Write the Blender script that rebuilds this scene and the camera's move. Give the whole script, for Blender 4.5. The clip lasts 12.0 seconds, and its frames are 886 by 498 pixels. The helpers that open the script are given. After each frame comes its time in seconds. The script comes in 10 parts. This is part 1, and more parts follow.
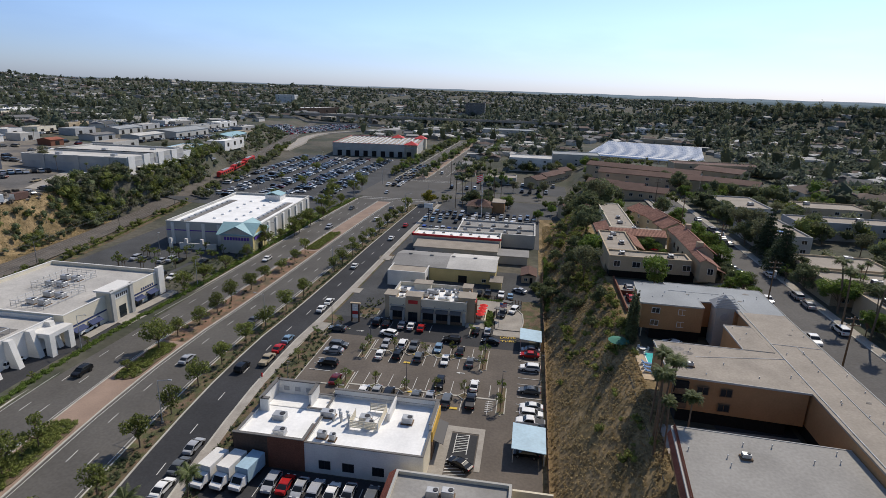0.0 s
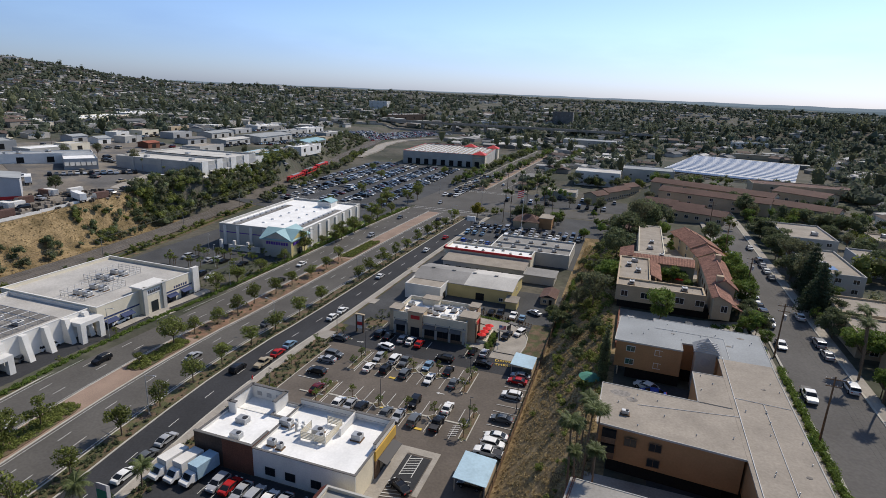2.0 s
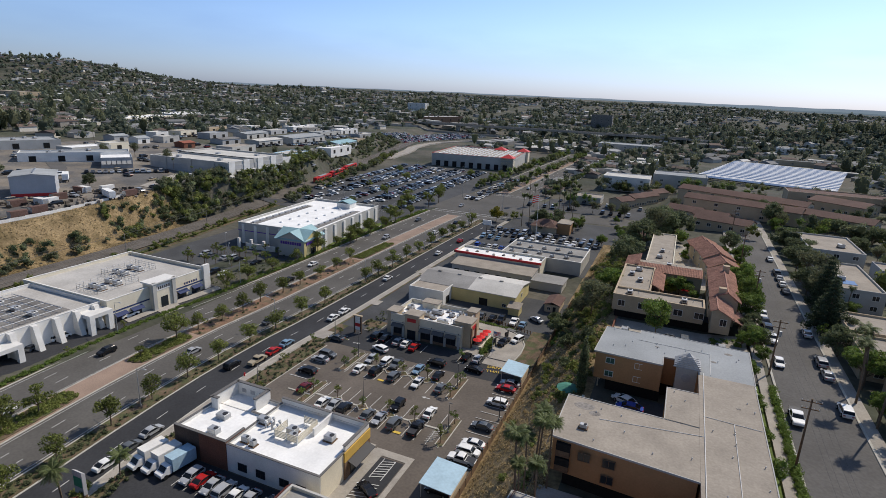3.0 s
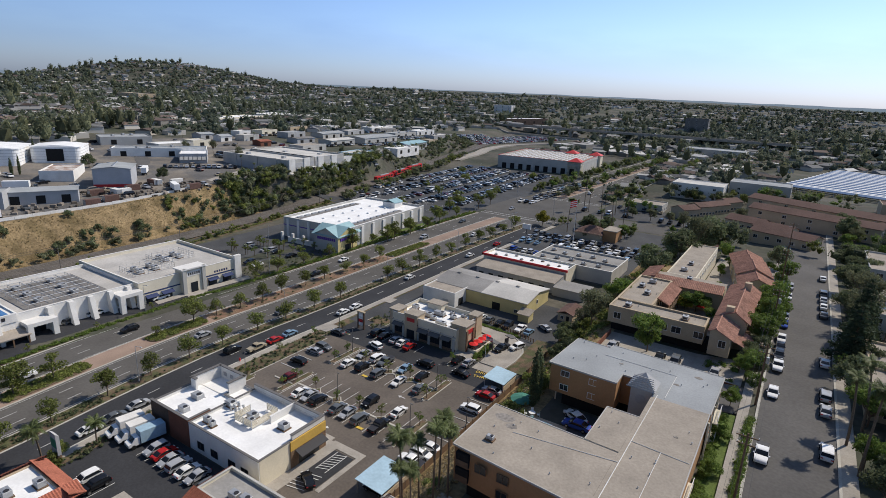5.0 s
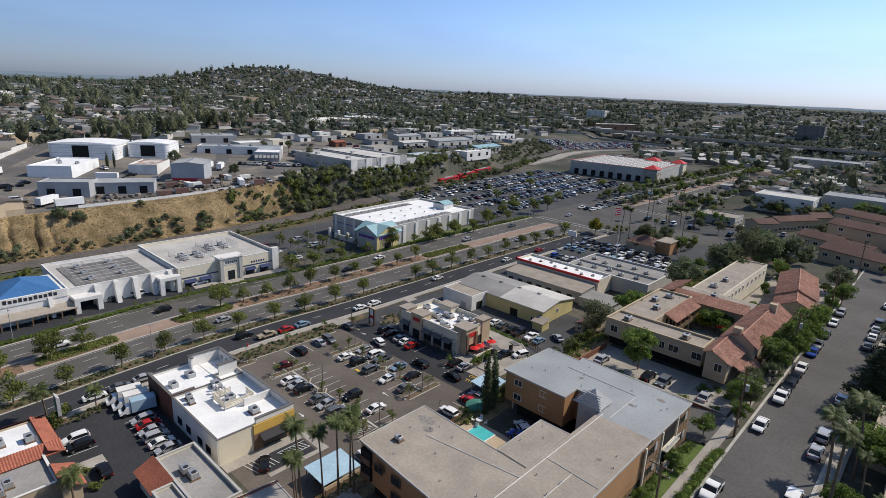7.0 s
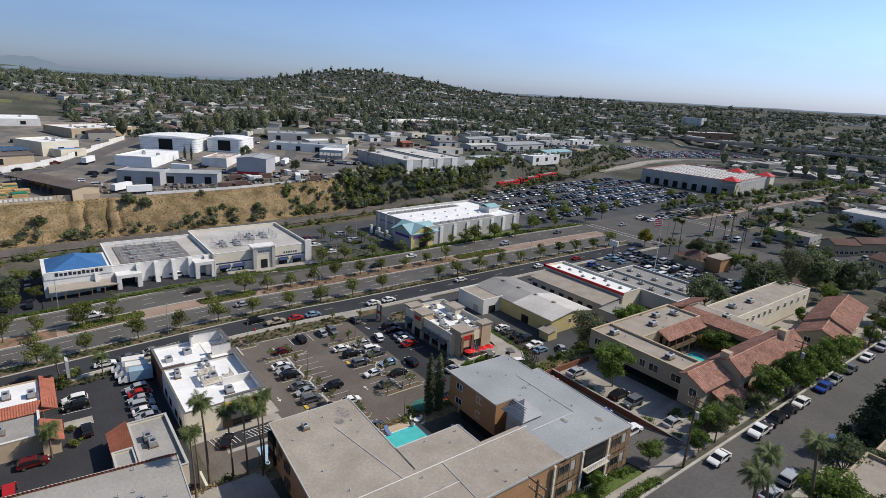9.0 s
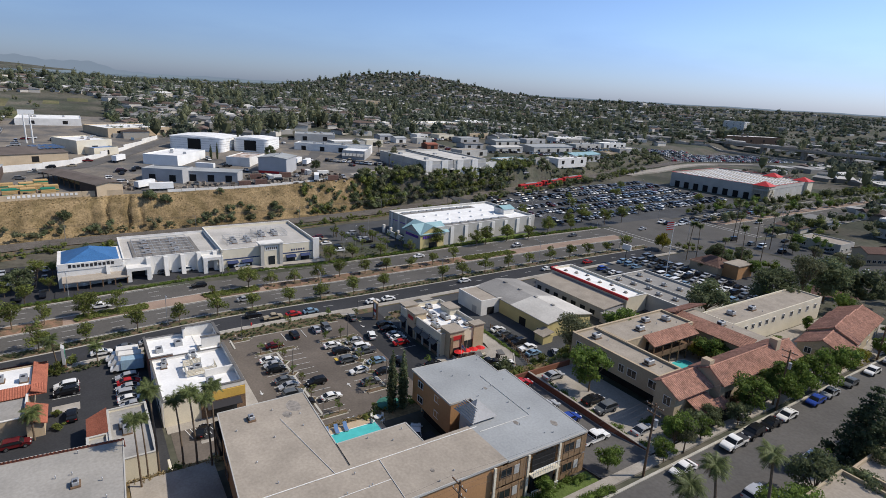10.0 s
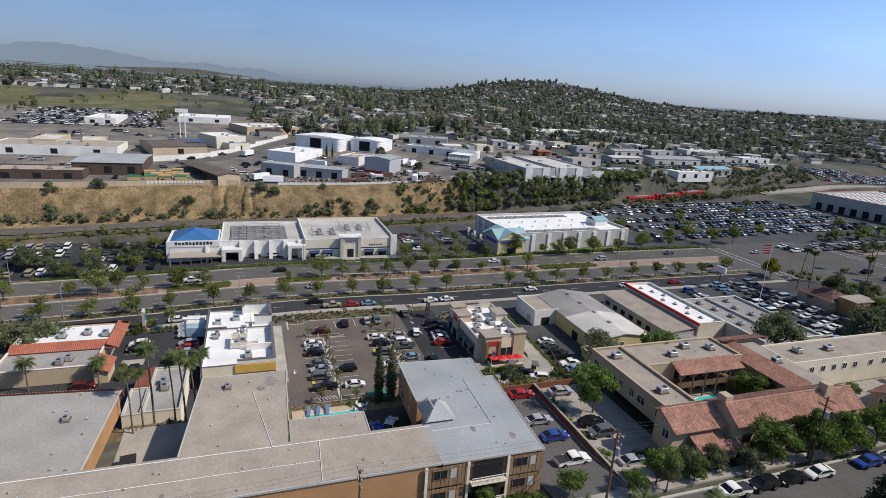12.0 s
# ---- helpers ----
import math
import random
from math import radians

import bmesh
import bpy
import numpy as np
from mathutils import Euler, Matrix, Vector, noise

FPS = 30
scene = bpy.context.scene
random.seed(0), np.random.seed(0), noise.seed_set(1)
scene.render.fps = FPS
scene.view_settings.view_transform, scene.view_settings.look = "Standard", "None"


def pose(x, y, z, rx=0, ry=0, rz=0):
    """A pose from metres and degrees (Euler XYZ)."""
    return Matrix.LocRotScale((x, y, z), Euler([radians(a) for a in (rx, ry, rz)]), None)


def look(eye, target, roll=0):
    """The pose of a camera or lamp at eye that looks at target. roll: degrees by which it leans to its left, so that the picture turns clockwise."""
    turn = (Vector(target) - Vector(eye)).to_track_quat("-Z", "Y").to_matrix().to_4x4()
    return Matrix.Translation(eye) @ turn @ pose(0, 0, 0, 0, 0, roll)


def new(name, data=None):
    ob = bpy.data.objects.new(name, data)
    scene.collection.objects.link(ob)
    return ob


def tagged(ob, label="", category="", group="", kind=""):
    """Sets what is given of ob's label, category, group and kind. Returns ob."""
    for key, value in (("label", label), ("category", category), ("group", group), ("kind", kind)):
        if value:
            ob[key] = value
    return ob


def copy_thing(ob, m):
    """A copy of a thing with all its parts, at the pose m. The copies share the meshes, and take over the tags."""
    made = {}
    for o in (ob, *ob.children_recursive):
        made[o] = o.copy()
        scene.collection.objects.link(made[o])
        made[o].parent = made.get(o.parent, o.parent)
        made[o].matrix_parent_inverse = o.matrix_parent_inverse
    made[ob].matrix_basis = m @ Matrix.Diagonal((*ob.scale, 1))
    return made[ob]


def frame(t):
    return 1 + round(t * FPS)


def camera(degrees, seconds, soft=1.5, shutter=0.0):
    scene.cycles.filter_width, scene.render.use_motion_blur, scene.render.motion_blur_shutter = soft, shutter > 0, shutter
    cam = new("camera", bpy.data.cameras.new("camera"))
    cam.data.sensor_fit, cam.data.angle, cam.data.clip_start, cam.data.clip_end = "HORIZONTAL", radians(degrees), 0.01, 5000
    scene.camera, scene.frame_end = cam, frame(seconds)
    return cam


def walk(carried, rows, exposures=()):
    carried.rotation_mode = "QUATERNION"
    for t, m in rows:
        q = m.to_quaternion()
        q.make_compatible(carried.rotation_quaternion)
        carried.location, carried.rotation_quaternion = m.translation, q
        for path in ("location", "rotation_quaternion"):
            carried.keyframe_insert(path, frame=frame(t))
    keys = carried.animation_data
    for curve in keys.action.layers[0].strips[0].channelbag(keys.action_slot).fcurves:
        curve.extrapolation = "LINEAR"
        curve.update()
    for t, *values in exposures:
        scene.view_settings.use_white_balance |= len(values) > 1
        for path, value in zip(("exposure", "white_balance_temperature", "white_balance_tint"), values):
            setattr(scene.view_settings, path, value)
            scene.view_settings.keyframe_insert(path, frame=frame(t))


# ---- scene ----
# the camera and its flight: seconds, eye, yaw to the left of +y, pitch and lean in degrees
cam = camera(77.15, 12.0, soft=0.4)
PATH = [
    (0, 0.00, 0.01, 61.20, 8.60, -15.97, 1.90),
    (0.5, 5.62, 1.05, 61.83, 10.99, -15.75, 2.14),
    (1, 11.23, 2.30, 63.04, 13.46, -15.74, 2.21),
    (1.5, 17.07, 3.94, 64.38, 16.17, -15.80, 2.26),
    (2, 22.74, 5.89, 65.52, 18.50, -15.78, 2.35),
    (2.5, 28.29, 8.12, 66.34, 20.74, -15.84, 2.37),
    (3, 33.35, 10.35, 66.52, 22.81, -15.76, 2.53),
    (5, 54.62, 22.49, 67.12, 32.61, -15.96, 2.50),
    (5.5, 59.13, 25.62, 66.51, 34.40, -15.70, 2.74),
    (6, 63.75, 29.70, 66.89, 36.86, -15.91, 2.43),
    (6.5, 68.26, 33.58, 66.85, 40.17, -15.89, 2.52),
    (7, 72.54, 37.57, 66.87, 42.72, -15.91, 2.57),
    (9, 87.61, 54.88, 66.91, 52.22, -15.98, 3.31),
    (9.5, 91.00, 59.75, 66.78, 54.28, -15.96, 3.36),
    (10, 93.81, 65.07, 66.29, 56.25, -15.88, 3.31),
    (10.5, 96.35, 69.54, 66.15, 57.64, -15.79, 3.38),
    (11, 98.93, 74.55, 66.03, 60.18, -15.75, 3.46),
    (11.5, 101.39, 79.73, 66.09, 63.18, -15.77, 3.54),
    (11.7, 102.30, 81.80, 66.13, 65.60, -15.84, 3.69),
    (11.8, 102.76, 82.84, 66.15, 67.35, -15.89, 3.79),
    (11.9, 103.22, 83.88, 66.16, 69.04, -15.93, 3.90),
    (12, 103.67, 84.92, 66.18, 70.25, -15.97, 3.97),
]


def aimed(x, y, z, yaw, pitch, lean):
    a, b = radians(yaw), radians(pitch)
    ahead = Vector((-math.sin(a) * math.cos(b), math.cos(a) * math.cos(b), math.sin(b)))
    return look((x, y, z), Vector((x, y, z)) + 2 * ahead, lean)


walk(cam, [(row[0], aimed(*row[1:])) for row in PATH], exposures=[(0, -0.02, 6850, 10), (6, 0.03, 6780, 10), (12, 0.03, 6700, 10)])

# daylight: a hazy afternoon sky and one sun, ahead and to the right of the first view
SUN_UP, SUN_TURN = 46.0, 29.0
world = bpy.data.worlds.new("sky")
scene.world = world
world.use_nodes = True
sky_nodes = world.node_tree.nodes
sky = sky_nodes.new("ShaderNodeTexSky")
sky.sky_type, sky.sun_disc = "NISHITA", False
sky.sun_elevation, sky.sun_rotation = radians(SUN_UP), radians(SUN_TURN)
sky.air_density, sky.dust_density, sky.ozone_density, sky.altitude = 1.0, 0.7, 4.0, 80
sky_nodes["Background"].inputs["Strength"].default_value = 0.10
# sea haze: the pale blue of the lower sky
way_up = sky_nodes.new("ShaderNodeTexCoord")
split = sky_nodes.new("ShaderNodeSeparateXYZ")
haze = sky_nodes.new("ShaderNodeValToRGB")
haze.color_ramp.elements[0].color, haze.color_ramp.elements[1].color = (1.0, 1.16, 1.68, 1), (1.0, 1.07, 1.15, 1)
haze.color_ramp.elements[0].position, haze.color_ramp.elements[1].position = 0.0, 0.36
tint = sky_nodes.new("ShaderNodeVectorMath")
tint.operation = "MULTIPLY"
world.node_tree.links.new(way_up.outputs["Generated"], split.inputs[0])
world.node_tree.links.new(split.outputs["Z"], haze.inputs[0])
world.node_tree.links.new(sky.outputs[0], tint.inputs[0])
world.node_tree.links.new(haze.outputs[0], tint.inputs[1])
# the haze scatters forward: brighter round the sun's bearing, deeper blue away from it
bearing = sky_nodes.new("ShaderNodeVectorMath")
bearing.operation = "DOT_PRODUCT"
bearing.inputs[1].default_value = (math.sin(radians(SUN_TURN)), math.cos(radians(SUN_TURN)), 0)
glow = sky_nodes.new("ShaderNodeMapRange")
glow.interpolation_type = "SMOOTHSTEP"
glow.inputs["From Min"].default_value, glow.inputs["From Max"].default_value = -1.15, 0.75
glow.inputs["To Min"].default_value, glow.inputs["To Max"].default_value = 0.6, 1.19
# a low bank of sea mist with a soft uneven top
mist_noise = sky_nodes.new("ShaderNodeTexNoise")
mist_noise.inputs["Scale"].default_value, mist_noise.inputs["Detail"].default_value = 5.0, 5.0
stretch = sky_nodes.new("ShaderNodeMapping")
stretch.inputs["Scale"].default_value = (1, 1, 5)
mist_edge = sky_nodes.new("ShaderNodeMath")
mist_edge.operation = "MULTIPLY_ADD"
mist_edge.inputs[1].default_value = -0.09
mist = sky_nodes.new("ShaderNodeValToRGB")
mist.color_ramp.interpolation = "EASE"
mist.color_ramp.elements[0].color, mist.color_ramp.elements[1].color = (0.84, 0.86, 0.92, 1), (1, 1, 1, 1)
mist.color_ramp.elements[0].position, mist.color_ramp.elements[1].position = 0.0, 0.075
misty = sky_nodes.new("ShaderNodeVectorMath")
misty.operation = "MULTIPLY"
lit = sky_nodes.new("ShaderNodeVectorMath")
lit.operation = "SCALE"
sky_link = world.node_tree.links.new
sky_link(way_up.outputs["Generated"], bearing.inputs[0])
sky_link(bearing.outputs["Value"], glow.inputs["Value"])
sky_link(way_up.outputs["Generated"], stretch.inputs[0])
sky_link(stretch.outputs[0], mist_noise.inputs["Vector"])
sky_link(mist_noise.outputs["Fac"], mist_edge.inputs[0])
sky_link(split.outputs["Z"], mist_edge.inputs[2])
sky_link(mist_edge.outputs[0], mist.inputs[0])
sky_link(tint.outputs[0], misty.inputs[0])
sky_link(mist.outputs[0], misty.inputs[1])
sky_link(misty.outputs[0], lit.inputs[0])
sky_link(glow.outputs[0], lit.inputs["Scale"])
sky_link(lit.outputs[0], sky_nodes["Background"].inputs["Color"])
sun = new("sun", bpy.data.lights.new("sun", "SUN"))
sun.data.energy, sun.data.angle, sun.data.color = 3.9, radians(0.6), (1.0, 0.93, 0.83)
sun.matrix_world = look((math.sin(radians(SUN_TURN)) * math.cos(radians(SUN_UP)) * 100,
                         math.cos(radians(SUN_TURN)) * math.cos(radians(SUN_UP)) * 100,
                         math.sin(radians(SUN_UP)) * 100), (0, 0, 0))


# ---------------------------------------------------------------- materials
def material(name, colour, rough=0.85, metal=0.0, fine=0.0, grain=3.0, broad=0.0, patch=0.15, bump=0.0, other=None, spread=0.0, island=0.0, thin=0.0):
    """A surface with grain (fine, at grain per metre) and stains (broad, at patch per metre); spread varies alike objects, island loose pieces; thin lets light through, as leaves do."""
    m = bpy.data.materials.new(name)
    m.use_nodes = True
    nt = m.node_tree
    n, link = nt.nodes, nt.links.new
    shader = n["Principled BSDF"]
    shader.inputs["Roughness"].default_value = rough
    shader.inputs["Metallic"].default_value = metal
    shader.inputs["Specular IOR Level"].default_value = 0.35 if rough < 0.7 else 0.22
    shader.inputs["Diffuse Roughness"].default_value = 0.2 if rough > 0.8 else 0.0
    colour = (*colour, 1)
    if not (fine or broad or spread or island):
        shader.inputs["Base Color"].default_value = colour
        return m
    place = n.new("ShaderNodeNewGeometry")
    out = None

    def noise_of(scale, detail):
        t = n.new("ShaderNodeTexNoise")
        t.inputs["Scale"].default_value, t.inputs["Detail"].default_value = scale, detail
        link(place.outputs["Position"], t.inputs["Vector"])
        return t.outputs["Fac"]

    base = n.new("ShaderNodeRGB")
    base.outputs[0].default_value = colour
    out = base.outputs[0]
    if other:
        ramp = n.new("ShaderNodeValToRGB")
        ramp.color_ramp.elements[0].position, ramp.color_ramp.elements[1].position = 0.42, 0.6
        link(noise_of(patch * 1.7, 5), ramp.inputs[0])
        mix = n.new("ShaderNodeMix")
        mix.data_type = "RGBA"
        link(ramp.outputs[0], mix.inputs["Factor"])
        link(out, mix.inputs["A"])
        mix.inputs["B"].default_value = (*other, 1)
        out = mix.outputs["Result"]
    for amount, source in ((broad, broad and noise_of(patch, 6)), (fine, fine and noise_of(grain, 4)), (spread, spread and 1), (island, island and 2)):
        if not amount:
            continue
        if source == 1:
            source = n.new("ShaderNodeObjectInfo").outputs["Random"]
        elif source == 2:
            source = place.outputs["Random Per Island"]
        span = n.new("ShaderNodeMapRange")
        lo, hi = (0.3, 0.7) if source.node.type == "TEX_NOISE" else (0.0, 1.0)
        span.inputs["From Min"].default_value, span.inputs["From Max"].default_value = lo, hi
        span.inputs["To Min"].default_value, span.inputs["To Max"].default_value = 1 - amount, 1 + amount
        link(source, span.inputs["Value"])
        by = n.new("ShaderNodeVectorMath")
        by.operation = "SCALE"
        link(out, by.inputs[0])
        link(span.outputs[0], by.inputs["Scale"])
        out = by.outputs[0]
    link(out, shader.inputs["Base Color"])
    if thin:
        through_light = n.new("ShaderNodeBsdfTranslucent")
        both = n.new("ShaderNodeMixShader")
        both.inputs[0].default_value = thin
        link(out, through_light.inputs["Color"])
        link(shader.outputs[0], both.inputs[1])
        link(through_light.outputs[0], both.inputs[2])
        link(both.outputs[0], n["Material Output"].inputs["Surface"])
    if bump:
        b = n.new("ShaderNodeBump")
        b.inputs["Strength"].default_value, b.inputs["Distance"].default_value = bump, 0.05
        link(noise_of(grain, 4), b.inputs["Height"])
        link(b.outputs[0], shader.inputs["Normal"])
    return m


M = {
    "asphalt": material("asphalt", (0.11, 0.104, 0.096), 0.9, fine=0.12, grain=2.0, broad=0.16, patch=0.08, bump=0.2),
    "new_asphalt": material("new_asphalt", (0.042, 0.043, 0.047), 0.85, fine=0.14, grain=2.5, broad=0.18, patch=0.1, bump=0.2),
    "lot": material("lot_asphalt", (0.135, 0.115, 0.098), 0.9, fine=0.12, grain=2.0, broad=0.2, patch=0.12, bump=0.2),
    "old_lot": material("old_lot_asphalt", (0.075, 0.077, 0.08), 0.9, fine=0.14, grain=2.0, broad=0.22, patch=0.1, bump=0.2),
    "street": material("street_asphalt", (0.12, 0.115, 0.11), 0.9, fine=0.12, grain=2.0, broad=0.16, patch=0.1, bump=0.2),
    "concrete": material("concrete", (0.36, 0.33, 0.29), 0.9, fine=0.1, grain=3, broad=0.16, patch=0.3, bump=0.2),
    "kerb": material("kerb_concrete", (0.47, 0.45, 0.4), 0.9, fine=0.1, grain=4, broad=0.12, patch=0.4),
    "paver": material("brown_paving", (0.31, 0.225, 0.175), 0.9, fine=0.16, grain=4, broad=0.16, patch=0.2, bump=0.3),
    "bark_mulch": material("bark_mulch", (0.25, 0.15, 0.1), 0.95, fine=0.34, grain=4, broad=0.25, patch=0.25, bump=0.6, other=(0.14, 0.11, 0.07)),
    "mulch": material("mulch", (0.15, 0.105, 0.07), 0.95, fine=0.3, grain=5, broad=0.25, patch=0.3, bump=0.6, other=(0.09, 0.095, 0.045)),
    "paint_white": material("road_paint_white", (0.58, 0.58, 0.56), 0.8, fine=0.12, grain=3),
    "paint_yellow": material("road_paint_yellow", (0.6, 0.42, 0.08), 0.8, fine=0.12, grain=3),
    "dry": material("dry_grass", (0.27, 0.195, 0.105), 0.95, fine=0.35, grain=1.6, broad=0.35, patch=0.12, bump=0.9, other=(0.17, 0.125, 0.062)),
    "suburb": material("suburban_ground", (0.066, 0.072, 0.05), 0.95, fine=0.25, grain=0.5, broad=0.3, patch=0.02, other=(0.115, 0.105, 0.083)),
    "dry_blade": material("dry_grass_blade", (0.4, 0.315, 0.175), 0.9, island=0.35, thin=0.4),
    "yard": material("yard_dirt", (0.21, 0.185, 0.155), 0.95, fine=0.15, grain=1.0, broad=0.2, patch=0.05, bump=0.4, other=(0.13, 0.125, 0.12)),
    "meadow": material("olive_meadow", (0.1, 0.108, 0.05), 0.95, fine=0.3, grain=0.6, broad=0.25, patch=0.03, bump=0.5, other=(0.15, 0.135, 0.07)),
    "lawn": material("lawn", (0.11, 0.155, 0.04), 0.95, fine=0.25, grain=3, broad=0.2, patch=0.2, bump=0.6),
    "ballast": material("ballast", (0.13, 0.115, 0.1), 0.95, fine=0.3, grain=4, broad=0.2, patch=0.2, bump=0.6),
    "steel": material("rail_steel", (0.3, 0.28, 0.26), 0.5, 0.6, fine=0.15, grain=3),
    "metal": material("grey_metal", (0.42, 0.43, 0.44), 0.5, 0.5, fine=0.1, grain=3),
    "roof_white": material("white_roof_membrane", (0.8, 0.8, 0.79), 0.75, fine=0.05, grain=2, broad=0.1, patch=0.2),
    "roof_tan": material("tan_roof_gravel", (0.36, 0.315, 0.262), 0.95, fine=0.11, grain=2.6, broad=0.13, patch=0.3, bump=0.3),
    "roof_grey": material("light_grey_roof", (0.34, 0.355, 0.36), 0.9, fine=0.08, grain=3, broad=0.14, patch=0.12, bump=0.2),
    "roof_store": material("grey_store_roof", (0.3, 0.29, 0.275), 0.9, fine=0.1, grain=2, broad=0.2, patch=0.1),
    "tile": material("red_clay_tile", (0.34, 0.12, 0.077), 0.85, fine=0.25, grain=4, broad=0.15, patch=0.3, spread=0.2, bump=0.4),
    "tile_far": material("brown_tile", (0.135, 0.08, 0.066), 0.9, fine=0.2, grain=2, broad=0.2, patch=0.1),
    "tile_old": material("weathered_clay_tile", (0.42, 0.225, 0.165), 0.9, fine=0.3, grain=2.2, broad=0.25, patch=0.5, island=0.22, bump=0.4),
    "tile_blue": material("blue_glazed_tile", (0.05, 0.16, 0.36), 0.5, fine=0.2, grain=3, broad=0.12, patch=0.2, island=0.2),
    "stucco_orange": material("orange_stucco", (0.42, 0.235, 0.115), 0.95, fine=0.06, grain=4, broad=0.1, patch=0.25, bump=0.2),
    "stucco_tan": material("tan_stucco", (0.5, 0.4, 0.28), 0.95, fine=0.06, grain=4, broad=0.1, patch=0.25, bump=0.2),
    "stucco_beige": material("beige_stucco", (0.45, 0.375, 0.265), 0.95, fine=0.06, grain=4, broad=0.1, patch=0.25, bump=0.2),
    "stucco_cream": material("cream_stucco", (0.7, 0.64, 0.51), 0.95, fine=0.05, grain=4, broad=0.08, patch=0.25, bump=0.2),
    "stucco_white": material("white_stucco", (0.72, 0.705, 0.67), 0.95, fine=0.05, grain=4, broad=0.1, patch=0.25, bump=0.2),
    "stucco_grey": material("grey_stucco", (0.4, 0.4, 0.4), 0.95, fine=0.06, grain=4, broad=0.1, patch=0.2, bump=0.2),
    "stucco_pale": material("pale_grey_stucco", (0.46, 0.45, 0.42), 0.95, fine=0.05, grain=4, broad=0.1, patch=0.2, bump=0.2),
    "wall_dark": material("dark_brown_wall", (0.1, 0.07, 0.055), 0.9, fine=0.15, grain=3, broad=0.12, patch=0.3),
    "brick": material("red_brown_brick", (0.2, 0.085, 0.055), 0.9, fine=0.2, grain=5, broad=0.12, patch=0.3, bump=0.3),
    "ochre": material("ochre_stucco", (0.62, 0.4, 0.1), 0.9, fine=0.06, grain=4, broad=0.08, patch=0.3),
    "yellow_wall": material("pale_yellow_stucco", (0.58, 0.49, 0.24), 0.9, fine=0.06, grain=4, broad=0.1, patch=0.3),
    "siding": material("brown_board_siding", (0.27, 0.175, 0.1), 0.9, fine=0.15, grain=4, broad=0.12, patch=0.4, spread=0.12),
    "red_paint": material("red_paint", (0.5, 0.03, 0.032), 0.6, fine=0.08, grain=3, broad=0.08, patch=0.3),
    "teal_roof": material("teal_metal_roof", (0.27, 0.43, 0.46), 0.5, fine=0.06, grain=2, broad=0.08, patch=0.3),
    "blue_roof": material("pale_blue_canopy", (0.35, 0.5, 0.6), 0.6, fine=0.08, grain=2, broad=0.1, patch=0.3),
    "trim_navy": material("navy_trim", (0.035, 0.05, 0.12), 0.7, fine=0.08, grain=3),
    "glass": material("dark_window_glass", (0.02, 0.025, 0.03), 0.12),
    "frame_white": material("white_frame", (0.7, 0.7, 0.68), 0.6, fine=0.05, grain=4),
    # near-black: paints shade in car ports and openings, also dark doors, gutter, chassis
    "dark": material("shade_and_dark_parts", (0.02, 0.02, 0.02), 0.95, fine=0.2, grain=3),
    "wood": material("weathered_wood", (0.17, 0.11, 0.07), 0.9, fine=0.2, grain=4, broad=0.15, patch=0.5),
    "lumber": material("fresh_lumber", (0.55, 0.37, 0.17), 0.9, fine=0.12, grain=4, spread=0.2),
    "bark": material("bark", (0.16, 0.12, 0.085), 0.95, fine=0.25, grain=6, broad=0.1, patch=0.6, bump=0.6),
    "leaf": material("street_tree_leaf", (0.165, 0.19, 0.052), 0.75, island=0.45, spread=0.25, thin=0.4),
    "leaf_grey": material("gum_tree_leaf", (0.16, 0.17, 0.095), 0.75, island=0.4, spread=0.2, thin=0.4),
    "leaf_dark": material("dark_leaf", (0.13, 0.155, 0.078), 0.8, island=0.45, spread=0.25, thin=0.4),
    "leaf_pine": material("dark_conifer_needles", (0.06, 0.085, 0.045), 0.8, island=0.4, spread=0.15, thin=0.3),
    "leaf_far": material("mixed_woodland_leaf", (0.125, 0.145, 0.1), 0.85, island=0.42, thin=0.4),
    "leaf_yellow": material("yellow_green_leaf", (0.24, 0.22, 0.03), 0.75, island=0.35, spread=0.15, thin=0.4),
    "leaf_bright": material("bright_green_leaf", (0.13, 0.19, 0.042), 0.75, island=0.4, spread=0.2, thin=0.4),
    "frond": material("palm_frond", (0.12, 0.15, 0.05), 0.6, island=0.4, spread=0.15, thin=0.4),
    "frond_dead": material("dry_palm_skirt", (0.16, 0.115, 0.065), 0.95, island=0.3),
    "pool": material("pool_water", (0.08, 0.5, 0.5), 0.08, fine=0.1, grain=0.8),
    "cloth_red": material("red_canvas", (0.65, 0.03, 0.03), 0.8, fine=0.05, grain=4),
    "cloth_blue": material("blue_canvas", (0.12, 0.22, 0.42), 0.8, fine=0.05, grain=4),
    "tyre": material("tyre_rubber", (0.015, 0.015, 0.015), 0.9),
    "lamp_red": material("red_lens", (0.4, 0.02, 0.02), 0.3),
    "lamp_clear": material("clear_lens", (0.6, 0.6, 0.6), 0.15),
    "sign_white": material("sign_white", (0.75, 0.75, 0.73), 0.6, fine=0.04, grain=3),
    "sign_black": material("sign_black", (0.03, 0.03, 0.035), 0.6, fine=0.04, grain=3),
    "sign_green": material("sign_green", (0.02, 0.2, 0.12), 0.6, fine=0.04, grain=3),
    "sign_purple": material("sign_purple", (0.12, 0.05, 0.32), 0.6, fine=0.04, grain=3),
    "roof_pale": material("pale_warehouse_roof", (0.56, 0.54, 0.5), 0.85, fine=0.08, grain=2, broad=0.16, patch=0.12),
    "white_metal": material("white_metal_cladding", (0.82, 0.82, 0.8), 0.6, fine=0.04, grain=3, broad=0.08, patch=0.2),
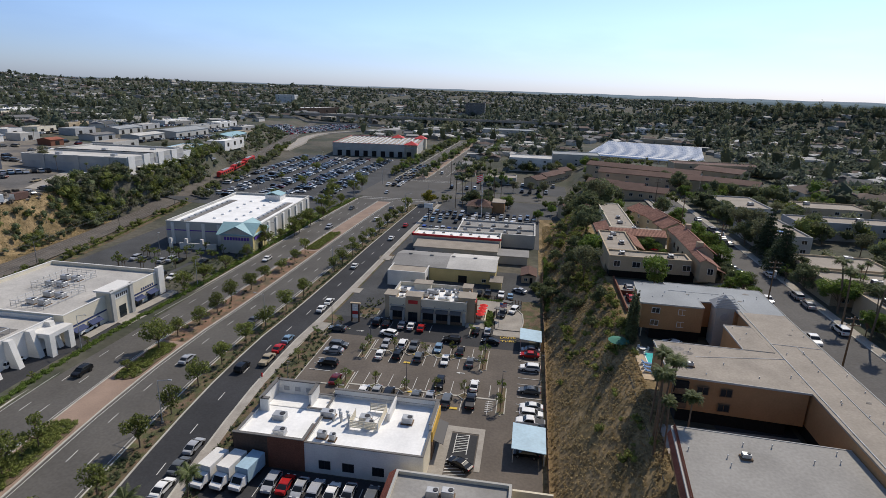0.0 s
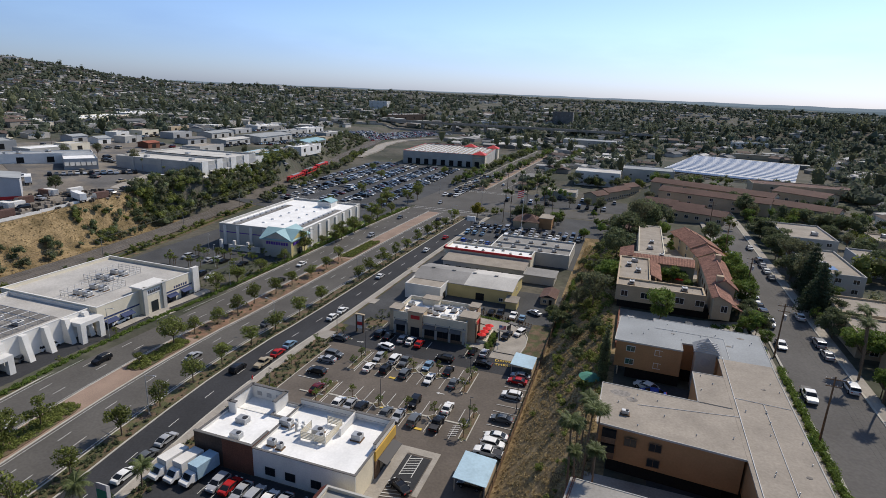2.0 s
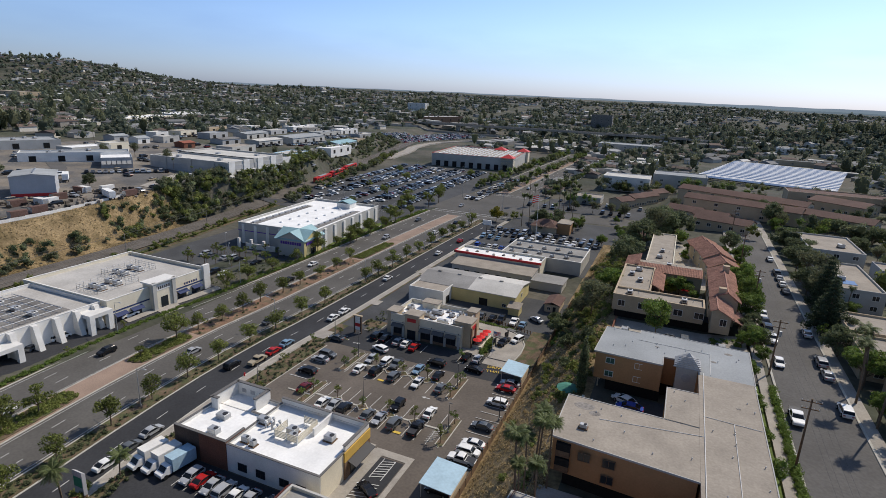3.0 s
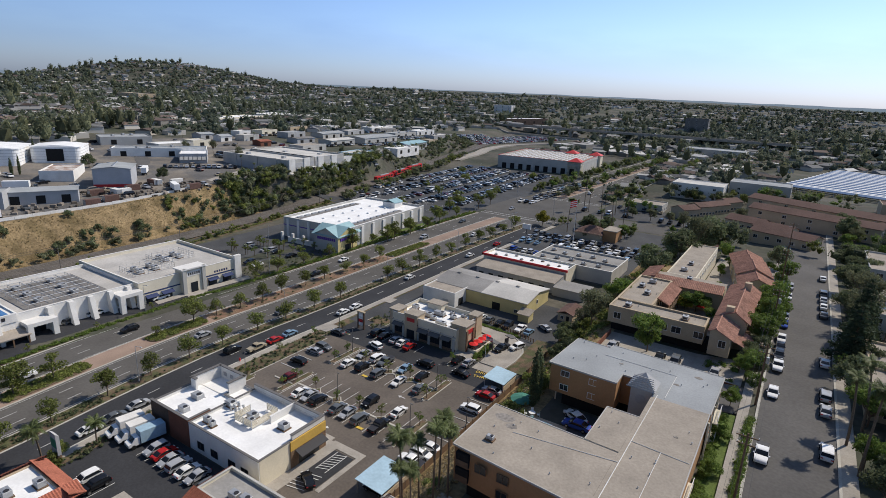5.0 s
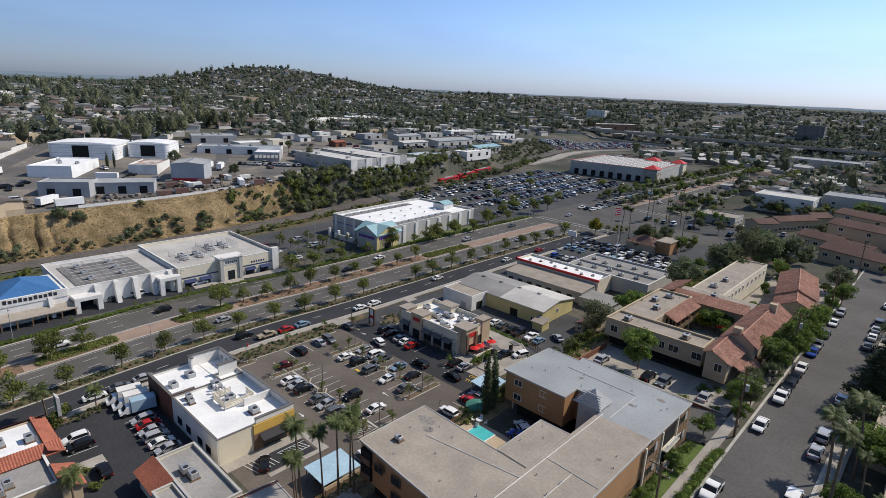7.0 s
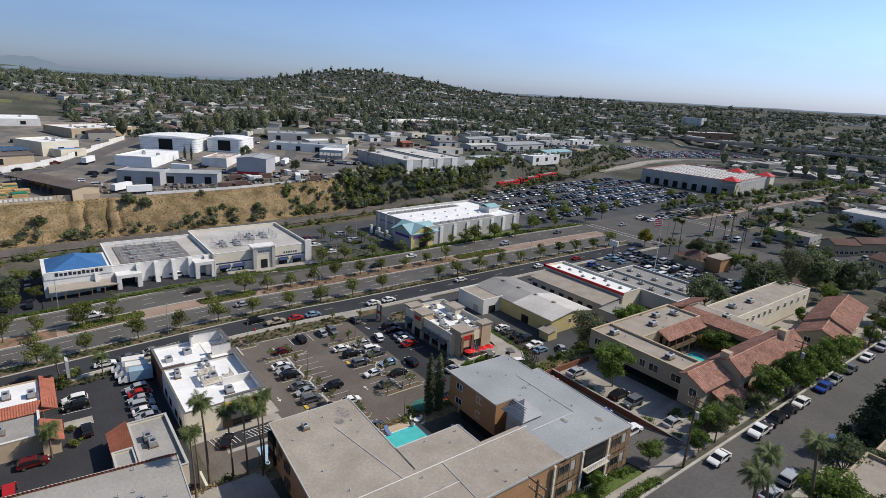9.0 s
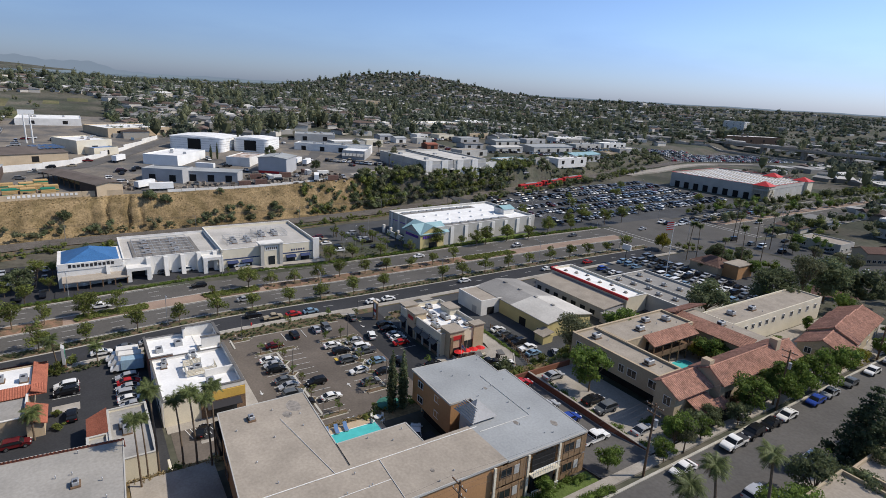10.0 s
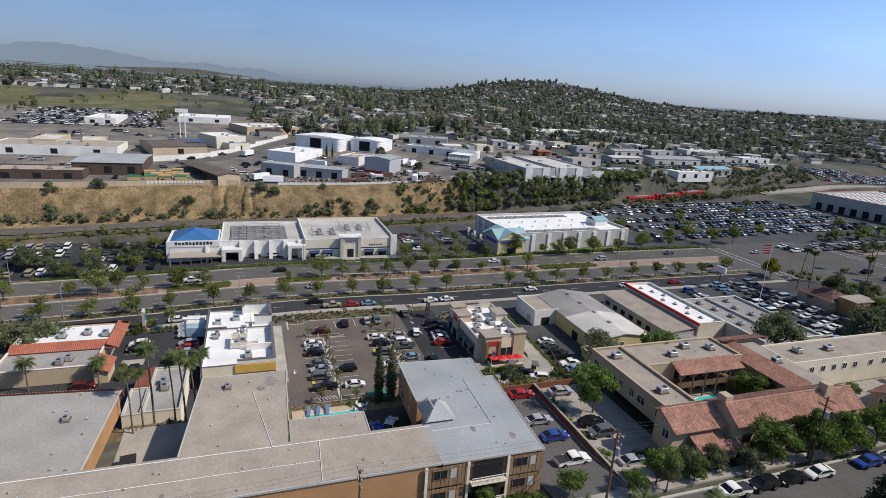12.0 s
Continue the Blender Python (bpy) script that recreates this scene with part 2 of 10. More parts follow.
    "roof_dark": material("dark_grey_roofing", (0.2, 0.19, 0.18), 0.9, fine=0.15, grain=2, broad=0.25, patch=0.15),
    "coping": material("dark_grey_coping", (0.14, 0.135, 0.13), 0.7, fine=0.08, grain=3),
    "stone": material("brown_stone_veneer", (0.2, 0.13, 0.085), 0.9, fine=0.3, grain=5, broad=0.1, patch=0.5, bump=0.4),
    "shed_metal": material("pale_grey_cladding", (0.4, 0.41, 0.43), 0.7, fine=0.05, grain=3, broad=0.08, patch=0.2),
    "roof_rust": material("rust_stained_white_roof", (0.62, 0.58, 0.54), 0.85, fine=0.12, grain=2, broad=0.2, patch=0.2, other=(0.3, 0.2, 0.15)),
    "roof_light": material("light_tan_store_roof", (0.46, 0.44, 0.41), 0.9, fine=0.1, grain=2, broad=0.16, patch=0.12),
    "roof_felt": material("grey_felt_roof", (0.33, 0.315, 0.29), 0.95, fine=0.1, grain=2.5, broad=0.14, patch=0.15, bump=0.2),
    "roof_brown": material("brown_felt_roof", (0.13, 0.108, 0.095), 0.9, fine=0.12, grain=2, broad=0.18, patch=0.15),
    "canvas_green": material("green_canvas", (0.06, 0.2, 0.15), 0.8, fine=0.06, grain=4),
    "stain": material("dark_roof_patch", (0.25, 0.228, 0.205), 0.95, fine=0.25, grain=2.5, broad=0.3, patch=0.5),
    "solar": material("solar_panel", (0.03, 0.045, 0.09), 0.2, fine=0.1, grain=1),
}


# ---------------------------------------------------------------- helpers
def thing(name, label, category, x=0.0, y=0.0, z=0.0, turn=0.0, group="", kind=""):
    e = new(name)
    e.matrix_basis = pose(x, y, z, 0, 0, turn)
    e.empty_display_size = 0.5
    return tagged(e, label, category, group, kind)


def mesh_of(name, bm, m):
    me = bpy.data.meshes.new(name)
    bmesh.ops.recalc_face_normals(bm, faces=bm.faces)
    bm.to_mesh(me)
    bm.free()
    for one in (m if isinstance(m, (list, tuple)) else [m]):
        me.materials.append(M[one])
    return me


def part(name, bm, m, parent=None, label="", at=None):
    """One mesh object, in its thing's own coordinates."""
    ob = new(name, mesh_of(name, bm, m))
    if parent:
        ob.parent = parent
    if at:
        ob.location = at
    return tagged(ob, label)


def box(x0, x1, y0, y1, z0, z1, bm=None, mi=0):
    bm = bm or bmesh.new()
    v = [bm.verts.new(p) for p in ((x0, y0, z0), (x1, y0, z0), (x1, y1, z0), (x0, y1, z0), (x0, y0, z1), (x1, y0, z1), (x1, y1, z1), (x0, y1, z1))]
    for q in ((0, 3, 2, 1), (4, 5, 6, 7), (0, 1, 5, 4), (1, 2, 6, 5), (2, 3, 7, 6), (3, 0, 4, 7)):
        bm.faces.new([v[k] for k in q]).material_index = mi
    return bm


def prism(pts, z0, z1, bm=None):
    bm = bm or bmesh.new()
    lo, hi = [bm.verts.new((x, y, z0)) for x, y in pts], [bm.verts.new((x, y, z1)) for x, y in pts]
    bm.faces.new(lo[::-1])
    bm.faces.new(hi)
    for k in range(len(pts)):
        j = (k + 1) % len(pts)
        bm.faces.new((lo[k], lo[j], hi[j], hi[k]))
    return bm


def extruded(profile, axis, a, b, bm=None):
    """A profile of (u, z) pairs drawn out along x or y from a to b."""
    bm = bm or bmesh.new()
    put = (lambda u, z, s: (s, u, z)) if axis == "x" else (lambda u, z, s: (u, s, z))
    lo, hi = [bm.verts.new(put(u, z, a)) for u, z in profile], [bm.verts.new(put(u, z, b)) for u, z in profile]
    bm.faces.new(lo[::-1])
    bm.faces.new(hi)
    for k in range(len(profile)):
        j = (k + 1) % len(profile)
        bm.faces.new((lo[k], lo[j], hi[j], hi[k]))
    return bm


def tube(x, y, z0, z1, r0, r1=None, sides=8, bm=None, lean=(0, 0)):
    bm = bm or bmesh.new()
    r1 = r0 if r1 is None else r1
    rings = []
    for z, r, s in ((z0, r0, 0), (z1, r1, 1)):
        rings.append([bm.verts.new((x + lean[0] * s + r * math.cos(2 * math.pi * k / sides), y + lean[1] * s + r * math.sin(2 * math.pi * k / sides), z)) for k in range(sides)])
    for k in range(sides):
        j = (k + 1) % sides
        bm.faces.new((rings[0][k], rings[0][j], rings[1][j], rings[1][k]))
    bm.faces.new(rings[0][::-1])
    bm.faces.new(rings[1])
    return bm


def rod(p, q, r, sides=6, bm=None):
    """A round bar between two points."""
    bm = bm or bmesh.new()
    p, q = Vector(p), Vector(q)
    turn = (q - p).to_track_quat("Z", "Y")
    rings = [[bm.verts.new(c + turn @ Vector((r * math.cos(2 * math.pi * k / sides), r * math.sin(2 * math.pi * k / sides), 0))) for k in range(sides)] for c in (p, q)]
    for k in range(sides):
        j = (k + 1) % sides
        bm.faces.new((rings[0][k], rings[0][j], rings[1][j], rings[1][k]))
    bm.faces.new(rings[0][::-1])
    bm.faces.new(rings[1])
    return bm


def smooth(v, a, b):
    s = np.clip((v - a) / (b - a), 0, 1)
    return s * s * (3 - 2 * s)


# ---------------------------------------------------------------- lie of the land
def rail_x(y):
    return np.interp(y, [-400, 0, 50, 146, 190, 260, 330, 402, 551, 900], [-120, -147, -157, -162, -168, -178, -192, -208, -245, -340])


def grade(y):
    return np.interp(y, [130, 460, 900], [0.0, 8.6, 9.0])


def hump(x, y, cx, cy, sx, sy, turn=0.0):
    c, s = math.cos(radians(turn)), math.sin(radians(turn))
    u, v = (x - cx) * c + (y - cy) * s, -(x - cx) * s + (y - cy) * c
    return np.exp(-0.5 * ((u / sx) ** 2 + (v / sy) ** 2))


def land(x, y):
    """Height of the ground."""
    x, y = np.asarray(x, float), np.asarray(y, float)
    low = grade(y)
    toe = np.interp(y, [235, 262], [7.0, 24.0])
    high = 14.5 + 1.3 * smooth(x, 46, 54) - 10 * smooth(y, 330, 620)
    z = low + (np.maximum(high - low, 3.0)) * (0.25 * smooth(x, toe, toe + 14) + 0.75 * np.clip((x - toe) / 14, 0, 1))
    z = z + 1.0 * smooth(-x, 99, 103.5) * smooth(y, 60, 76) * (1 - smooth(y, 150, 182)) * (1 - smooth(-x, 140, 150))
    left = rail_x(y)
    crest = 14.4 + 2.8 * smooth(y, 120, 230) - 3 * smooth(y, 330, 600) + 0.022 * np.clip(left - 25 - x, 0, 700) + 0.03 * np.clip(left - 45 - x, 0, 110)
    bed = np.maximum(low, 1.6)
    z = np.where(x < -120, low + (bed - low) * smooth(-x, -left - 13, -left - 6), z)
    near, top_edge = np.interp(y, [205, 240, 330, 380], [8, 4.4, 4.4, 8]), np.interp(y, [205, 240, 330, 380], [23, 8.4, 8.4, 23])
    z = z + (crest - z) * smooth(-x, -left + near, -left + top_edge)
    for y0, deep in ((73.5, 2.6), (81.5, 3.2), (86.5, 2.0), (68.0, 1.0)):
        bend = y0 + 0.18 * (left - 20 - x) + 0.5 * np.sin(x * 0.9)
        z = z - deep * np.exp(-((y - bend) / 0.75) ** 2) * smooth(-x, -left + 7, -left + 13) * (1 - smooth(-x, -left + 19, -left + 25))
    far = np.hypot(x, y)
    rest = np.where(x < 0, 45.0, 45.0 - 6 * smooth(x, 0, 900))
    z = z + (rest - z) * smooth(far, 520, 2000)
    z = z + 58 * hump(x, y, -1300, 815, 165, 150, 60) + 14 * hump(x, y, -1250, 1300, 400, 200, 70) + 6 * hump(x, y, -900, 1900, 700, 300, 10)
    z = z + 14 * hump(x, y, -780, 0, 210, 190, 0) + 6 * hump(x, y, -1000, -200, 300, 300)
    z = z + 20 * hump(x, y, -4000, -1600, 600, 600) + 40 * hump(x, y, -4200, -300, 400, 330)
    z = z + 27 * hump(x, y, 400, 900, 190, 75, 0)
    z = z + 16 * hump(x, y, -1500, 3200, 1500, 500) + 5 * np.sin(x * 0.011) * np.sin(y * 0.009 + 1) * smooth(far, 450, 1200)
    return z


def land_at(x, y):
    return float(land(x, y))


SWEEP = ([-120, 0, 44, 58, 75, 92, 108, 122, 140, 165, 200, 245, 280, 342, 391, 451, 520, 600], [16, 10.5, 6.8, 5.4, 3.2, 1.5, 0.9, 0.8, 2.0, 3.2, 4.6, 7.0, 9.5, 14.0, 17.0, 20.0, 22.0, 23.5])


def on_curve(x, y):
    """The boulevard curves gently: moves a straight plan's x on to the curve, fading out to both sides."""
    off = float(np.interp(y, *SWEEP))
    fade = max(10.0, 1.6 * off)
    return x + off * min(1.0, max(0.0, 1 - (x + 53.4) / fade)) * min(1.0, max(0.0, 1 + (x + 103.3) / fade))


def steps(*spans):
    out = []
    for a, b, n in spans:
        out += list(np.linspace(a, b, n, endpoint=False))
    return np.array(out)


GX = np.concatenate([-np.geomspace(4700, 420, 46, endpoint=False), steps((-420, -240, 30), (-240, -150, 45), (-150, 0, 22), (0, 26, 14), (26, 120, 16), (120, 300, 14)), np.geomspace(300, 4700, 40)])
GY = np.concatenate([-np.geomspace(1800, 130, 22, endpoint=False), steps((-130, 62, 30), (62, 96, 56), (96, 130, 6), (130, 460, 50), (460, 900, 32)), np.geomspace(900, 4700, 50)])


def build_ground():
    xs, ys = np.meshgrid(GX, GY)
    zs = land(xs, ys)
    nx, ny = len(GX), len(GY)
    verts = np.stack([xs.ravel(), ys.ravel(), zs.ravel()], 1)
    idx = (np.arange(ny - 1)[:, None] * nx + np.arange(nx - 1)[None]).ravel()
    faces = np.stack([idx, idx + 1, idx + nx + 1, idx + nx], 1)
    me = bpy.data.meshes.new("ground")
    me.from_pydata(verts.tolist(), [], faces.tolist())
    for name in ("suburb", "dry", "yard", "meadow"):
        me.materials.append(M[name])
    cx, cy = (xs[:-1, :-1] + xs[1:, 1:]).ravel() / 2, (ys[:-1, :-1] + ys[1:, 1:]).ravel() / 2
    slot = np.zeros(len(cx), int)
    left = rail_x(cy)
    slot[(cx < left - 5) & (cx > left - 25) & (cy < 206) & (cy > -200)] = 1
    slot[(cx <= left - 25) & (cx > -345) & (cy < 330) & (cy > -120)] = 2
    slot[(cx > 5) & (cx < 24) & (cy < 262)] = 1
    slot[(cx <= -345) & (cx > -470) & (cy < 130) & (cy > -130)] = 2
    slot[(cx <= -462 + 16 * np.sin(cy * 0.07)) & (cx > -600 + 50 * np.sin(cy * 0.05)) & (cy < 40 + 40 * np.sin(cx * 0.04)) & (cy > -220)] = 3
    me.polygons.foreach_set("material_index", slot)
    me.polygons.foreach_set("use_smooth", np.ones(len(cx), bool))
    return tagged(new("ground", me), "rolling suburban ground with dry grass slopes", "ground", kind="structure")


build_ground()


def build_backdrop(away, level, uneven, glow_rgb, seed, hills=False):
    """A ridge kilometres away, its distance haze painted in as a bluish glow."""
    m = bpy.data.materials.new("painted_haze")
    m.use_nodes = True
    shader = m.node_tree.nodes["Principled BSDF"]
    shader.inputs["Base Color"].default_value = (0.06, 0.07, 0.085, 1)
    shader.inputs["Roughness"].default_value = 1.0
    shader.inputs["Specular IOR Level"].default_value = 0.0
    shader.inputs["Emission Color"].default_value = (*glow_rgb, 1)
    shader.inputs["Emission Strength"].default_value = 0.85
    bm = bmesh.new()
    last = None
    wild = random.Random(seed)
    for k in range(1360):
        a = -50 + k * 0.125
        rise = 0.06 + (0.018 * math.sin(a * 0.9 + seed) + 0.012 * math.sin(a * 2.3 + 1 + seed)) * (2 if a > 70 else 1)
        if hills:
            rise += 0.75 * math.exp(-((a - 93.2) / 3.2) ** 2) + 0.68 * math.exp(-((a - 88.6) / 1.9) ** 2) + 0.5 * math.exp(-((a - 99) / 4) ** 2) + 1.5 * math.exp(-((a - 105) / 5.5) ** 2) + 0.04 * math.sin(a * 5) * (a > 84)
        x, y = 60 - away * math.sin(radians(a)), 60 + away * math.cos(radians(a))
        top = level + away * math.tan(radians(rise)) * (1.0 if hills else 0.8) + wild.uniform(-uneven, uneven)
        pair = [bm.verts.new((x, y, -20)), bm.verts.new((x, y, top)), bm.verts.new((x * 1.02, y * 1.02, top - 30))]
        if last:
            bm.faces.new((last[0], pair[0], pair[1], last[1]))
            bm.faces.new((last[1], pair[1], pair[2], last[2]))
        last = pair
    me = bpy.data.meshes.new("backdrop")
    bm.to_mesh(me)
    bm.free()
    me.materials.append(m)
    return tagged(new("backdrop", me), "far horizon hills with blue haze painted in", "hills", kind="structure")


# four ridges; the emission colour paints more haze with distance
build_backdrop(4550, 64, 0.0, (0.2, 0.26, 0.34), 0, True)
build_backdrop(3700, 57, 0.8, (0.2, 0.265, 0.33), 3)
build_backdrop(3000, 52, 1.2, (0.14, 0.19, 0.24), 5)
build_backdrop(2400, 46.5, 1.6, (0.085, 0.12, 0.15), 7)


def sheet(name, label, category, x0, x1, y0, y1, lift, m, cell=8.0, edge=None, kind="structure"):
    """A thin paved sheet that follows the ground; edge: x as a function of y added to both sides."""
    ys = sorted({y0, y1, *[v for v in (130.0, 460.0) if y0 < v < y1], *np.linspace(y0, y1, max(2, int(abs(y1 - y0) / cell) + 1)).tolist()})
    xs = np.linspace(x0, x1, max(2, int(abs(x1 - x0) / cell) + 1))
    bm = bmesh.new()
    rows = []
    for y in ys:
        across = [x + edge(y) for x in xs] if edge else [on_curve(x, y) for x in xs]
        rows.append([bm.verts.new((x, y, land_at(x, y) + lift)) for x in across])
    for a, b in zip(rows, rows[1:]):
        for k in range(len(xs) - 1):
            bm.faces.new((a[k], a[k + 1], b[k + 1], b[k]))
    ob = part(name, bm, m)
    return tagged(ob, label, category, kind=kind)


def strip(name, label, category, x0, x1, y0, y1, height, m, kind="structure", z=None):
    """A raised slab with sides, such as a kerb or a planting bed, along the road."""
    ys = sorted({y0, y1, *[v for v in (130.0, 460.0) if y0 < v < y1], *([v for v in range(-120, 600, 12) if y0 + 1 < v < y1 - 1] if x0 < -45 else [])})
    bm = bmesh.new()
    rings = []
    for y in ys:
        xa, xb = on_curve(x0, y), on_curve(x1, y)
        g = land_at((xa + xb) / 2, y) if z is None else z
        rings.append([bm.verts.new(p) for p in ((xa, y, g - 0.1), (xa, y, g + height), (xb, y, g + height), (xb, y, g - 0.1))])
    for a, b in zip(rings, rings[1:]):
        for k in range(4):
            j = (k + 1) % 4
            bm.faces.new((a[k], a[j], b[j], b[k]))
    bm.faces.new(rings[0])
    bm.faces.new(rings[-1][::-1])
    return tagged(part(name, bm, m), label, category, kind=kind)


# ---------------------------------------------------------------- roads and paving
sheet("road", "wide grey asphalt boulevard with worn lanes", "road", -99.0, -55.5, -120, 600, 0.05, "asphalt", 12)
sheet("planting_bed", "mulched bed with low shrubs beside the car park", "planting bed", -53.4, -49.5, 20, 137, 0.1, "mulch", 8)
sheet("planting_bed", "mulched verge beside the workshops", "planting bed", -53.4, -52.5, 137, 280, 0.1, "mulch", 8)
sheet("side_road", "dark freshly sealed asphalt frontage road", "road", -64.0, -55.5, -120, 276, 0.09, "new_asphalt", 12)
sheet("cross_road", "grey asphalt cross street at the junction", "road", -104, -50, 290, 336, 0.07, "asphalt", 12)
sheet("cross_road", "grey asphalt cross street beyond the junction", "road", -50, 22, 298, 316, 0.07, "asphalt", 8)
sheet("car_park", "asphalt car park beyond the cross street", "car park", -50, 22, 318, 350, 0.06, "old_lot", 8)
sheet("street", "grey asphalt residential street", "road", 55.6, 66.8, -120, 330, 0.06, "street", 10)
for x0, x1, y0, y1 in ((-99.4, -99.0, -120, 282), (-55.5, -55.15, -120, 280), (-99.4, -99.0, 346, 600), (-55.5, -55.15, 346, 600)):
    strip("kerb", "pale concrete kerb along the boulevard", "kerb", x0, x1, y0, y1, 0.17, "kerb")
for x0, x1 in ((55.2, 55.6), (66.8, 67.2)):
    strip("kerb", "pale concrete kerb along the residential street", "kerb", x0, x1, -120, 330, 0.2, "kerb", z=None)
strip("pavement", "pale concrete pavement beside the frontage road", "pavement", -55.15, -53.4, -120, 280, 0.16, "concrete")
strip("pavement", "pale concrete pavement beside the boulevard", "pavement", -103.2, -101.4, 142, 282, 0.16, "concrete")
strip("pavement", "concrete pavement of the residential street", "pavement", 52.6, 54.2, -60, 300, 0.22, "concrete")
strip("pavement", "concrete pavement of the residential street", "pavement", 67.2, 69.2, -60, 300, 0.22, "concrete")
strip("lawn", "narrow green lawn strip beside the pavement", "lawn", 49.9, 52.6, 40, 121, 0.16, "lawn")
strip("planting_bed", "shrubby planting strip beside the boulevard", "planting bed", -101.4, -99.4, -120, 282, 0.19, "mulch")
for y0, y1 in ((-120, 278), (348, 590)):
    strip("median", "brown paved median with concrete kerbs", "median", -86.5, -80.2, y0, y1, 0.18, "paver")
    strip("kerb", "pale concrete kerb of the median", "kerb", -86.8, -86.5, y0, y1, 0.2, "kerb")
    strip("kerb", "pale concrete kerb of the median", "kerb", -80.2, -79.9, y0, y1, 0.2, "kerb")
for y0, y1 in ((59.5, 78.2), (93.4, 111), (191, 216)):
    t = prism([(math.cos(a) * 2.6, (y1 - y0) / 2 * (1 if math.sin(a) > 0 else -1) + 2.6 * (math.sin(a) - (1 if math.sin(a) > 0 else -1))) for a in np.radians(np.arange(9, 360, 18))], 0.0, 0.3)
    for v in t.verts:
        y = v.co.y + (y0 + y1) / 2
        v.co.x, v.co.y, v.co.z = on_curve(v.co.x - 83.35, y), y, v.co.z + land_at(v.co.x, y) + 0.1
    tagged(part("planting_bed", t, "mulch"), "mulched planting bed with rounded ends in the median", "planting bed", kind="structure")
for y0, y1 in ((-100, 57), (112.5, 189.5)):
    strip("bark_bed", "red-brown bark bed with trees in the median", "planting bed", -86.1, -80.6, y0, y1, 0.23, "bark_mulch")
strip("planting_bed", "mulched tree strip between the carriageways", "planting bed", -68.2, -64.3, -120, 276, 0.2, "mulch")
for x0 in (-68.5, -64.3):
    strip("kerb", "pale concrete kerb of the tree strip", "kerb", x0, x0 + 0.3, -120, 276, 0.22, "kerb")
sheet("car_park", "brown-grey asphalt car park with painted stalls", "car park", -49.5, 6.5, 74.5, 126, 0.05, "lot")
sheet("car_park", "dark asphalt driveway of the burger restaurant", "car park", -50.5, 3, 126, 137, 0.06, "new_asphalt")
sheet("car_park", "dark asphalt car park beside the white-roofed restaurant", "car park", -51.5, 1, 36, 73.4, 0.07, "new_asphalt")
sheet("car_park", "grey asphalt yard beside the yellow workshop", "car park", -26, 7, 153, 183, 0.05, "old_lot")
sheet("car_park", "grey asphalt yard in front of the workshops", "car park", -52.5, -26, 137, 215, 0.05, "old_lot")
sheet("car_park", "dark asphalt car park with a row of cars", "car park", -52.5, 6, 212, 262, 0.05, "old_lot")
sheet("car_park", "dark asphalt car park round the corner shop", "car park", -52.5, 22, 262, 296, 0.05, "old_lot")
sheet("car_park", "dark asphalt car park between the large stores", "car park", -151, -103.2, 140, 260, 0.05, "old_lot")
sheet("verge", "brown bare verge beside the tram line", "verge", 5.2, 11.5, -120, 260, 0.06, "mulch", 10, edge=lambda y: float(rail_x(y)))
sheet("bare_soil", "dark bare soil at the foot of the slope", "soil", 0.6, 7.2, 137.5, 158, 0.1, "mulch")
sheet("apron", "pale concrete apron at the drive-through", "driveway", -6.4, 1.6, 133.6, 137.2, 0.12, "concrete")
sheet("car_park", "large dark asphalt car park full of cars", "car park", -182, -101, 250, 428, 0.06, "old_lot", 12)
sheet("car_park", "dark asphalt car park beside the grill", "car park", -135, -101.4, -60, 58, 0.05, "new_asphalt")
sheet("driveway", "dark asphalt drive in front of the stores", "driveway", -113, -101.5, 55, 141, 0.3, "new_asphalt", 2.0)
sheet("pavement", "pale concrete walk in front of the furniture store", "pavement", -104.2, -102.4, 108, 141, 0.45, "concrete", 2.0)
sheet("pavement", "pale concrete forecourt at the store's entrance", "pavement", -103.0, -99.6, 117.5, 124.5, 0.42, "concrete", 1.0)
sheet("driveway", "pale concrete drive between the apartment houses", "driveway", 24, 52, 121.5, 145.4, 0.05, "concrete")
sheet("driveway", "grey asphalt drive beside the apartment house", "driveway", 24, 52.6, 121.6, 132.5, 0.1, "street")
sheet("yard", "pale concrete yard between the apartment wings", "yard", 21.5, 41, 66.3, 76.6, 0.11, "concrete")
sheet("car_park", "shaded asphalt yard below the apartment house", "car park", 20, 41, 64.5, 107.5, 0.05, "old_lot")
sheet("rail_bed", "dark gravel bed of the tram line", "rail bed", -5.2, 5.2, -300, 900, 0.35, "ballast", 10, edge=lambda y: float(rail_x(y)))
for off in (-3.1, -1.67, 1.67, 3.1):
    sheet("rail", "worn steel rail", "rail", off - 0.07, off + 0.07, -300, 900, 0.52, "steel", 10, edge=lambda y: float(rail_x(y)))


def dashes(x, y0, y1, long, gap, wide=0.14, skip=(), lift=0.12, m="paint_white"):
    bm = bmesh.new()
    y = y0
    while y < y1:
        if not any(a < y < b for a, b in skip):
            xa, xb = on_curve(x, y), on_curve(x, y + long)
            g0, g1 = land_at(xa, y) + lift, land_at(xb, y + long) + lift
            bm.faces.new([bm.verts.new(p) for p in ((xa - wide / 2, y, g0), (xa + wide / 2, y, g0), (xb + wide / 2, y + long, g1), (xb - wide / 2, y + long, g1))])
        y += long + gap
    return tagged(part("lane_marking", bm, m), "worn white painted lane line", "lane marking", kind="structure")


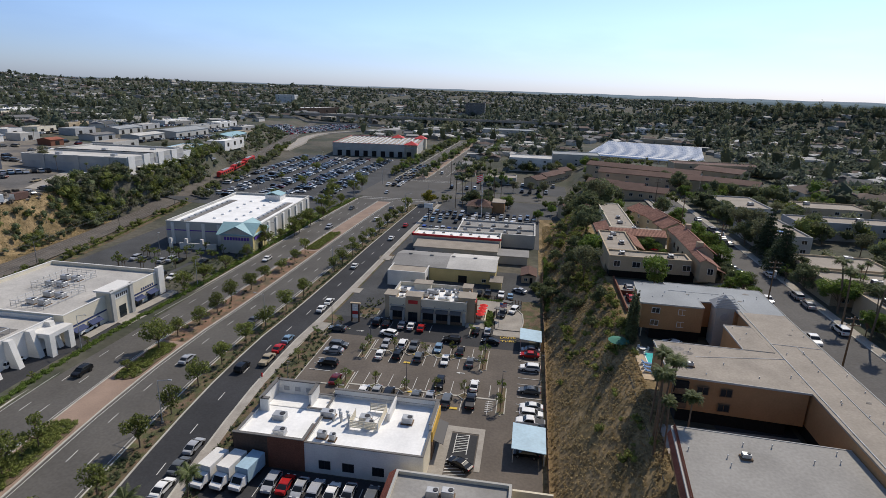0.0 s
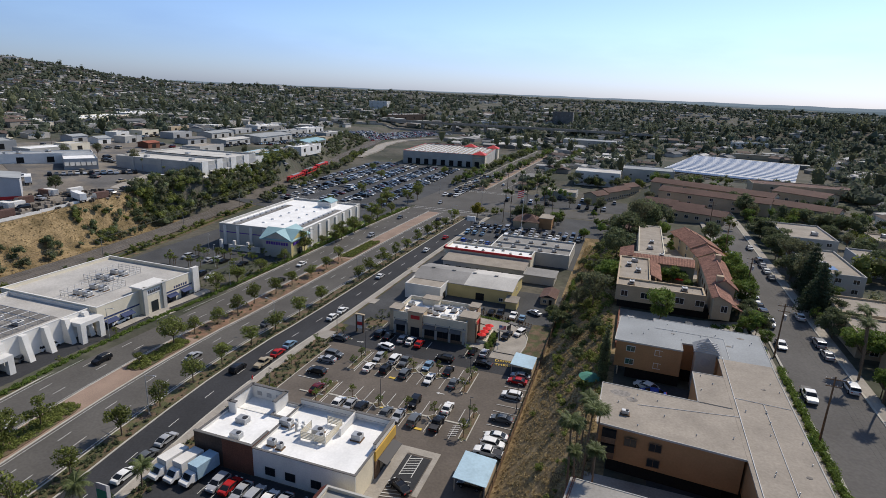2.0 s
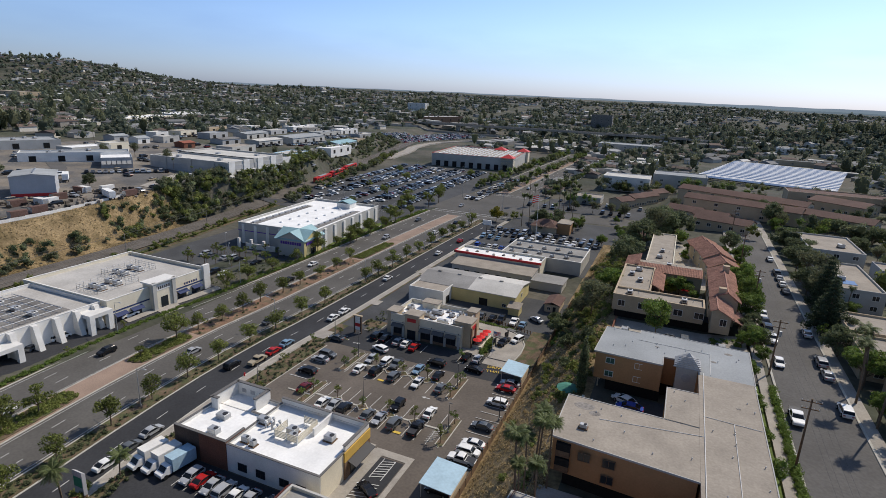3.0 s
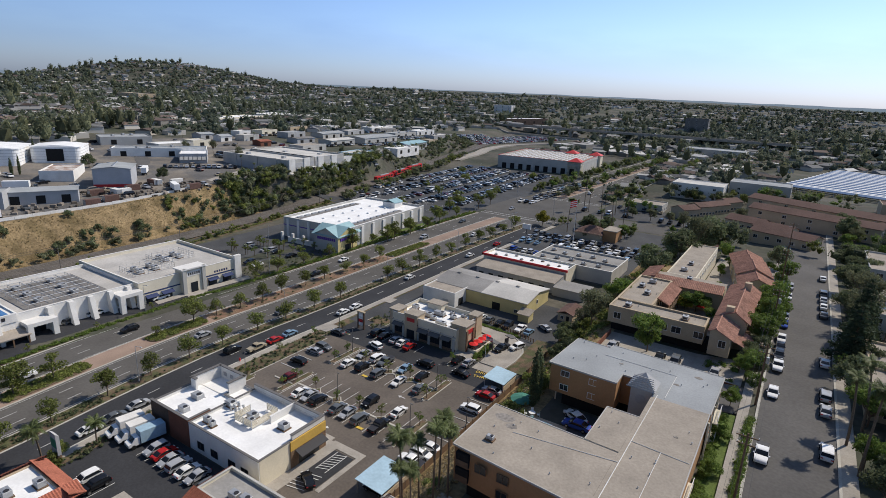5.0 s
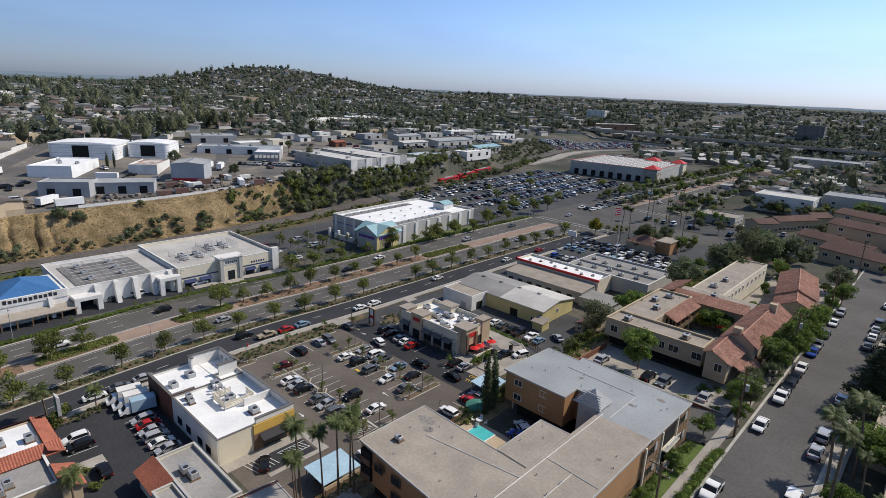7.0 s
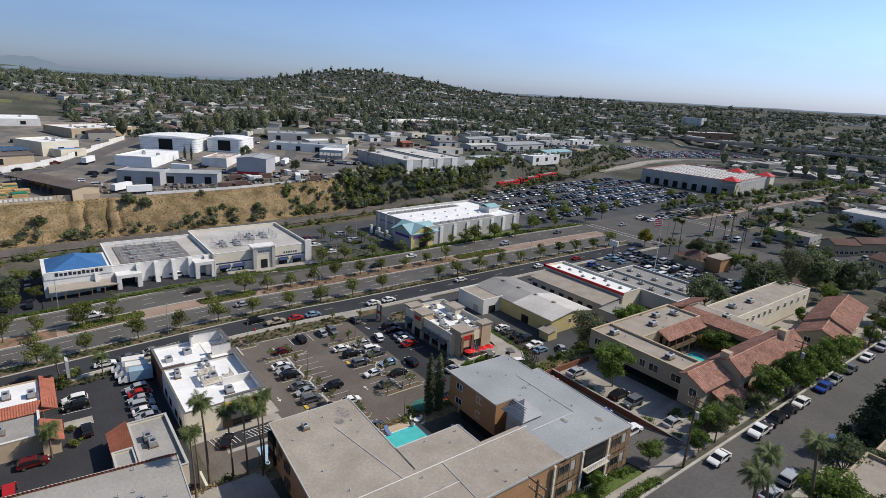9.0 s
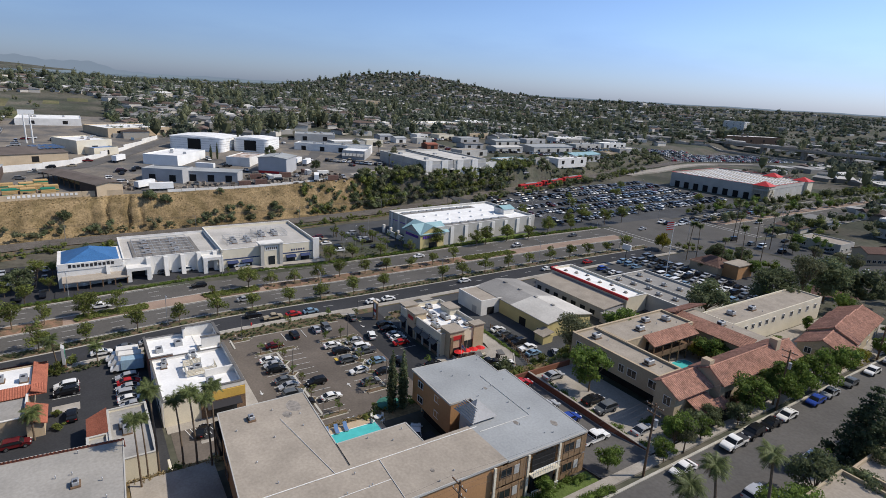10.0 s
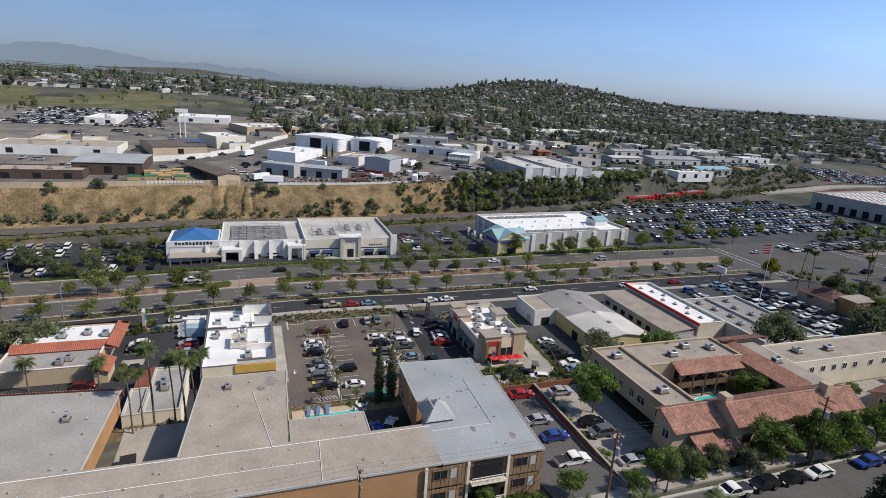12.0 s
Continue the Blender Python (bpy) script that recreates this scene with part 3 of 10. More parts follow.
junction = [(278, 348)]
for x in (-95.0, -91.0, -76.2, -72.3):
    dashes(x, -100, 590, 3.0, 8.2, skip=junction)
dashes(-59.8, -100, 270, 3.0, 8.2)
for x in (-98.2, -87.3, -79.3, -69.2):
    dashes(x, -100, 590, 20, 0.0, 0.12, skip=junction)
for y in (284, 287.5, 341, 344.5):
    bm = box(on_curve(-99, y), on_curve(-56, y), y, y + 0.35, grade(y) + 0.1, grade(y) + 0.13)
    tagged(part("crossing_line", bm, "paint_white"), "white painted crossing line", "lane marking", kind="structure")


# ---------------------------------------------------------------- buildings
def window(parent, axis, at, c, z, w, h, side, m="frame_white", pane="glass"):
    """A framed window on a wall face at axis = at, centred on c, looking towards side (+1 or -1)."""
    t = 0.07
    bm = bmesh.new()
    lo, hi = min(at, at + side * t), max(at, at + side * t)
    for a, b, e, f in ((c - w / 2 - 0.09, c - w / 2, z - 0.09, z + h + 0.09), (c + w / 2, c + w / 2 + 0.09, z - 0.09, z + h + 0.09),
                       (c - w / 2, c + w / 2, z - 0.09, z), (c - w / 2, c + w / 2, z + h, z + h + 0.09), (c - 0.03, c + 0.03, z, z + h)):
        if axis == "x":
            box(lo, hi, a, b, e, f, bm)
        else:
            box(a, b, lo, hi, e, f, bm)
    frame_ob = part("window", bm, m, parent)
    s = side * 0.03
    lo, hi = min(at, at + s), max(at, at + s)
    bm = box(lo, hi, c - w / 2, c + w / 2, z, z + h) if axis == "x" else box(c - w / 2, c + w / 2, lo, hi, z, z + h)
    part("pane", bm, pane, frame_ob)
    return frame_ob


def flat_block(parent, x0, x1, y0, y1, z0, zr, wall, roof, lip=0.6, thick=0.3, cap=None):
    """Four walls that rise past a flat roof as a parapet, with a coping."""
    part("wall", box(x0, x1, y0, y0 + thick, z0, zr + lip), wall, parent)
    part("wall", box(x0, x1, y1 - thick, y1, z0, zr + lip), wall, parent)
    part("wall", box(x0, x0 + thick, y0 + thick, y1 - thick, z0, zr + lip), wall, parent)
    part("wall", box(x1 - thick, x1, y0 + thick, y1 - thick, z0, zr + lip), wall, parent)
    part("roof", box(x0 + thick, x1 - thick, y0 + thick, y1 - thick, zr - 0.3, zr), roof, parent)
    if cap:
        bm = bmesh.new()
        o, z1, z2 = 0.06, zr + lip, zr + lip + 0.12
        box(x0 - o, x1 + o, y0 - o, y0 + thick + o, z1, z2, bm)
        box(x0 - o, x1 + o, y1 - thick - o, y1 + o, z1, z2, bm)
        box(x0 - o, x0 + thick + o, y0 + thick + o, y1 - thick - o, z1, z2, bm)
        box(x1 - thick - o, x1 + o, y0 + thick + o, y1 - thick - o, z1, z2, bm)
        part("coping", bm, cap, parent)


def gable(parent, x0, x1, y0, y1, ze, zr, m, along="y", over=0.4, thick=0.22, name="roof"):
    """Two roof slopes that meet at a ridge."""
    a, b, mid = (x0 - over, x1 + over, (x0 + x1) / 2) if along == "y" else (y0 - over, y1 + over, (y0 + y1) / 2)
    s, e = (y0 - over, y1 + over) if along == "y" else (x0 - over, x1 + over)
    ze2 = ze - over * (zr - ze) / (mid - a - over)
    for lo in (a, b):
        prof = [(lo, ze2), (mid, zr), (mid, zr + thick), (lo, ze2 + thick)]
        part(name, extruded(prof, "y" if along == "y" else "x", s, e), m, parent)


def tile_slope(parent, p0, p1, q1, q0, m, pitch=0.42, rise=0.09, label=""):
    """A slope of barrel tiles: p0 to p1 is the eave, q0 to q1 the upper edge; ribs run up the slope."""
    p0, p1, q0, q1 = Vector(p0), Vector(p1), Vector(q0), Vector(q1)
    up = (p1 - p0).cross(q0 - p0).normalized()
    if up.z < 0:
        up = -up
    n = max(4, int((p1 - p0).length / pitch))
    bm = bmesh.new()
    rows = []
    for k in range(n * 2 + 1):
        s = k / (n * 2)
        lift = up * (rise if k % 2 else 0.0)
        rows.append([bm.verts.new(p0.lerp(p1, s).lerp(q0.lerp(q1, s), v) + lift) for v in (0, 1)])
    for a, b in zip(rows, rows[1:]):
        bm.faces.new((a[0], b[0], b[1], a[1]))
    base = [bm.verts.new(c - up * 0.16) for c in (p0, p1, q1, q0)]
    bm.faces.new(base[::-1])
    bm.faces.new((base[0], base[1], rows[-1][0], rows[0][0]))
    bm.faces.new((base[1], base[2], rows[-1][1], rows[-1][0]))
    bm.faces.new((base[3], base[0], rows[0][0], rows[0][1]))
    return part("roof", bm, m, parent, label)


def tile_gable(parent, x0, x1, y0, y1, ze, zr, m, over=0.5):
    """Two tiled slopes that meet at a ridge along y, with a ridge cap."""
    mid = (x0 + x1) / 2
    drop = over * (zr - ze) / (mid - x0)
    for xe in (x0 - over, x1 + over):
        tile_slope(parent, (xe, y0 - over, ze - drop), (xe, y1 + over, ze - drop), (mid, y1 + over, zr), (mid, y0 - over, zr), m)
    part("ridge_cap", rod((mid, y0 - over, zr + 0.05), (mid, y1 + over, zr + 0.05), 0.16, 8), m, parent)


def rooftop_unit(x, y, z, w=1.8, d=1.3, h=1.1, turn=0.0, label="grey rooftop air-conditioning unit on a flat roof"):
    t = thing("rooftop_unit", label, "air conditioner", x, y, z, turn, group="rooftop units")
    part("base", box(-w / 2 - 0.15, w / 2 + 0.15, -d / 2 - 0.15, d / 2 + 0.15, 0, 0.2), "wood", t)
    bm = box(-w / 2, w / 2, -d / 2, d / 2, 0.2, 0.2 + h)
    bmesh.ops.bevel(bm, geom=bm.edges[:], offset=0.05, segments=1, affect="EDGES")
    part("housing", bm, "metal", t)
    part("fan_guard", tube(0.25 * w, 0, 0.2 + h, 0.3 + h, 0.3 * d, sides=10), "sign_black", t)
    part("louvre", box(-w / 2 - 0.03, -w / 2, -d * 0.35, d * 0.35, 0.4, h), "sign_black", t)
    return t


def roof_vent(x, y, z, h=0.5):
    t = thing("roof_vent", "small metal pipe vent on a flat roof", "vent", x, y, z, group="roof vents")
    part("pipe", tube(0, 0, 0, h, 0.06, sides=6), "metal", t)
    part("cap", tube(0, 0, h, h + 0.08, 0.11, 0.05, sides=6), "metal", t)
    return t


# white-roofed restaurant beside the car park
A = thing("restaurant", "white-roofed restaurant with brick and cream walls beside the car park", "restaurant", 0, 0, 0)
flat_block(A, -33.0, -13.2, 73.7, 89.2, 0, 5.0, "stucco_white", "roof_white", 0.55, cap="coping")
part("wall", box(-45.2, -33.0, 73.7, 74.0, 0, 5.9), "stucco_white", A)
part("wall", box(-45.2, -44.9, 74.0, 84.0, 0, 5.4), "stucco_white", A)
part("wall", box(-33.3, -33.0, 74.0, 78.4, 0, 5.9), "stucco_white", A)
part("roof", box(-44.9, -33.0, 74.0, 84.0, 4.5, 4.8), "roof_white", A)
part("cladding", box(-45.26, -39.2, 73.6, 73.68, 0, 5.88), "wall_dark", A, "dark brown boarded cladding")
part("cladding", box(-45.28, -45.22, 73.6, 84.0, 0, 5.38), "wall_dark", A, "dark brown boarded cladding")
part("cladding", box(-39.2, -32.9, 73.56, 73.68, 0, 5.88), "brick", A, "red-brown brick cladding")
part("cladding", box(-32.98, -32.9, 73.68, 78.4, 5.0, 5.88), "brick", A, "red-brown brick cladding")
for x0, x1, y0, y1, z in ((-45.34, -32.86, 73.5, 74.06, 5.9), (-45.34, -44.84, 74.06, 84.0, 5.4), (-33.36, -32.86, 74.06, 78.4, 5.9)):
    part("coping", box(x0, x1, y0, y1, z, z + 0.12), "coping", A)
flat_block(A, -44.6, -36.6, 84.0, 89.2, 0, 4.6, "stucco_white", "roof_white", 0.3)
for x0, x1, y0, y1 in ((-44.6, -44.2, 82.0, 89.2), (-44.2, -36.2, 88.8, 89.2), (-36.6, -36.2, 85.0, 88.8), (-44.2, -43.0, 82.0, 82.4)):
    part("tower_wall", box(x0, x1, y0, y1, 4.4, 7.3), "stucco_white", A, "high white parapet of the corner tower")
    part("coping", box(x0 - 0.15, x1 + 0.15, y0 - 0.15, y1 + 0.15, 7.3, 7.5), "coping", A)
for c in (-42.6, -40.4, -38.2):
    window(A, "y", 88.8, c, 5.4, 0.9, 0.7, -1, "stucco_grey", "stucco_grey")
flat_block(A, -36.6, -33.0, 84.0, 89.2, 0, 4.6, "stucco_white", "roof_white", 0.5, cap="coping")
for x0, x1 in ((-33.0, -21.4), (-21.0, -13.2)):
    part("parapet", box(x0, x1, 88.75, 89.22, 5.67, 6.6), "stucco_white", A, "raised white parapet")
    part("coping", box(x0 - 0.06, x1 + 0.06, 88.68, 89.3, 6.6, 6.72), "coping", A)
part("parapet", box(-13.66, -13.18, 81.2, 88.75, 5.67, 6.6), "stucco_white", A, "raised white parapet")
part("coping", box(-13.74, -13.1, 81.1, 88.66, 6.6, 6.72), "coping", A)
part("parapet", box(-21.4, -21.0, 83.0, 89.1, 5.0, 6.55), "stucco_white", A, "white fin wall on the roof")
part("fascia", box(-13.2, -12.9, 80.6, 89.2, 3.7, 5.6), "ochre", A, "ochre yellow fascia")
part("stone_base", box(-13.2, -12.95, 80.6, 89.2, 0.05, 3.66), "stone", A, "brown stone facing")
part("awning", extruded([(-12.95, 3.3), (-11.2, 2.7), (-11.2, 2.8), (-12.95, 3.45)], "y", 81.6, 88.2), "sign_black", A, "dark canvas awning")
part("shopfront", box(-12.95, -12.9, 82.4, 87.4, 0.3, 2.6), "glass", A, "dark glass front")
part("wall_panel", box(-13.2, -13.16, 73.9, 80.5, 0.05, 5.5), "stucco_cream", A, "cream side wall")
for c in (-29.5, -25.5, -20.5, -17.0):
    window(A, "y", 73.7, c, 1.1, 1.8, 1.4, -1, "sign_black")
window(A, "y", 73.9, -42.0, 1.2, 1.4, 1.2, -1, "stucco_grey", "stucco_grey")
for x, y, w, d in ((-40.2, 80.5, 2.2, 1.7), (-38.2, 76.2, 2.0, 1.4), (-30.8, 76.3, 1.5, 1.0), (-28.9, 76.0, 1.0, 1.0), (-17.9, 83.4, 1.8, 1.5), (-32.0, 82.4, 2.4, 1.4), (-25.2, 82.2, 1.8, 1.6), (-24.0, 80.8, 1.4, 1.2)):
    rooftop_unit(x, y, 5.0 if x > -33 else 4.6, w, d, 1.0)
g = thing("roof_screen", "cream lattice screen round kitchen fans on the roof", "screen", -24.6, 82.6, 5.0)
for x0, x1, y0, y1 in ((-2.6, 2.4, -3.0, -2.94), (2.4, 2.46, -3.0, 3.0), (-2.6, -2.54, -2.94, 0.6), (-0.6, 2.4, 2.94, 3.0)):
    bm = bmesh.new()
    for k in range(5):
        box(x0, x1, y0, y1, 0.3 + k * 0.3, 0.5 + k * 0.3, bm)
    part("screen_panel", bm, "stucco_cream", g, "cream slatted panel")
    part("brace", rod(((x0 + x1) / 2, (y0 + y1) / 2, 1.5), ((x0 + x1) / 2 * 0.35, (y0 + y1) / 2 * 0.35, 0.05), 0.05), "frame_white", g)
for x0, y0 in ((-2.6, -3.0), (2.4, -3.0), (2.4, 3.0), (-0.6, 3.0), (-2.6, 0.6), (0, -3.0)):
    part("post", box(x0 - 0.06, x0 + 0.06, y0 - 0.06, y0 + 0.06, 0, 1.75), "frame_white", g)
t = thing("duct_cluster", "cluster of bent metal exhaust ducts on the white roof", "ducts", -29.2, 82.0, 5.0)
for k in range(5):
    x0, y0 = -1.4 + k * 0.7, (k % 2) * 1.4 - 0.7
    part("duct", tube(x0, y0, 0, 1.2 + 0.25 * (k % 3), 0.22, 0.22, 9), "metal", t)
    part("cowl", tube(x0, y0, 1.2 + 0.25 * (k % 3), 1.5 + 0.25 * (k % 3), 0.38, 0.2, 9), "frame_white", t)
    part("brace", rod((x0, y0, 1.0), (x0 + 0.9, y0 + 0.9, 0.0), 0.03), "frame_white", t)

# small building with a tiled edge
P = thing("shop", "small grey-roofed shop with a red tiled edge", "shop", 0, 0, 0)
flat_block(P, -16.8, 0.8, 64.6, 71.2, 0, 4.2, "stucco_cream", "roof_store", 0.5, cap="stucco_pale")
flat_block(P, -9.0, 0.8, 61.2, 64.5, 0, 4.1, "stucco_cream", "roof_store", 0.4, cap="stucco_pale")
part("wall", box(-17.0, -9.1, 61.9, 64.5, 0, 3.3), "stucco_cream", P)
tile_slope(P, (-17.6, 61.2, 3.3), (-9.1, 61.2, 3.3), (-9.1, 64.6, 4.9), (-17.6, 64.6, 4.9), "tile", label="sloping red tile roof")
tile_slope(P, (-18.0, 64.7, 3.9), (-18.0, 71.4, 3.9), (-16.9, 71.4, 4.8), (-16.9, 64.7, 4.8), "tile", label="narrow red tile edge")
rooftop_unit(-10.5, 67, 4.2)
rooftop_unit(-8.3, 67.4, 4.2)

# tiled restaurant to the south
R = thing("restaurant", "white-roofed restaurant edged with red clay tiles", "restaurant", 0, 0, 0)
flat_block(R, -44.2, -33.8, 33.0, 52.5, 0, 4.0, "stucco_tan", "roof_white", 0.3)
flat_block(R, -33.7, -22.4, 33.0, 51.9, 0, 3.3, "stucco_tan", "roof_store", 0.5, cap="stucco_white")
for p0, p1, q1, q0 in (((-45.0, 54.9, 3.6), (-31.2, 54.9, 3.6), (-31.2, 52.4, 4.7), (-45.0, 52.4, 4.7)), ((-31.2, 33.0, 3.6), (-31.2, 54.8, 3.6), (-33.9, 54.8, 4.75), (-33.9, 33.0, 4.75)),
                       ((-27.6, 55.2, 2.9), (-20.4, 55.2, 2.9), (-20.4, 51.8, 4.3), (-27.6, 51.8, 4.3)), ((-46.4, 33.0, 3.4), (-46.4, 54.8, 3.4), (-44.1, 54.8, 4.6), (-44.1, 33.0, 4.6))):
    tile_slope(R, p0, p1, q1, q0, "tile", label="sloping red tile edge")
part("wall", box(-27.2, -20.9, 51.9, 54.6, 0, 2.9), "stucco_tan", R, "tan entrance bay below the tiles")
for x, y in ((-39, 47), (-37.5, 51), (-38, 42), (-27, 46), (-25.5, 44.6)):
    rooftop_unit(x, y, 4.0 if x < -34 else 3.3)
sheet("pad", "pale concrete accessible parking pad", "driveway", -31.0, -28.0, 55.4, 60.2, 0.12, "concrete")

# burger restaurant
B = thing("restaurant", "cream burger restaurant with dark window bays and a white roof", "restaurant", 0, 0, 0.3)
flat_block(B, -35.2, -14.0, 138.0, 151.2, -0.3, 5.2, "stucco_cream", "roof_white", 1.1, cap="stucco_pale")
for x0, x1, y0, y1, z1, m in ((-30.6, -26.4, 137.5, 141.2, 7.1, "stucco_tan"), (-16.4, -11.9, 139.4, 143.8, 7.2, "stucco_tan"), (-30.4, -25.6, 148.4, 151.6, 7.0, "stucco_cream"), (-16.2, -13.7, 148.2, 151.5, 6.9, "stucco_tan"), (-36.6, -33.6, 138.6, 142.6, 6.6, "stucco_tan")):
    part("tower", box(x0, x1, y0, y1, -0.3, z1), m, B, "plain stucco tower rising over the parapet")
    part("tower_cap", box(x0 - 0.25, x1 + 0.25, y0 - 0.25, y1 + 0.25, z1, z1 + 0.22), "roof_tan", B, "flat tan tower cap")
part("band", box(-35.1, -14.1, 137.9, 138.0, 4.0, 4.25), "stucco_pale", B)
part("plinth", box(-35.15, -14.05, 137.86, 138.0, -0.3, 0.7), "stone", B, "brown stone plinth")
for c, w in ((-32.9, 3.0), (-24.4, 3.0), (-20.6, 3.0), (-16.9, 2.6)):
    window(B, "y", 138.0, c, 0.3, w, 2.7, -1, "sign_black")
    part("awning", extruded([(137.9, 3.7), (136.7, 3.05), (136.7, 3.15), (137.9, 3.85)], "x", c - w / 2 - 0.2, c + w / 2 + 0.2), "coping", B, "dark metal awning")
for c in (-34.6, -31.2, -26.2, -22.5, -18.6, -14.6):
    part("pier", box(c - 0.35, c + 0.35, 137.7, 138.0, -0.3, 3.4), "stucco_pale", B)
    part("lamp", rod((c, 137.7, 4.6), (c, 137.3, 4.5), 0.09, 6), "sign_black", B)
window(B, "y", 137.5, -28.5, 0.0, 2.4, 2.6, -1, "sign_black")
for c in (139.9, 143.3):
    part("pier", box(-11.9, -11.6, c - 0.4, c + 0.4, -0.3, 6.0), "stone", B, "brown stone pier")
window(B, "x", -11.9, 141.6, 0.0, 2.0, 2.7, 1, "sign_black")
for c in (145.6, 147.4, 149.6):
    window(B, "x", -14.0, c, 0.5, 1.4, 2.4, 1, "sign_black")
part("sign", box(-29.8, -27.2, 137.35, 137.5, 5.1, 6.1), "red_paint", B, "plain red sign panel")
part("sign", box(-11.9, -11.75, 140.2, 143.0, 5.0, 6.1), "red_paint", B, "plain red sign panel")
for x, y, w, d, h in ((-32.4, 140.6, 1.2, 1.0, 0.7), (-33.0, 146.0, 1.6, 1.6, 1.0), (-31.0, 144.2, 1.0, 0.8, 0.6), (-26.8, 143.4, 2.6, 1.6, 1.1), (-24.6, 146.2, 3.2, 1.6, 1.0), (-24.2, 142.4, 1.4, 1.1, 0.8), (-20.6, 140.6, 3.0, 1.2, 1.0), (-20.2, 146.4, 1.4, 1.4, 0.9), (-17.6, 145.4, 1.2, 1.2, 1.1), (-17.0, 141.8, 1.6, 1.4, 1.2), (-22.2, 149.0, 1.0, 0.9, 0.6), (-18.4, 149.0, 1.3, 1.0, 0.7)):
    rooftop_unit(x, y, 5.5, w, d, h)
for x, y in ((-29.0, 146.6), (-22.4, 144.4), (-19.0, 143.2), (-27.4, 147.2), (-15.6, 146.6)):
    roof_vent(x, y, 5.5, 0.6)

# white and yellow workshops
C = thing("workshop", "white and pale yellow stucco workshop with low gabled roofs", "workshop", 0, 0, 0.8)
flat_block(C, -42.2, -30.1, 163.0, 171.4, -1.0, 4.7, "stucco_white", "roof_tan", 0.35)
part("wall", extruded([(170.0, -1.0), (187.0, -1.0), (187.0, 4.6), (178.5, 6.0), (170.0, 4.6)], "x", -30.1, -8.6), "yellow_wall", C)
part("wall", extruded([(171.4, -1.0), (187.0, -1.0), (187.0, 4.6), (178.5, 6.0), (171.4, 4.8)], "x", -42.0, -30.1), "stucco_grey", C)
gable(C, -42.4, -24.0, 170.0, 187.0, 4.66, 6.06, "roof_store", "x", 0.3)
gable(C, -24.0, -8.6, 170.0, 187.0, 4.75, 6.15, "roof_pale", "x", 0.4)
for k in range(4):
    part("ridge_vent", box(-38.6 + k * 7.4, -37.4 + k * 7.4, 178.1, 178.9, 5.9, 6.6), "roof_store", C, "square grey ridge vent")
for k in range(30):
    part("roof_seam", extruded([(169.62, 4.82 if k > 17 else 4.74), (178.5, 6.28 if k > 17 else 6.19), (178.5, 6.24), (169.62, 4.7)], "x", -42.0 + k * 1.13, -41.96 + k * 1.13), "metal", C)
# flat near-black panel paints the shade inside a doorway
part("door", box(-20.4, -17.6, 169.92, 170.0, -0.5, 2.7), "dark", C, "black panel painted as open doorway shade")
part("door", box(-34.6, -32.4, 162.92, 163.0, -0.5, 2.4), "stucco_grey", C, "grey roller door")
part("door", box(-30.1, -30.02, 165.4, 168.0, -0.5, 2.6), "dark", C, "dark roller door")
part("wall", box(-9.6, -6.2, 166.4, 170.0, -1.0, 2.6), "yellow_wall", C)
part("roof", extruded([(166.0, 2.6), (170.0, 3.4), (170.0, 3.55), (166.0, 2.75)], "x", -10, -5.8), "roof_tan", C)
window(C, "y", 170.0, -12.0, 1.0, 1.2, 1.0, -1)
window(C, "x", -8.6, 178.0, 2.6, 1.0, 1.2, 1)
SHED = thing("shed", "small tan shed with a brown gabled roof beside the yard", "shed", 2.2, 178.6, 1.2)
part("wall", box(-2.3, 2.3, -4.2, 4.2, -1, 2.5), "stucco_tan", SHED)
gable(SHED, -2.3, 2.3, -4.2, 4.2, 2.5, 3.3, "tile_far", "y", 0.35)
window(SHED, "y", -4.2, -0.9, 0.8, 0.9, 0.9, -1)
part("door", box(0.4, 1.3, -4.26, -4.2, -0.4, 1.9), "dark", SHED)

# low workshops with a red band
D = thing("workshop", "low grey and white workshop with a red roof band", "workshop", 0, 0, 1.8)
flat_block(D, -42.5, -9.0, 203.5, 213.0, -1.5, 5.2, "stucco_cream", "roof_white", 0.7, cap="stucco_white")
part("fascia", box(-43.0, -8.6, 203.05, 203.5, 5.3, 6.1), "red_paint", D, "red painted band")
part("fascia", box(-43.05, -42.5, 203.05, 206.5, 5.3, 6.1), "red_paint", D, "red painted band")
part("wall", box(-40.0, -9.5, 194.0, 203.0, -1.5, 3.6), "stucco_grey", D)
part("roof", extruded([(193.4, 3.6), (203.0, 4.4), (203.0, 4.6), (193.4, 3.8)], "x", -40.5, -9.2), "roof_tan", D)
part("wall", box(-9.5, 1.5, 192.5, 201, -1.5, 2.8), "stucco_pale", D)
part("roof", box(-9.3, 2.0, 192.0, 201.3, 2.8, 3.0), "roof_store", D)
for c in range(-38, -10, 4):
    window(D, "y", 194.0, c, 0.6, 1.8, 1.3, -1, "sign_black")
for k in range(9):
    rooftop_unit(-39 + k * 3.6, 207 + (k % 3) * 1.6, 7.0, 0.8, 0.7, 0.4)
D2 = thing("workshop", "low grey flat-roofed workshop with rooftop units", "workshop", 0, 0, 2.2)
flat_block(D2, -27.0, 4.0, 213.4, 235.0, -1.5, 4.6, "stucco_pale", "roof_store", 0.6, cap="stucco_white")
part("parapet", box(-26.6, 3.6, 222.6, 223.0, 4.6, 5.3), "stucco_pale", D2)
for k in range(10):
    rooftop_unit(-24 + (k % 5) * 5.4, 217.5 + (k // 5) * 9 + (k % 3), 6.8, 1.6, 1.0, 0.8)
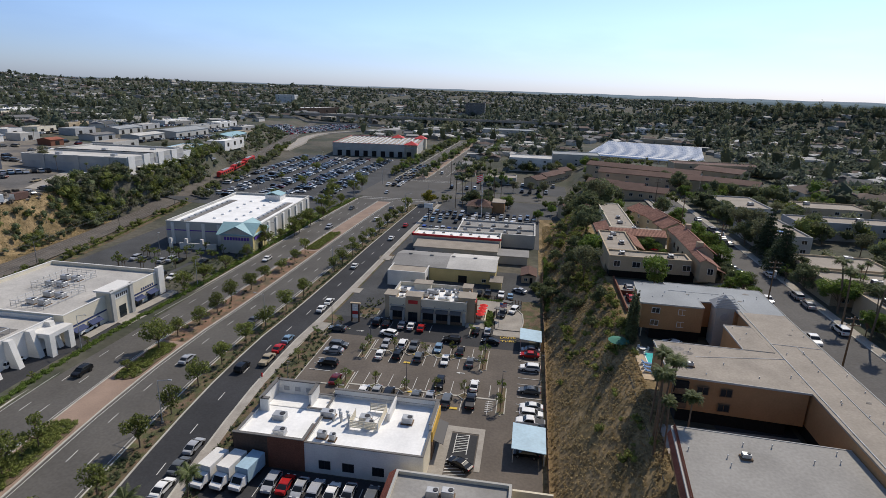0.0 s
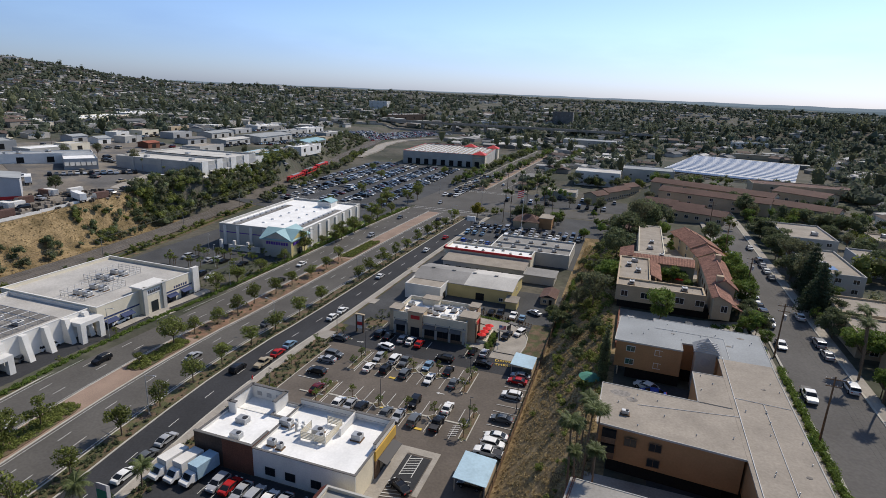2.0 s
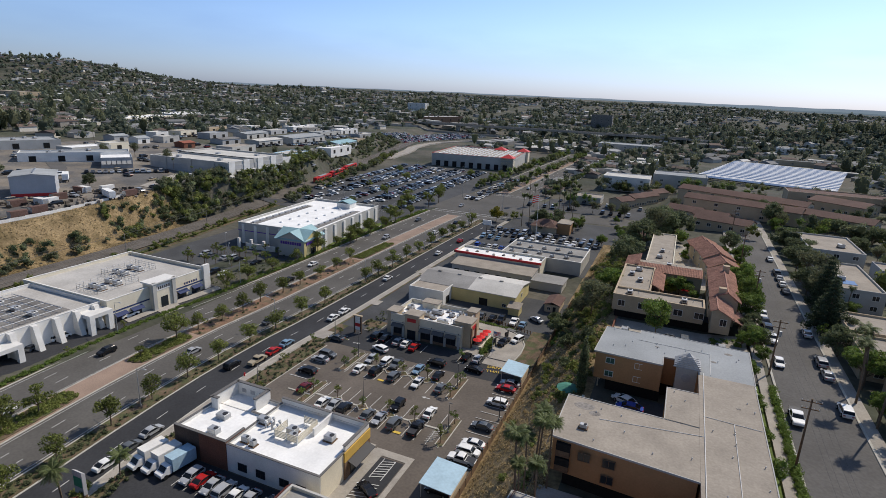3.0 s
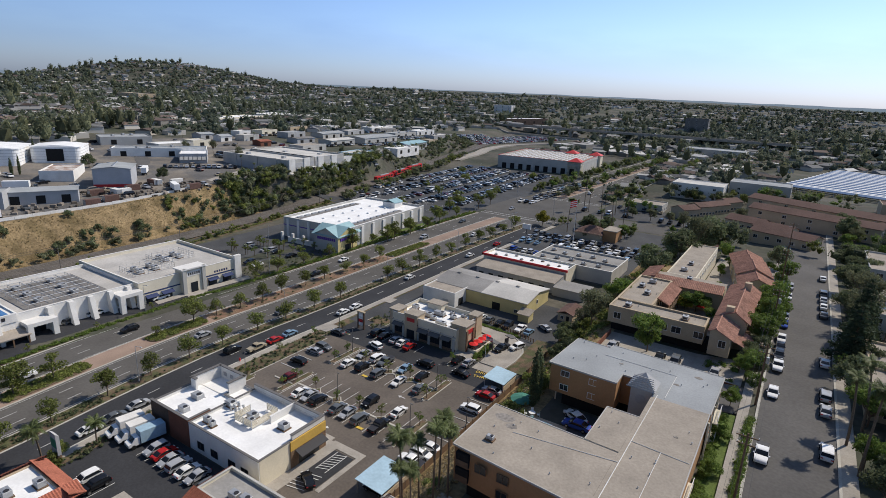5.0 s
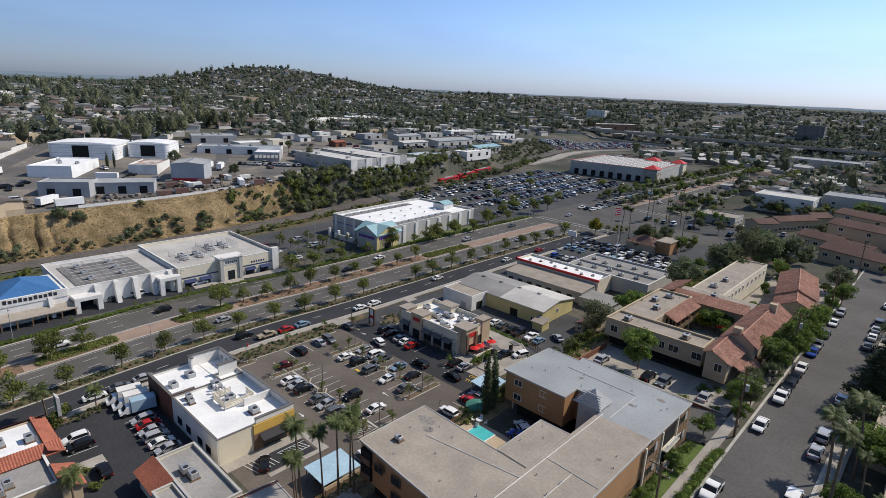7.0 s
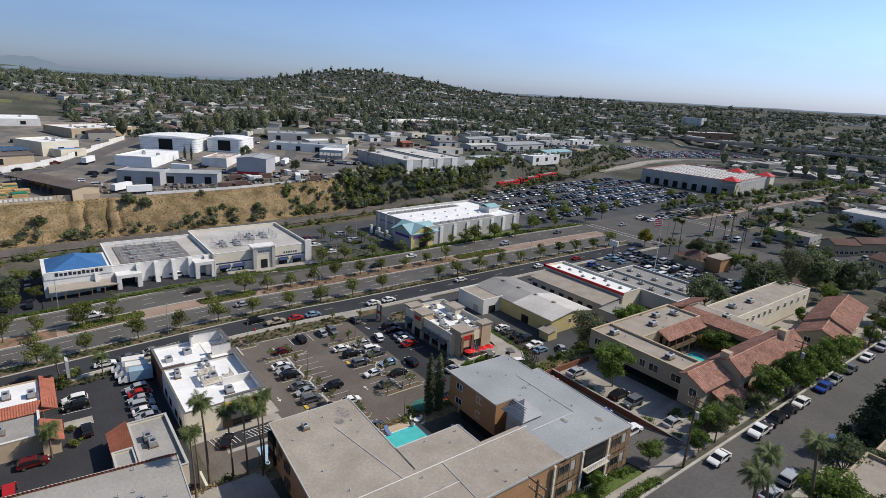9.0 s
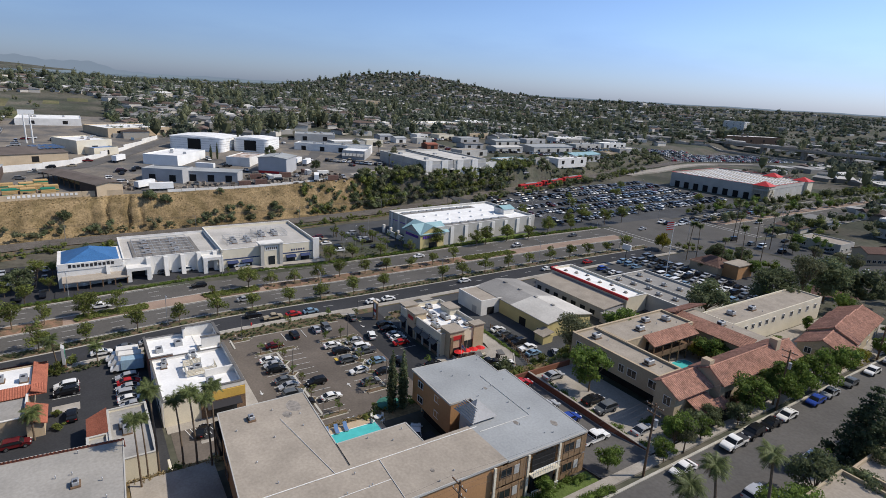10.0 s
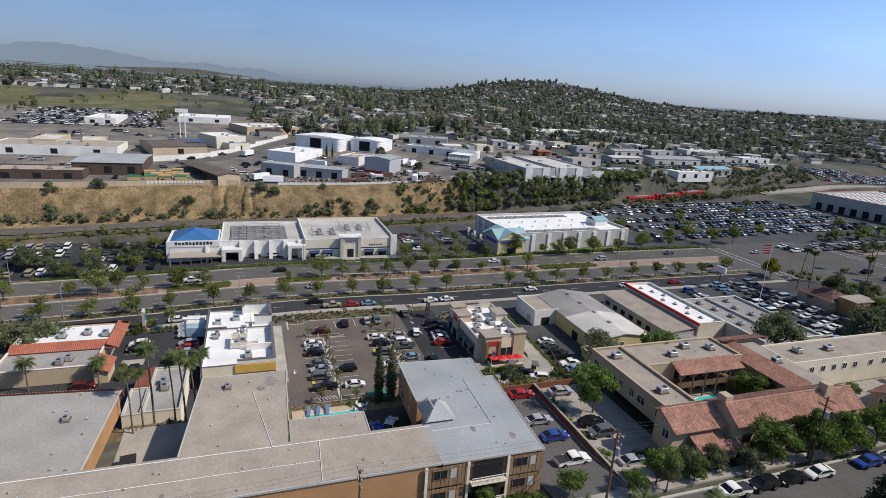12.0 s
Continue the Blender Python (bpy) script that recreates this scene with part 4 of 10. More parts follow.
CS = thing("shop", "brown hip-roofed corner shop with an orange wing", "shop", -23, 272, 3.6)
flat_block(CS, -6, 6, -6, 6, -1, 3.6, "stucco_tan", "roof_tan", 0.2)
bm = bmesh.new()
v = [bm.verts.new(p) for p in ((-6.6, -6.6, 3.5), (6.6, -6.6, 3.5), (6.6, 6.6, 3.5), (-6.6, 6.6, 3.5), (-1.5, 0, 6.2), (1.5, 0, 6.2))]
for q in ((0, 1, 5, 4), (1, 2, 5), (2, 3, 4, 5), (3, 0, 4)):
    bm.faces.new([v[k] for k in q])
part("roof", bm, "tile_far", CS)
part("wall", box(6, 12, -3, 7, -1, 5.2), "stucco_orange", CS)
part("roof", box(5.8, 12.3, -3.3, 7.3, 5.2, 5.5), "roof_tan", CS)

# large store with a teal gabled corner
E = thing("store", "large white-roofed store with a teal gabled entrance corner", "store", -117, 218, 1.9, 4.5)
flat_block(E, -20, 16, -30.5, 30.5, -1.5, 7.6, "stucco_pale", "roof_white", 0.9, cap="stucco_white")
for x0, x1 in ((-17.0, -13.2), (9.2, 12.8)):
    part("roof_well", box(x0, x1, -27, 17, 7.6, 7.66), "roof_dark", E, "brown gravel strip between white membranes")
    for k in range(9):
        part("duct_run", box(x0 + 0.5, x0 + 1.6, -26 + k * 4.7, -22.5 + k * 4.7, 7.66, 8.1), "metal", E)
for k in range(12):
    part("skylight", tube(-6 + (k % 2) * 9, -20 + (k // 2) * 7, 7.6, 8.2, 0.8, 0.55, sides=10), "roof_white", E)
part("penthouse", box(-1, 6, 19, 26, 7.6, 10.2), "stucco_white", E)
gable(E, -1, 6, 19, 26, 10.2, 11.3, "teal_roof", "y", 0.3)
part("wall", box(5, 16.9, -38.5, -26, -1.5, 6.4), "stucco_pale", E)
part("wall", box(16.9, 17.0, -38.5, -26.0, -1.5, 6.35), "yellow_wall", E, "pale yellow gabled front")
part("wall", extruded([(5, 6.4), (17, 6.4), (11, 9.4)], "y", -38.5, -38.2), "stucco_pale", E)
part("wall", extruded([(-38.5, 6.4), (-26, 6.4), (-32.2, 9.4)], "x", 16.7, 17), "yellow_wall", E)
gable(E, 5, 17, -38.5, -24, 6.45, 9.5, "teal_roof", "y", 0.5)
gable(E, 4, 17, -38.5, -26, 6.47, 9.52, "teal_roof", "x", 0.5)
for k in range(9):
    part("letter_bar", box(6.4 + k * 1.06, 7.1 + k * 1.06, -38.75, -38.5, 4.5, 5.6), "sign_purple", E, "plain purple lettering bar")
    part("letter_bar", box(17.0, 17.25, -37.0 + k * 1.08, -36.3 + k * 1.08, 4.5, 5.6), "sign_purple", E, "plain purple lettering bar")
part("door", box(17.02, 17.1, -34, -30, -0.4, 2.6), "glass", E)
for k in range(5):
    part("pilaster", box(-18 + k * 6, -16.8 + k * 6, -30.9, -30.5, -1.5, 7.9), "stucco_white", E)
for k in range(7):
    part("pilaster", box(16, 16.5, -22 + k * 8, -20.2 + k * 8, -1.5, 7.9), "stucco_white", E)
part("band", box(-20.06, 4.9, -30.56, -30.4, 4.9, 5.3), "sign_purple", E)
part("wall", box(-12, 2, -36.5, -36.1, -1.5, 1.8), "stucco_white", E, "white screen wall of the loading bay")
for k in range(3):
    part("pillar", box(-16 + k * 6, -15 + k * 6, -36.6, -35.6, -1.5, 3.4), "stucco_white", E)

# furniture stores
F = thing("store", "pale furniture store with a blue-trimmed entrance tower", "store", 0, 0, 0.2)
flat_block(F, -139.5, -104.0, 104.0, 139.0, -0.5, 7.0, "stucco_cream", "roof_light", 1.0, cap="stucco_white")
part("tower", box(-106.5, -102.6, 117.2, 124.8, 0, 9.0), "stucco_cream", F, "cream entrance tower")
part("sign", box(-102.6, -102.5, 118.6, 123.4, 6.6, 8.2), "stucco_white", F, "plain white sign panel")
for k in range(6):
    part("letter_bar", box(-102.5, -102.44, 119.0 + k * 0.72, 119.45 + k * 0.72, 7.0, 7.8), "sign_black", F, "plain dark lettering bar")
for k in range(6):
    part("letter_bar", box(120.0 - 222.48, 120.0 - 222.44, 128.2 + k * 0.9, 128.8 + k * 0.9, 5.6, 6.3), "trim_navy", F, "plain navy lettering bar")
part("door", box(-102.6, -102.5, 119.8, 122.2, -0.2, 4.4), "glass", F)
for y0 in (117.0, 123.8):
    part("pilaster", box(-102.6, -102.1, y0, y0 + 1.2, -0.2, 9.4), "stucco_pale", F)
part("cornice", box(-106.8, -101.9, 116.6, 125.4, 9.0, 9.4), "stucco_white", F)
for c in (107.5, 112.5, 128.5, 134):
    window(F, "x", -104.0, c, 0.6, 3.2, 2.4, 1, "trim_navy")
    part("awning", extruded([(-104.0, 3.6), (-102.6, 3.0), (-102.6, 3.1), (-104.0, 3.8)], "y", c - 1.9, c + 1.9), "trim_navy", F)
part("pilaster", box(-104.4, -103.3, 137.0, 139.5, -0.3, 9.3), "stucco_white", F)
part("band", box(-104.0, -103.92, 104.2, 117.0, 4.2, 4.6), "trim_navy", F)
part("band", box(-104.0, -103.92, 125.0, 137.0, 4.2, 4.6), "trim_navy", F)
for x0, x1, y0, y1 in ((-128, -119, 120, 132), (-122, -113, 108, 121)):
    g = thing("roof_screen", "thin metal screen frame round rooftop units", "screen", 0, 0, 7.2, group="roof screens")
    for a, b, c, d in ((x0, x1, y0, y0), (x0, x1, y1, y1), (x0, x0, y0, y1), (x1, x1, y0, y1)):
        for z in (0.3, 1.0, 1.7):
            part("rail", rod((a, c, z), (b, d, z), 0.05), "metal", g)
        n = 7
        for k in range(n):
            s = k / (n - 1)
            part("post", rod((a + (b - a) * s, c + (d - c) * s, 0), (a + (b - a) * s, c + (d - c) * s, 1.9), 0.05), "metal", g)
    for k in range(4):
        rooftop_unit((x0 + x1) / 2 - 1.5 + (k % 2) * 3.4, y0 + 3 + (k // 2) * 5, 7.2, 2.2, 1.6, 1.2)
FS = thing("store", "white store with slanted columns and a flat roof", "store", 0, 0, 0.2)
flat_block(FS, -136.0, -106.5, 74.0, 104.0, -0.5, 6.6, "stucco_white", "roof_light", 0.9, cap="stucco_white")
part("roof_well", box(-132, -110, 77, 98, 6.6, 6.66), "roof_dark", FS, "dark roofing below the equipment frame")
for k in range(5):
    y0 = 80.5 + k * 5.2
    part("column", extruded([(-106.5, 7.4), (-105.2, 7.4), (-103.2, -0.3), (-106.5, -0.3)], "y", y0, y0 + 1.3), "stucco_white", FS)
part("canopy", box(-106.5, -101.8, 97.5, 104.0, 5.4, 6.4), "stucco_white", FS)
for y0 in (97.5, 102.6):
    part("column", box(-103.2, -101.8, y0, y0 + 1.4, -0.3, 5.4), "stucco_white", FS)
part("canopy", box(-106.5, -102.2, 74.5, 81.5, 4.4, 5.4), "stucco_white", FS)
for y0 in (74.5, 80.2):
    part("column", box(-103.4, -102.2, y0, y0 + 1.3, -0.3, 4.4), "stucco_white", FS)
part("door", box(-106.5, -106.42, 76, 80, -0.2, 3.4), "glass", FS)
g = thing("roof_screen", "rusty metal frame with ducts on the store roof", "screen", 0, 0, 6.8, group="roof screens")
for y0 in (78, 81, 84, 87, 90, 93, 96):
    part("rail", rod((-131, y0, 1.2), (-110, y0, 1.2), 0.09), "metal", g)
    for k in range(4):
        part("post", rod((-131 + k * 7, y0, 0), (-131 + k * 7, y0, 1.2), 0.06), "metal", g)
for x0 in (-131, -127.5, -124, -120.5, -117, -113.5, -110):
    part("rail", rod((x0, 78, 1.25), (x0, 96, 1.25), 0.09), "metal", g)
for k in range(6):
    rooftop_unit(-128 + (k % 3) * 7, 82 + (k // 3) * 9, 6.8, 2.4, 1.6, 1.0)
GR = thing("restaurant", "white grill restaurant with a blue tiled hip roof", "restaurant", 0, 0, 0.2)
part("wall", box(-125.0, -106.0, 56.0, 74.0, -0.5, 7.2), "stucco_white", GR)
bm = bmesh.new()
v = [bm.verts.new(p) for p in ((-124.0, 57.0, 7.2), (-106.6, 57.0, 7.2), (-106.6, 73.0, 7.2), (-124.0, 73.0, 7.2), (-117, 65, 10.4), (-114, 65, 10.4))]
for q in ((0, 1, 5, 4), (1, 2, 5), (2, 3, 4, 5), (3, 0, 4), (3, 2, 1, 0)):
    bm.faces.new([v[k] for k in q])
part("roof", bm, "tile_blue", GR, "blue glazed tile hip roof")
part("parapet", box(-106.4, -105.8, 56.2, 73.8, 5.8, 8.0), "stucco_white", GR)
for k in range(11):
    part("letter_bar", box(-105.8, -105.74, 59.0 + k * 1.15, 59.8 + k * 1.15, 6.6 if k not in (5,) else 6.5, 7.5 if k % 3 else 7.7), "sign_black", GR, "plain dark lettering bar")
part("canopy", extruded([(-106.0, 3.6), (-101.8, 2.9), (-101.8, 3.15), (-106.0, 3.9)], "y", 57, 75), "roof_tan", GR)
for k in range(6):
    part("post", box(-102.2, -101.9, 57.3 + k * 3.4, 57.6 + k * 3.4, -0.3, 2.9), "wood", GR)
part("fin", extruded([(-106.0, -0.3), (-103.4, -0.3), (-105.4, 6.4), (-106.0, 6.4)], "y", 69.0, 70.0), "stucco_white", GR)

# far store with red pyramids
G = thing("store", "large warehouse store with a pale roof and red pyramid roofs", "store", -128, 473, 8.2, 6)
flat_block(G, -34, 34, -37, 37, -2, 9.0, "stucco_pale", "roof_tan", 0.9, cap="red_paint")
part("band", box(-34.1, 34.1, -37.15, -37, 6.8, 7.6), "stucco_pale", G)
part("band", box(34, 34.15, -37, 37, 7.6, 8.4), "stucco_pale", G)
for cx, cy in ((29, -32), (31, 30), (10, 31)):
    part("tower", box(cx - 5, cx + 5, cy - 5, cy + 5, -1.5, 9.8), "stucco_cream", G)
    bm = bmesh.new()
    v = [bm.verts.new(p) for p in ((cx - 5.6, cy - 5.6, 9.8), (cx + 5.6, cy - 5.6, 9.8), (cx + 5.6, cy + 5.6, 9.8), (cx - 5.6, cy + 5.6, 9.8), (cx, cy, 12.6))]
    for q in ((0, 1, 4), (1, 2, 4), (2, 3, 4), (3, 0, 4), (3, 2, 1, 0)):
        bm.faces.new([v[k] for k in q])
    part("pyramid_roof", bm, "red_paint", G, "red pyramid roof")
for k in range(9):
    part("bay", box(-30 + k * 7, -26.5 + k * 7, -37.3, -37.16, -1, 4.2), "dark", G)
bm = bmesh.new()
for k in range(210):
    box(-31 + (k % 15) * 4.2, -29.2 + (k % 15) * 4.2, -33 + (k // 15) * 5.0, -30.4 + (k // 15) * 5.0, 9.0, 9.3, bm)
tagged(part("skylight", bm, "roof_white", G), "rows of white skylights", kind="stuff")

# warehouse on the far side of the tram line
J = thing("warehouse", "large beige tilt-up warehouse with a white roof", "warehouse", -212.7, 269.4, 16.6, 2)
flat_block(J, -32, 23, -33, -12.2, -9, 8.1, "stucco_pale", "roof_pale", 0.8, cap="stucco_white")
flat_block(J, -31, 23, -11.8, 14, -9, 8.5, "stucco_pale", "roof_pale", 0.8, cap="stucco_white")
flat_block(J, -10, 21.5, 14.1, 24, -9, 6.6, "stucco_white", "roof_pale", 0.6)
part("roof_step", box(-31.6, 22.6, -12.4, -11.6, 8.0, 9.35), "dark", J, "dark gutter strip between the roof halves")
for k in range(4):
    y0 = -32.4 + k * 11.6
    part("pilaster", box(23, 23.5, y0, y0 + 4.6, -9, 9.4), "stucco_white", J)
    part("door", box(23, 23.1, y0 + 6.4, y0 + 9.0, 0.6, 3.4), "dark", J)
    part("canopy", box(23, 24.6, y0 + 6.0, y0 + 9.4, 3.6, 4.0), "stucco_white", J)
    part("low_wall", box(23.5, 24.4, y0 + 0.6, y0 + 5.4, -3, 1.4), "stucco_white", J)
for y0, y1 in ((-32.6, -12.6), (-11.4, 13.6)):
    part("band", box(23, 23.2, y0, y1, 4.4, 7.0), "stucco_grey", J, "grey painted band")
for x in (-27, 6):
    part("door", box(x, x + 6, -33.1, -33, 0, 4.2), "dark", J)
part("band", box(-31.8, 22.8, -33.2, -33.0, 0.0, 5.6), "stucco_grey", J, "grey painted lower wall")
for x in (-22, -4, 12):
    part("pilaster", box(x, x + 2.4, -33.5, -33.2, -9, 9.2), "stucco_pale", J)
for x, y in ((-20, -26), (8, -24), (-12, -4), (10, 4)):
    part("skylight", box(x, x + 2.4, y, y + 2.0, 8.0, 9.3), "metal", J)

# apartment house on the terrace
H = thing("apartment_house", "orange stucco apartment house with flat tan and grey roofs", "apartment house", 0, 0, 14.5)
HT = 7.8
wings = [([(41.0, 48), (49.5, 48), (49.5, 106.3), (41.0, 106.3)], "roof_tan"), ([(36.3, 88.9), (40.98, 88.72), (40.98, 99.0), (36.3, 99.0)], "roof_tan"),
         ([(22.4, 77.4), (40.98, 75.9), (40.98, 88.7), (22.4, 89.4)], "roof_tan"), ([(17.4, 36.0), (40.98, 36.0), (40.98, 65.2), (20.3, 66.2)], "roof_felt"),
         ([(23.5, 107.3), (35.3, 107.0), (35.3, 110.6), (41.0, 110.6), (41.0, 106.3), (49.6, 106.3), (49.8, 120.2), (30.6, 121.1), (30.6, 119.6), (24.2, 119.9)], "roof_grey")]
for pts, roof in wings:
    HT = 6.3 if pts[0] == (17.4, 36.0) else 7.8
    cx, cy = sum(p[0] for p in pts) / len(pts), sum(p[1] for p in pts) / len(pts)
    inner = [(cx + (x - cx) * 0.975, cy + (y - cy) * 0.975) for x, y in pts]
    part("wall", prism(inner, 2.5, HT - 0.25), "stucco_orange", H)
    part("roof", prism(pts, HT - 0.25, HT), roof, H)
    # solid near-black block paints the shade deep under the flats
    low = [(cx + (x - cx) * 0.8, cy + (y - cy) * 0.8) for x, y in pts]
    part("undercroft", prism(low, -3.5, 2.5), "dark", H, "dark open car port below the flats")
part("tower", box(37.6, 40.9, 107.2, 110.4, -0.5, 8.2), "stucco_pale", H, "grey stair tower")
bm = bmesh.new()
v = [bm.verts.new(p) for p in ((37.1, 106.7, 8.2), (41.4, 106.7, 8.2), (41.4, 110.9, 8.2), (37.1, 110.9, 8.2), (39.25, 108.8, 10.3))]
for q in ((0, 1, 4), (1, 2, 4), (2, 3, 4), (3, 0, 4), (3, 2, 1, 0)):
    bm.faces.new([v[k] for k in q])
part("tower_roof", bm, "stucco_grey", H, "slatted grey pyramid roof")

HT = 7.8
# street front: boarded bays between pale pilasters, with balconies
for k in range(13):
    y0 = 49.0 + k * 5.5
    face = 49.15 if y0 < 104 else 49.62
    part("pilaster", box(face, face + 0.22, y0, y0 + 0.35, 1.0, HT - 0.25), "stucco_cream", H)
    for z0, z1 in ((1.3, 4.3), (4.5, 7.45)):
        if k % 4 == 3:
            part("balcony", box(face - 0.1, face + 0.9, y0 + 0.5, y0 + 5.3, z0 - 0.1, z0 + 0.05), "stucco_cream", H)
            bm = bmesh.new()
            for j in range(12):
                box(face + 0.82, face + 0.87, y0 + 0.55 + j * 0.42, y0 + 0.59 + j * 0.42, z0, z0 + 0.95, bm)
            box(face + 0.8, face + 0.88, y0 + 0.5, y0 + 5.3, z0 + 0.95, z0 + 1.02, bm)
            part("railing", bm, "frame_white", H)
            # near-black slab paints the shade of a recess behind the balcony
            part("opening", box(face + 0.01, face + 0.04, y0 + 0.9, y0 + 5.0, z0 + 0.05, z1 - 0.3), "dark", H)
        else:
            for j in range(9):
                part("board", box(face, face + 0.06 + 0.03 * (j % 2), y0 + 0.45 + j * 0.55, y0 + 0.95 + j * 0.55, z0, z1 - 0.1), "siding", H)
            window(H, "x", face + 0.09, y0 + 2.0, z0 + 1.2, 1.7, 1.2, 1, "wood")
            part("panel", box(face + 0.09, face + 0.13, y0 + 3.3, y0 + 4.1, z0 + 1.1, z0 + 2.4), "stucco_pale", H)
for c, z in ((26.5, 3.0), (26.5, 5.6), (31.5, 3.0), (31.5, 5.6)):
    window(H, "y", 107.3, c, z + 0.3, 1.4, 1.0, -1)
    window(H, "y", 77.4, c, z + 0.3, 1.2, 1.0, -1)
for c, z in ((24.5, 3.0), (30.0, 3.0), (35.0, 3.0), (24.5, 5.6), (30.0, 5.6), (35.0, 5.6)):
    window(H, "y", 65.0, c, min(z, 4.4), 1.2, 1.0, 1)
    window(H, "y", 89.0, c, z + 0.3, 1.2, 1.0, 1)
for x, y in ((24.6, 109), (24.6, 112), (24.6, 118.5), (30.0, 118.8), (42, 109), (48.6, 109), (48.6, 119.3), (42, 118)):
    part("post", box(x - 0.1, x + 0.1, y - 0.1, y + 0.1, -0.4, 2.6), "stucco_cream", H)
for bm in (rod((41.45, 50, HT + 0.07), (41.75, 107, HT + 0.07), 0.06), rod((45.3, 50, HT + 0.06), (45.6, 91.9, HT + 0.06), 0.045), rod((27.7, 84.4, HT + 0.05), (41.5, 86.6, HT + 0.05), 0.04), rod((41.5, 92.3, HT + 0.05), (49.2, 91.8, HT + 0.05), 0.04), rod((30.5, 116.0, HT + 0.05), (43.0, 115.6, HT + 0.05), 0.04), rod((42.9, 106.8, HT + 0.05), (43.0, 115.6, HT + 0.05), 0.04)):
    part("conduit", bm, "stucco_white", H, "pale pipe lying on the roof")
vents = random.Random(8)
for x0, x1, y0, y1, n in ((24, 40, 78.5, 87.5, 9), (42, 49, 52, 105, 24), (25, 48, 111, 119, 14), (37, 41, 90, 98, 3)):
    for k in range(n):
        roof_vent(vents.uniform(x0, x1), vents.uniform(y0, y1), 14.5 + HT, vents.uniform(0.12, 0.3))
for k in range(8):
    roof_vent(vents.uniform(21, 40), vents.uniform(57, 64), 14.5 + 6.3, 0.4)
rooftop_unit(26.0, 81.0, 14.5 + HT, 1.0, 0.7, 0.5, label="small metal swamp cooler on a flat roof")
rooftop_unit(27.5, 61.0, 14.5 + 6.3, 1.0, 0.7, 0.5, label="small metal swamp cooler on a flat roof")
for pts, roof in wings:
    high = (6.3 if pts[0] == (17.4, 36.0) else 7.8)
    bm = bmesh.new()
    for (xa, ya), (xb, yb) in zip(pts, pts[1:] + pts[:1]):
        if xa > 40.9 and xb > 40.9 and abs(xa - xb) < 0.2 and xa < 41.1 or abs(ya - yb) < 0.3 and abs(ya - 106.3) < 0.2:
            continue
        long = math.hypot(xb - xa, yb - ya)
        nx, ny = (yb - ya) / long * 0.07, -(xb - xa) / long * 0.07
        prism([(xa - nx, ya - ny), (xb - nx, yb - ny), (xb + nx, yb + ny), (xa + nx, ya + ny)], high - 0.2, high + 0.07, bm)
    part("roof_edge", bm, "stucco_pale", H, "pale metal roof edge")
blots = random.Random(17)
for n, (cx, cy, r) in enumerate(((25.2, 87.0, 1.5), (26.9, 85.6, 0.9), (43.5, 112.6, 0.5), (46.2, 117.3, 0.7), (34.0, 114.4, 0.4), (46.5, 97.0, 0.35), (47.6, 75.0, 0.4))):
    ring = [(cx + r * blots.uniform(0.8, 1.12) * math.cos(q), cy + 0.7 * r * blots.uniform(0.8, 1.12) * math.sin(q)) for q in np.linspace(0, 2 * math.pi, 14, endpoint=False)]
    part("roof_patch", prism(ring, HT - 0.02, HT + 0.01 + 0.005 * n), "stain", H, "dark weathered roof patch")
t = thing("parasol", "large green canvas parasol beside the pool", "parasol", 19.9, 105.2, 12.5)
part("pole", tube(0, 0, 0, 2.6, 0.04, 0.04, 6), "metal", t)
bm = bmesh.new()
rim = [bm.verts.new((2.1 * math.cos(q), 2.1 * math.sin(q), 2.15 + 0.06 * (j % 2))) for j, q in enumerate(np.linspace(0, 2 * math.pi, 16, endpoint=False))]
top = bm.verts.new((0, 0, 2.8))
for a, b in zip(rim, rim[1:] + rim[:1]):
    bm.faces.new((a, b, top))
part("canopy", bm, "canvas_green", t)
t = thing("patio_table", "white round patio table on the pool terrace", "table", 23.6, 101.2, 14.62)
part("tabletop", tube(0, 0, 0.7, 0.75, 0.6, 0.6, 14), "frame_white", t)
part("leg", tube(0, 0, 0, 0.7, 0.05, 0.05, 6), "frame_white", t)
for k in range(4):
    q = k * math.pi / 2 + 0.4
    u = thing("patio_chair", "white plastic patio chair at the round table", "chair", 23.6 + 1.05 * math.cos(q), 101.2 + 1.05 * math.sin(q), 14.62, math.degrees(q) - 90, group="patio chairs")
    part("seat", box(-0.24, 0.24, -0.24, 0.24, 0.42, 0.46), "frame_white", u)
    part("backrest", box(-0.24, 0.24, 0.21, 0.25, 0.46, 0.9), "frame_white", u)
    for sx in (-0.21, 0.21):
        for sy in (-0.21, 0.21):
            part("leg", box(sx - 0.02, sx + 0.02, sy - 0.02, sy + 0.02, 0, 0.42), "frame_white", u)
part("tower_emblem", rod((39.25, 107.2, 6.2), (39.25, 107.12, 6.2), 0.8, 20), "stucco_grey", H, "round grey emblem on the stair tower")

# tiled apartment house round a courtyard
I = thing("apartment_house", "beige apartment house with red tile roofs round a pool courtyard", "apartment house", 0, 0, 14.5)
flat_block(I, 22.4, 43.0, 145.6, 152.0, 2.3, 5.9, "stucco_beige", "roof_tan", 0.35, cap="stucco_tan")
# car port shade painted as one near-black block
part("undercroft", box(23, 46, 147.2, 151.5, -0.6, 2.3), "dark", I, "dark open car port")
flat_block(I, 22.4, 30.6, 152.0, 174.0, -0.5, 5.9, "stucco_beige", "roof_tan", 0.35, cap="stucco_tan")
tile_slope(I, (33.6, 157.0, 5.3), (33.6, 172.0, 5.3), (30.6, 172.0, 6.6), (30.6, 157.0, 6.6), "tile_old")
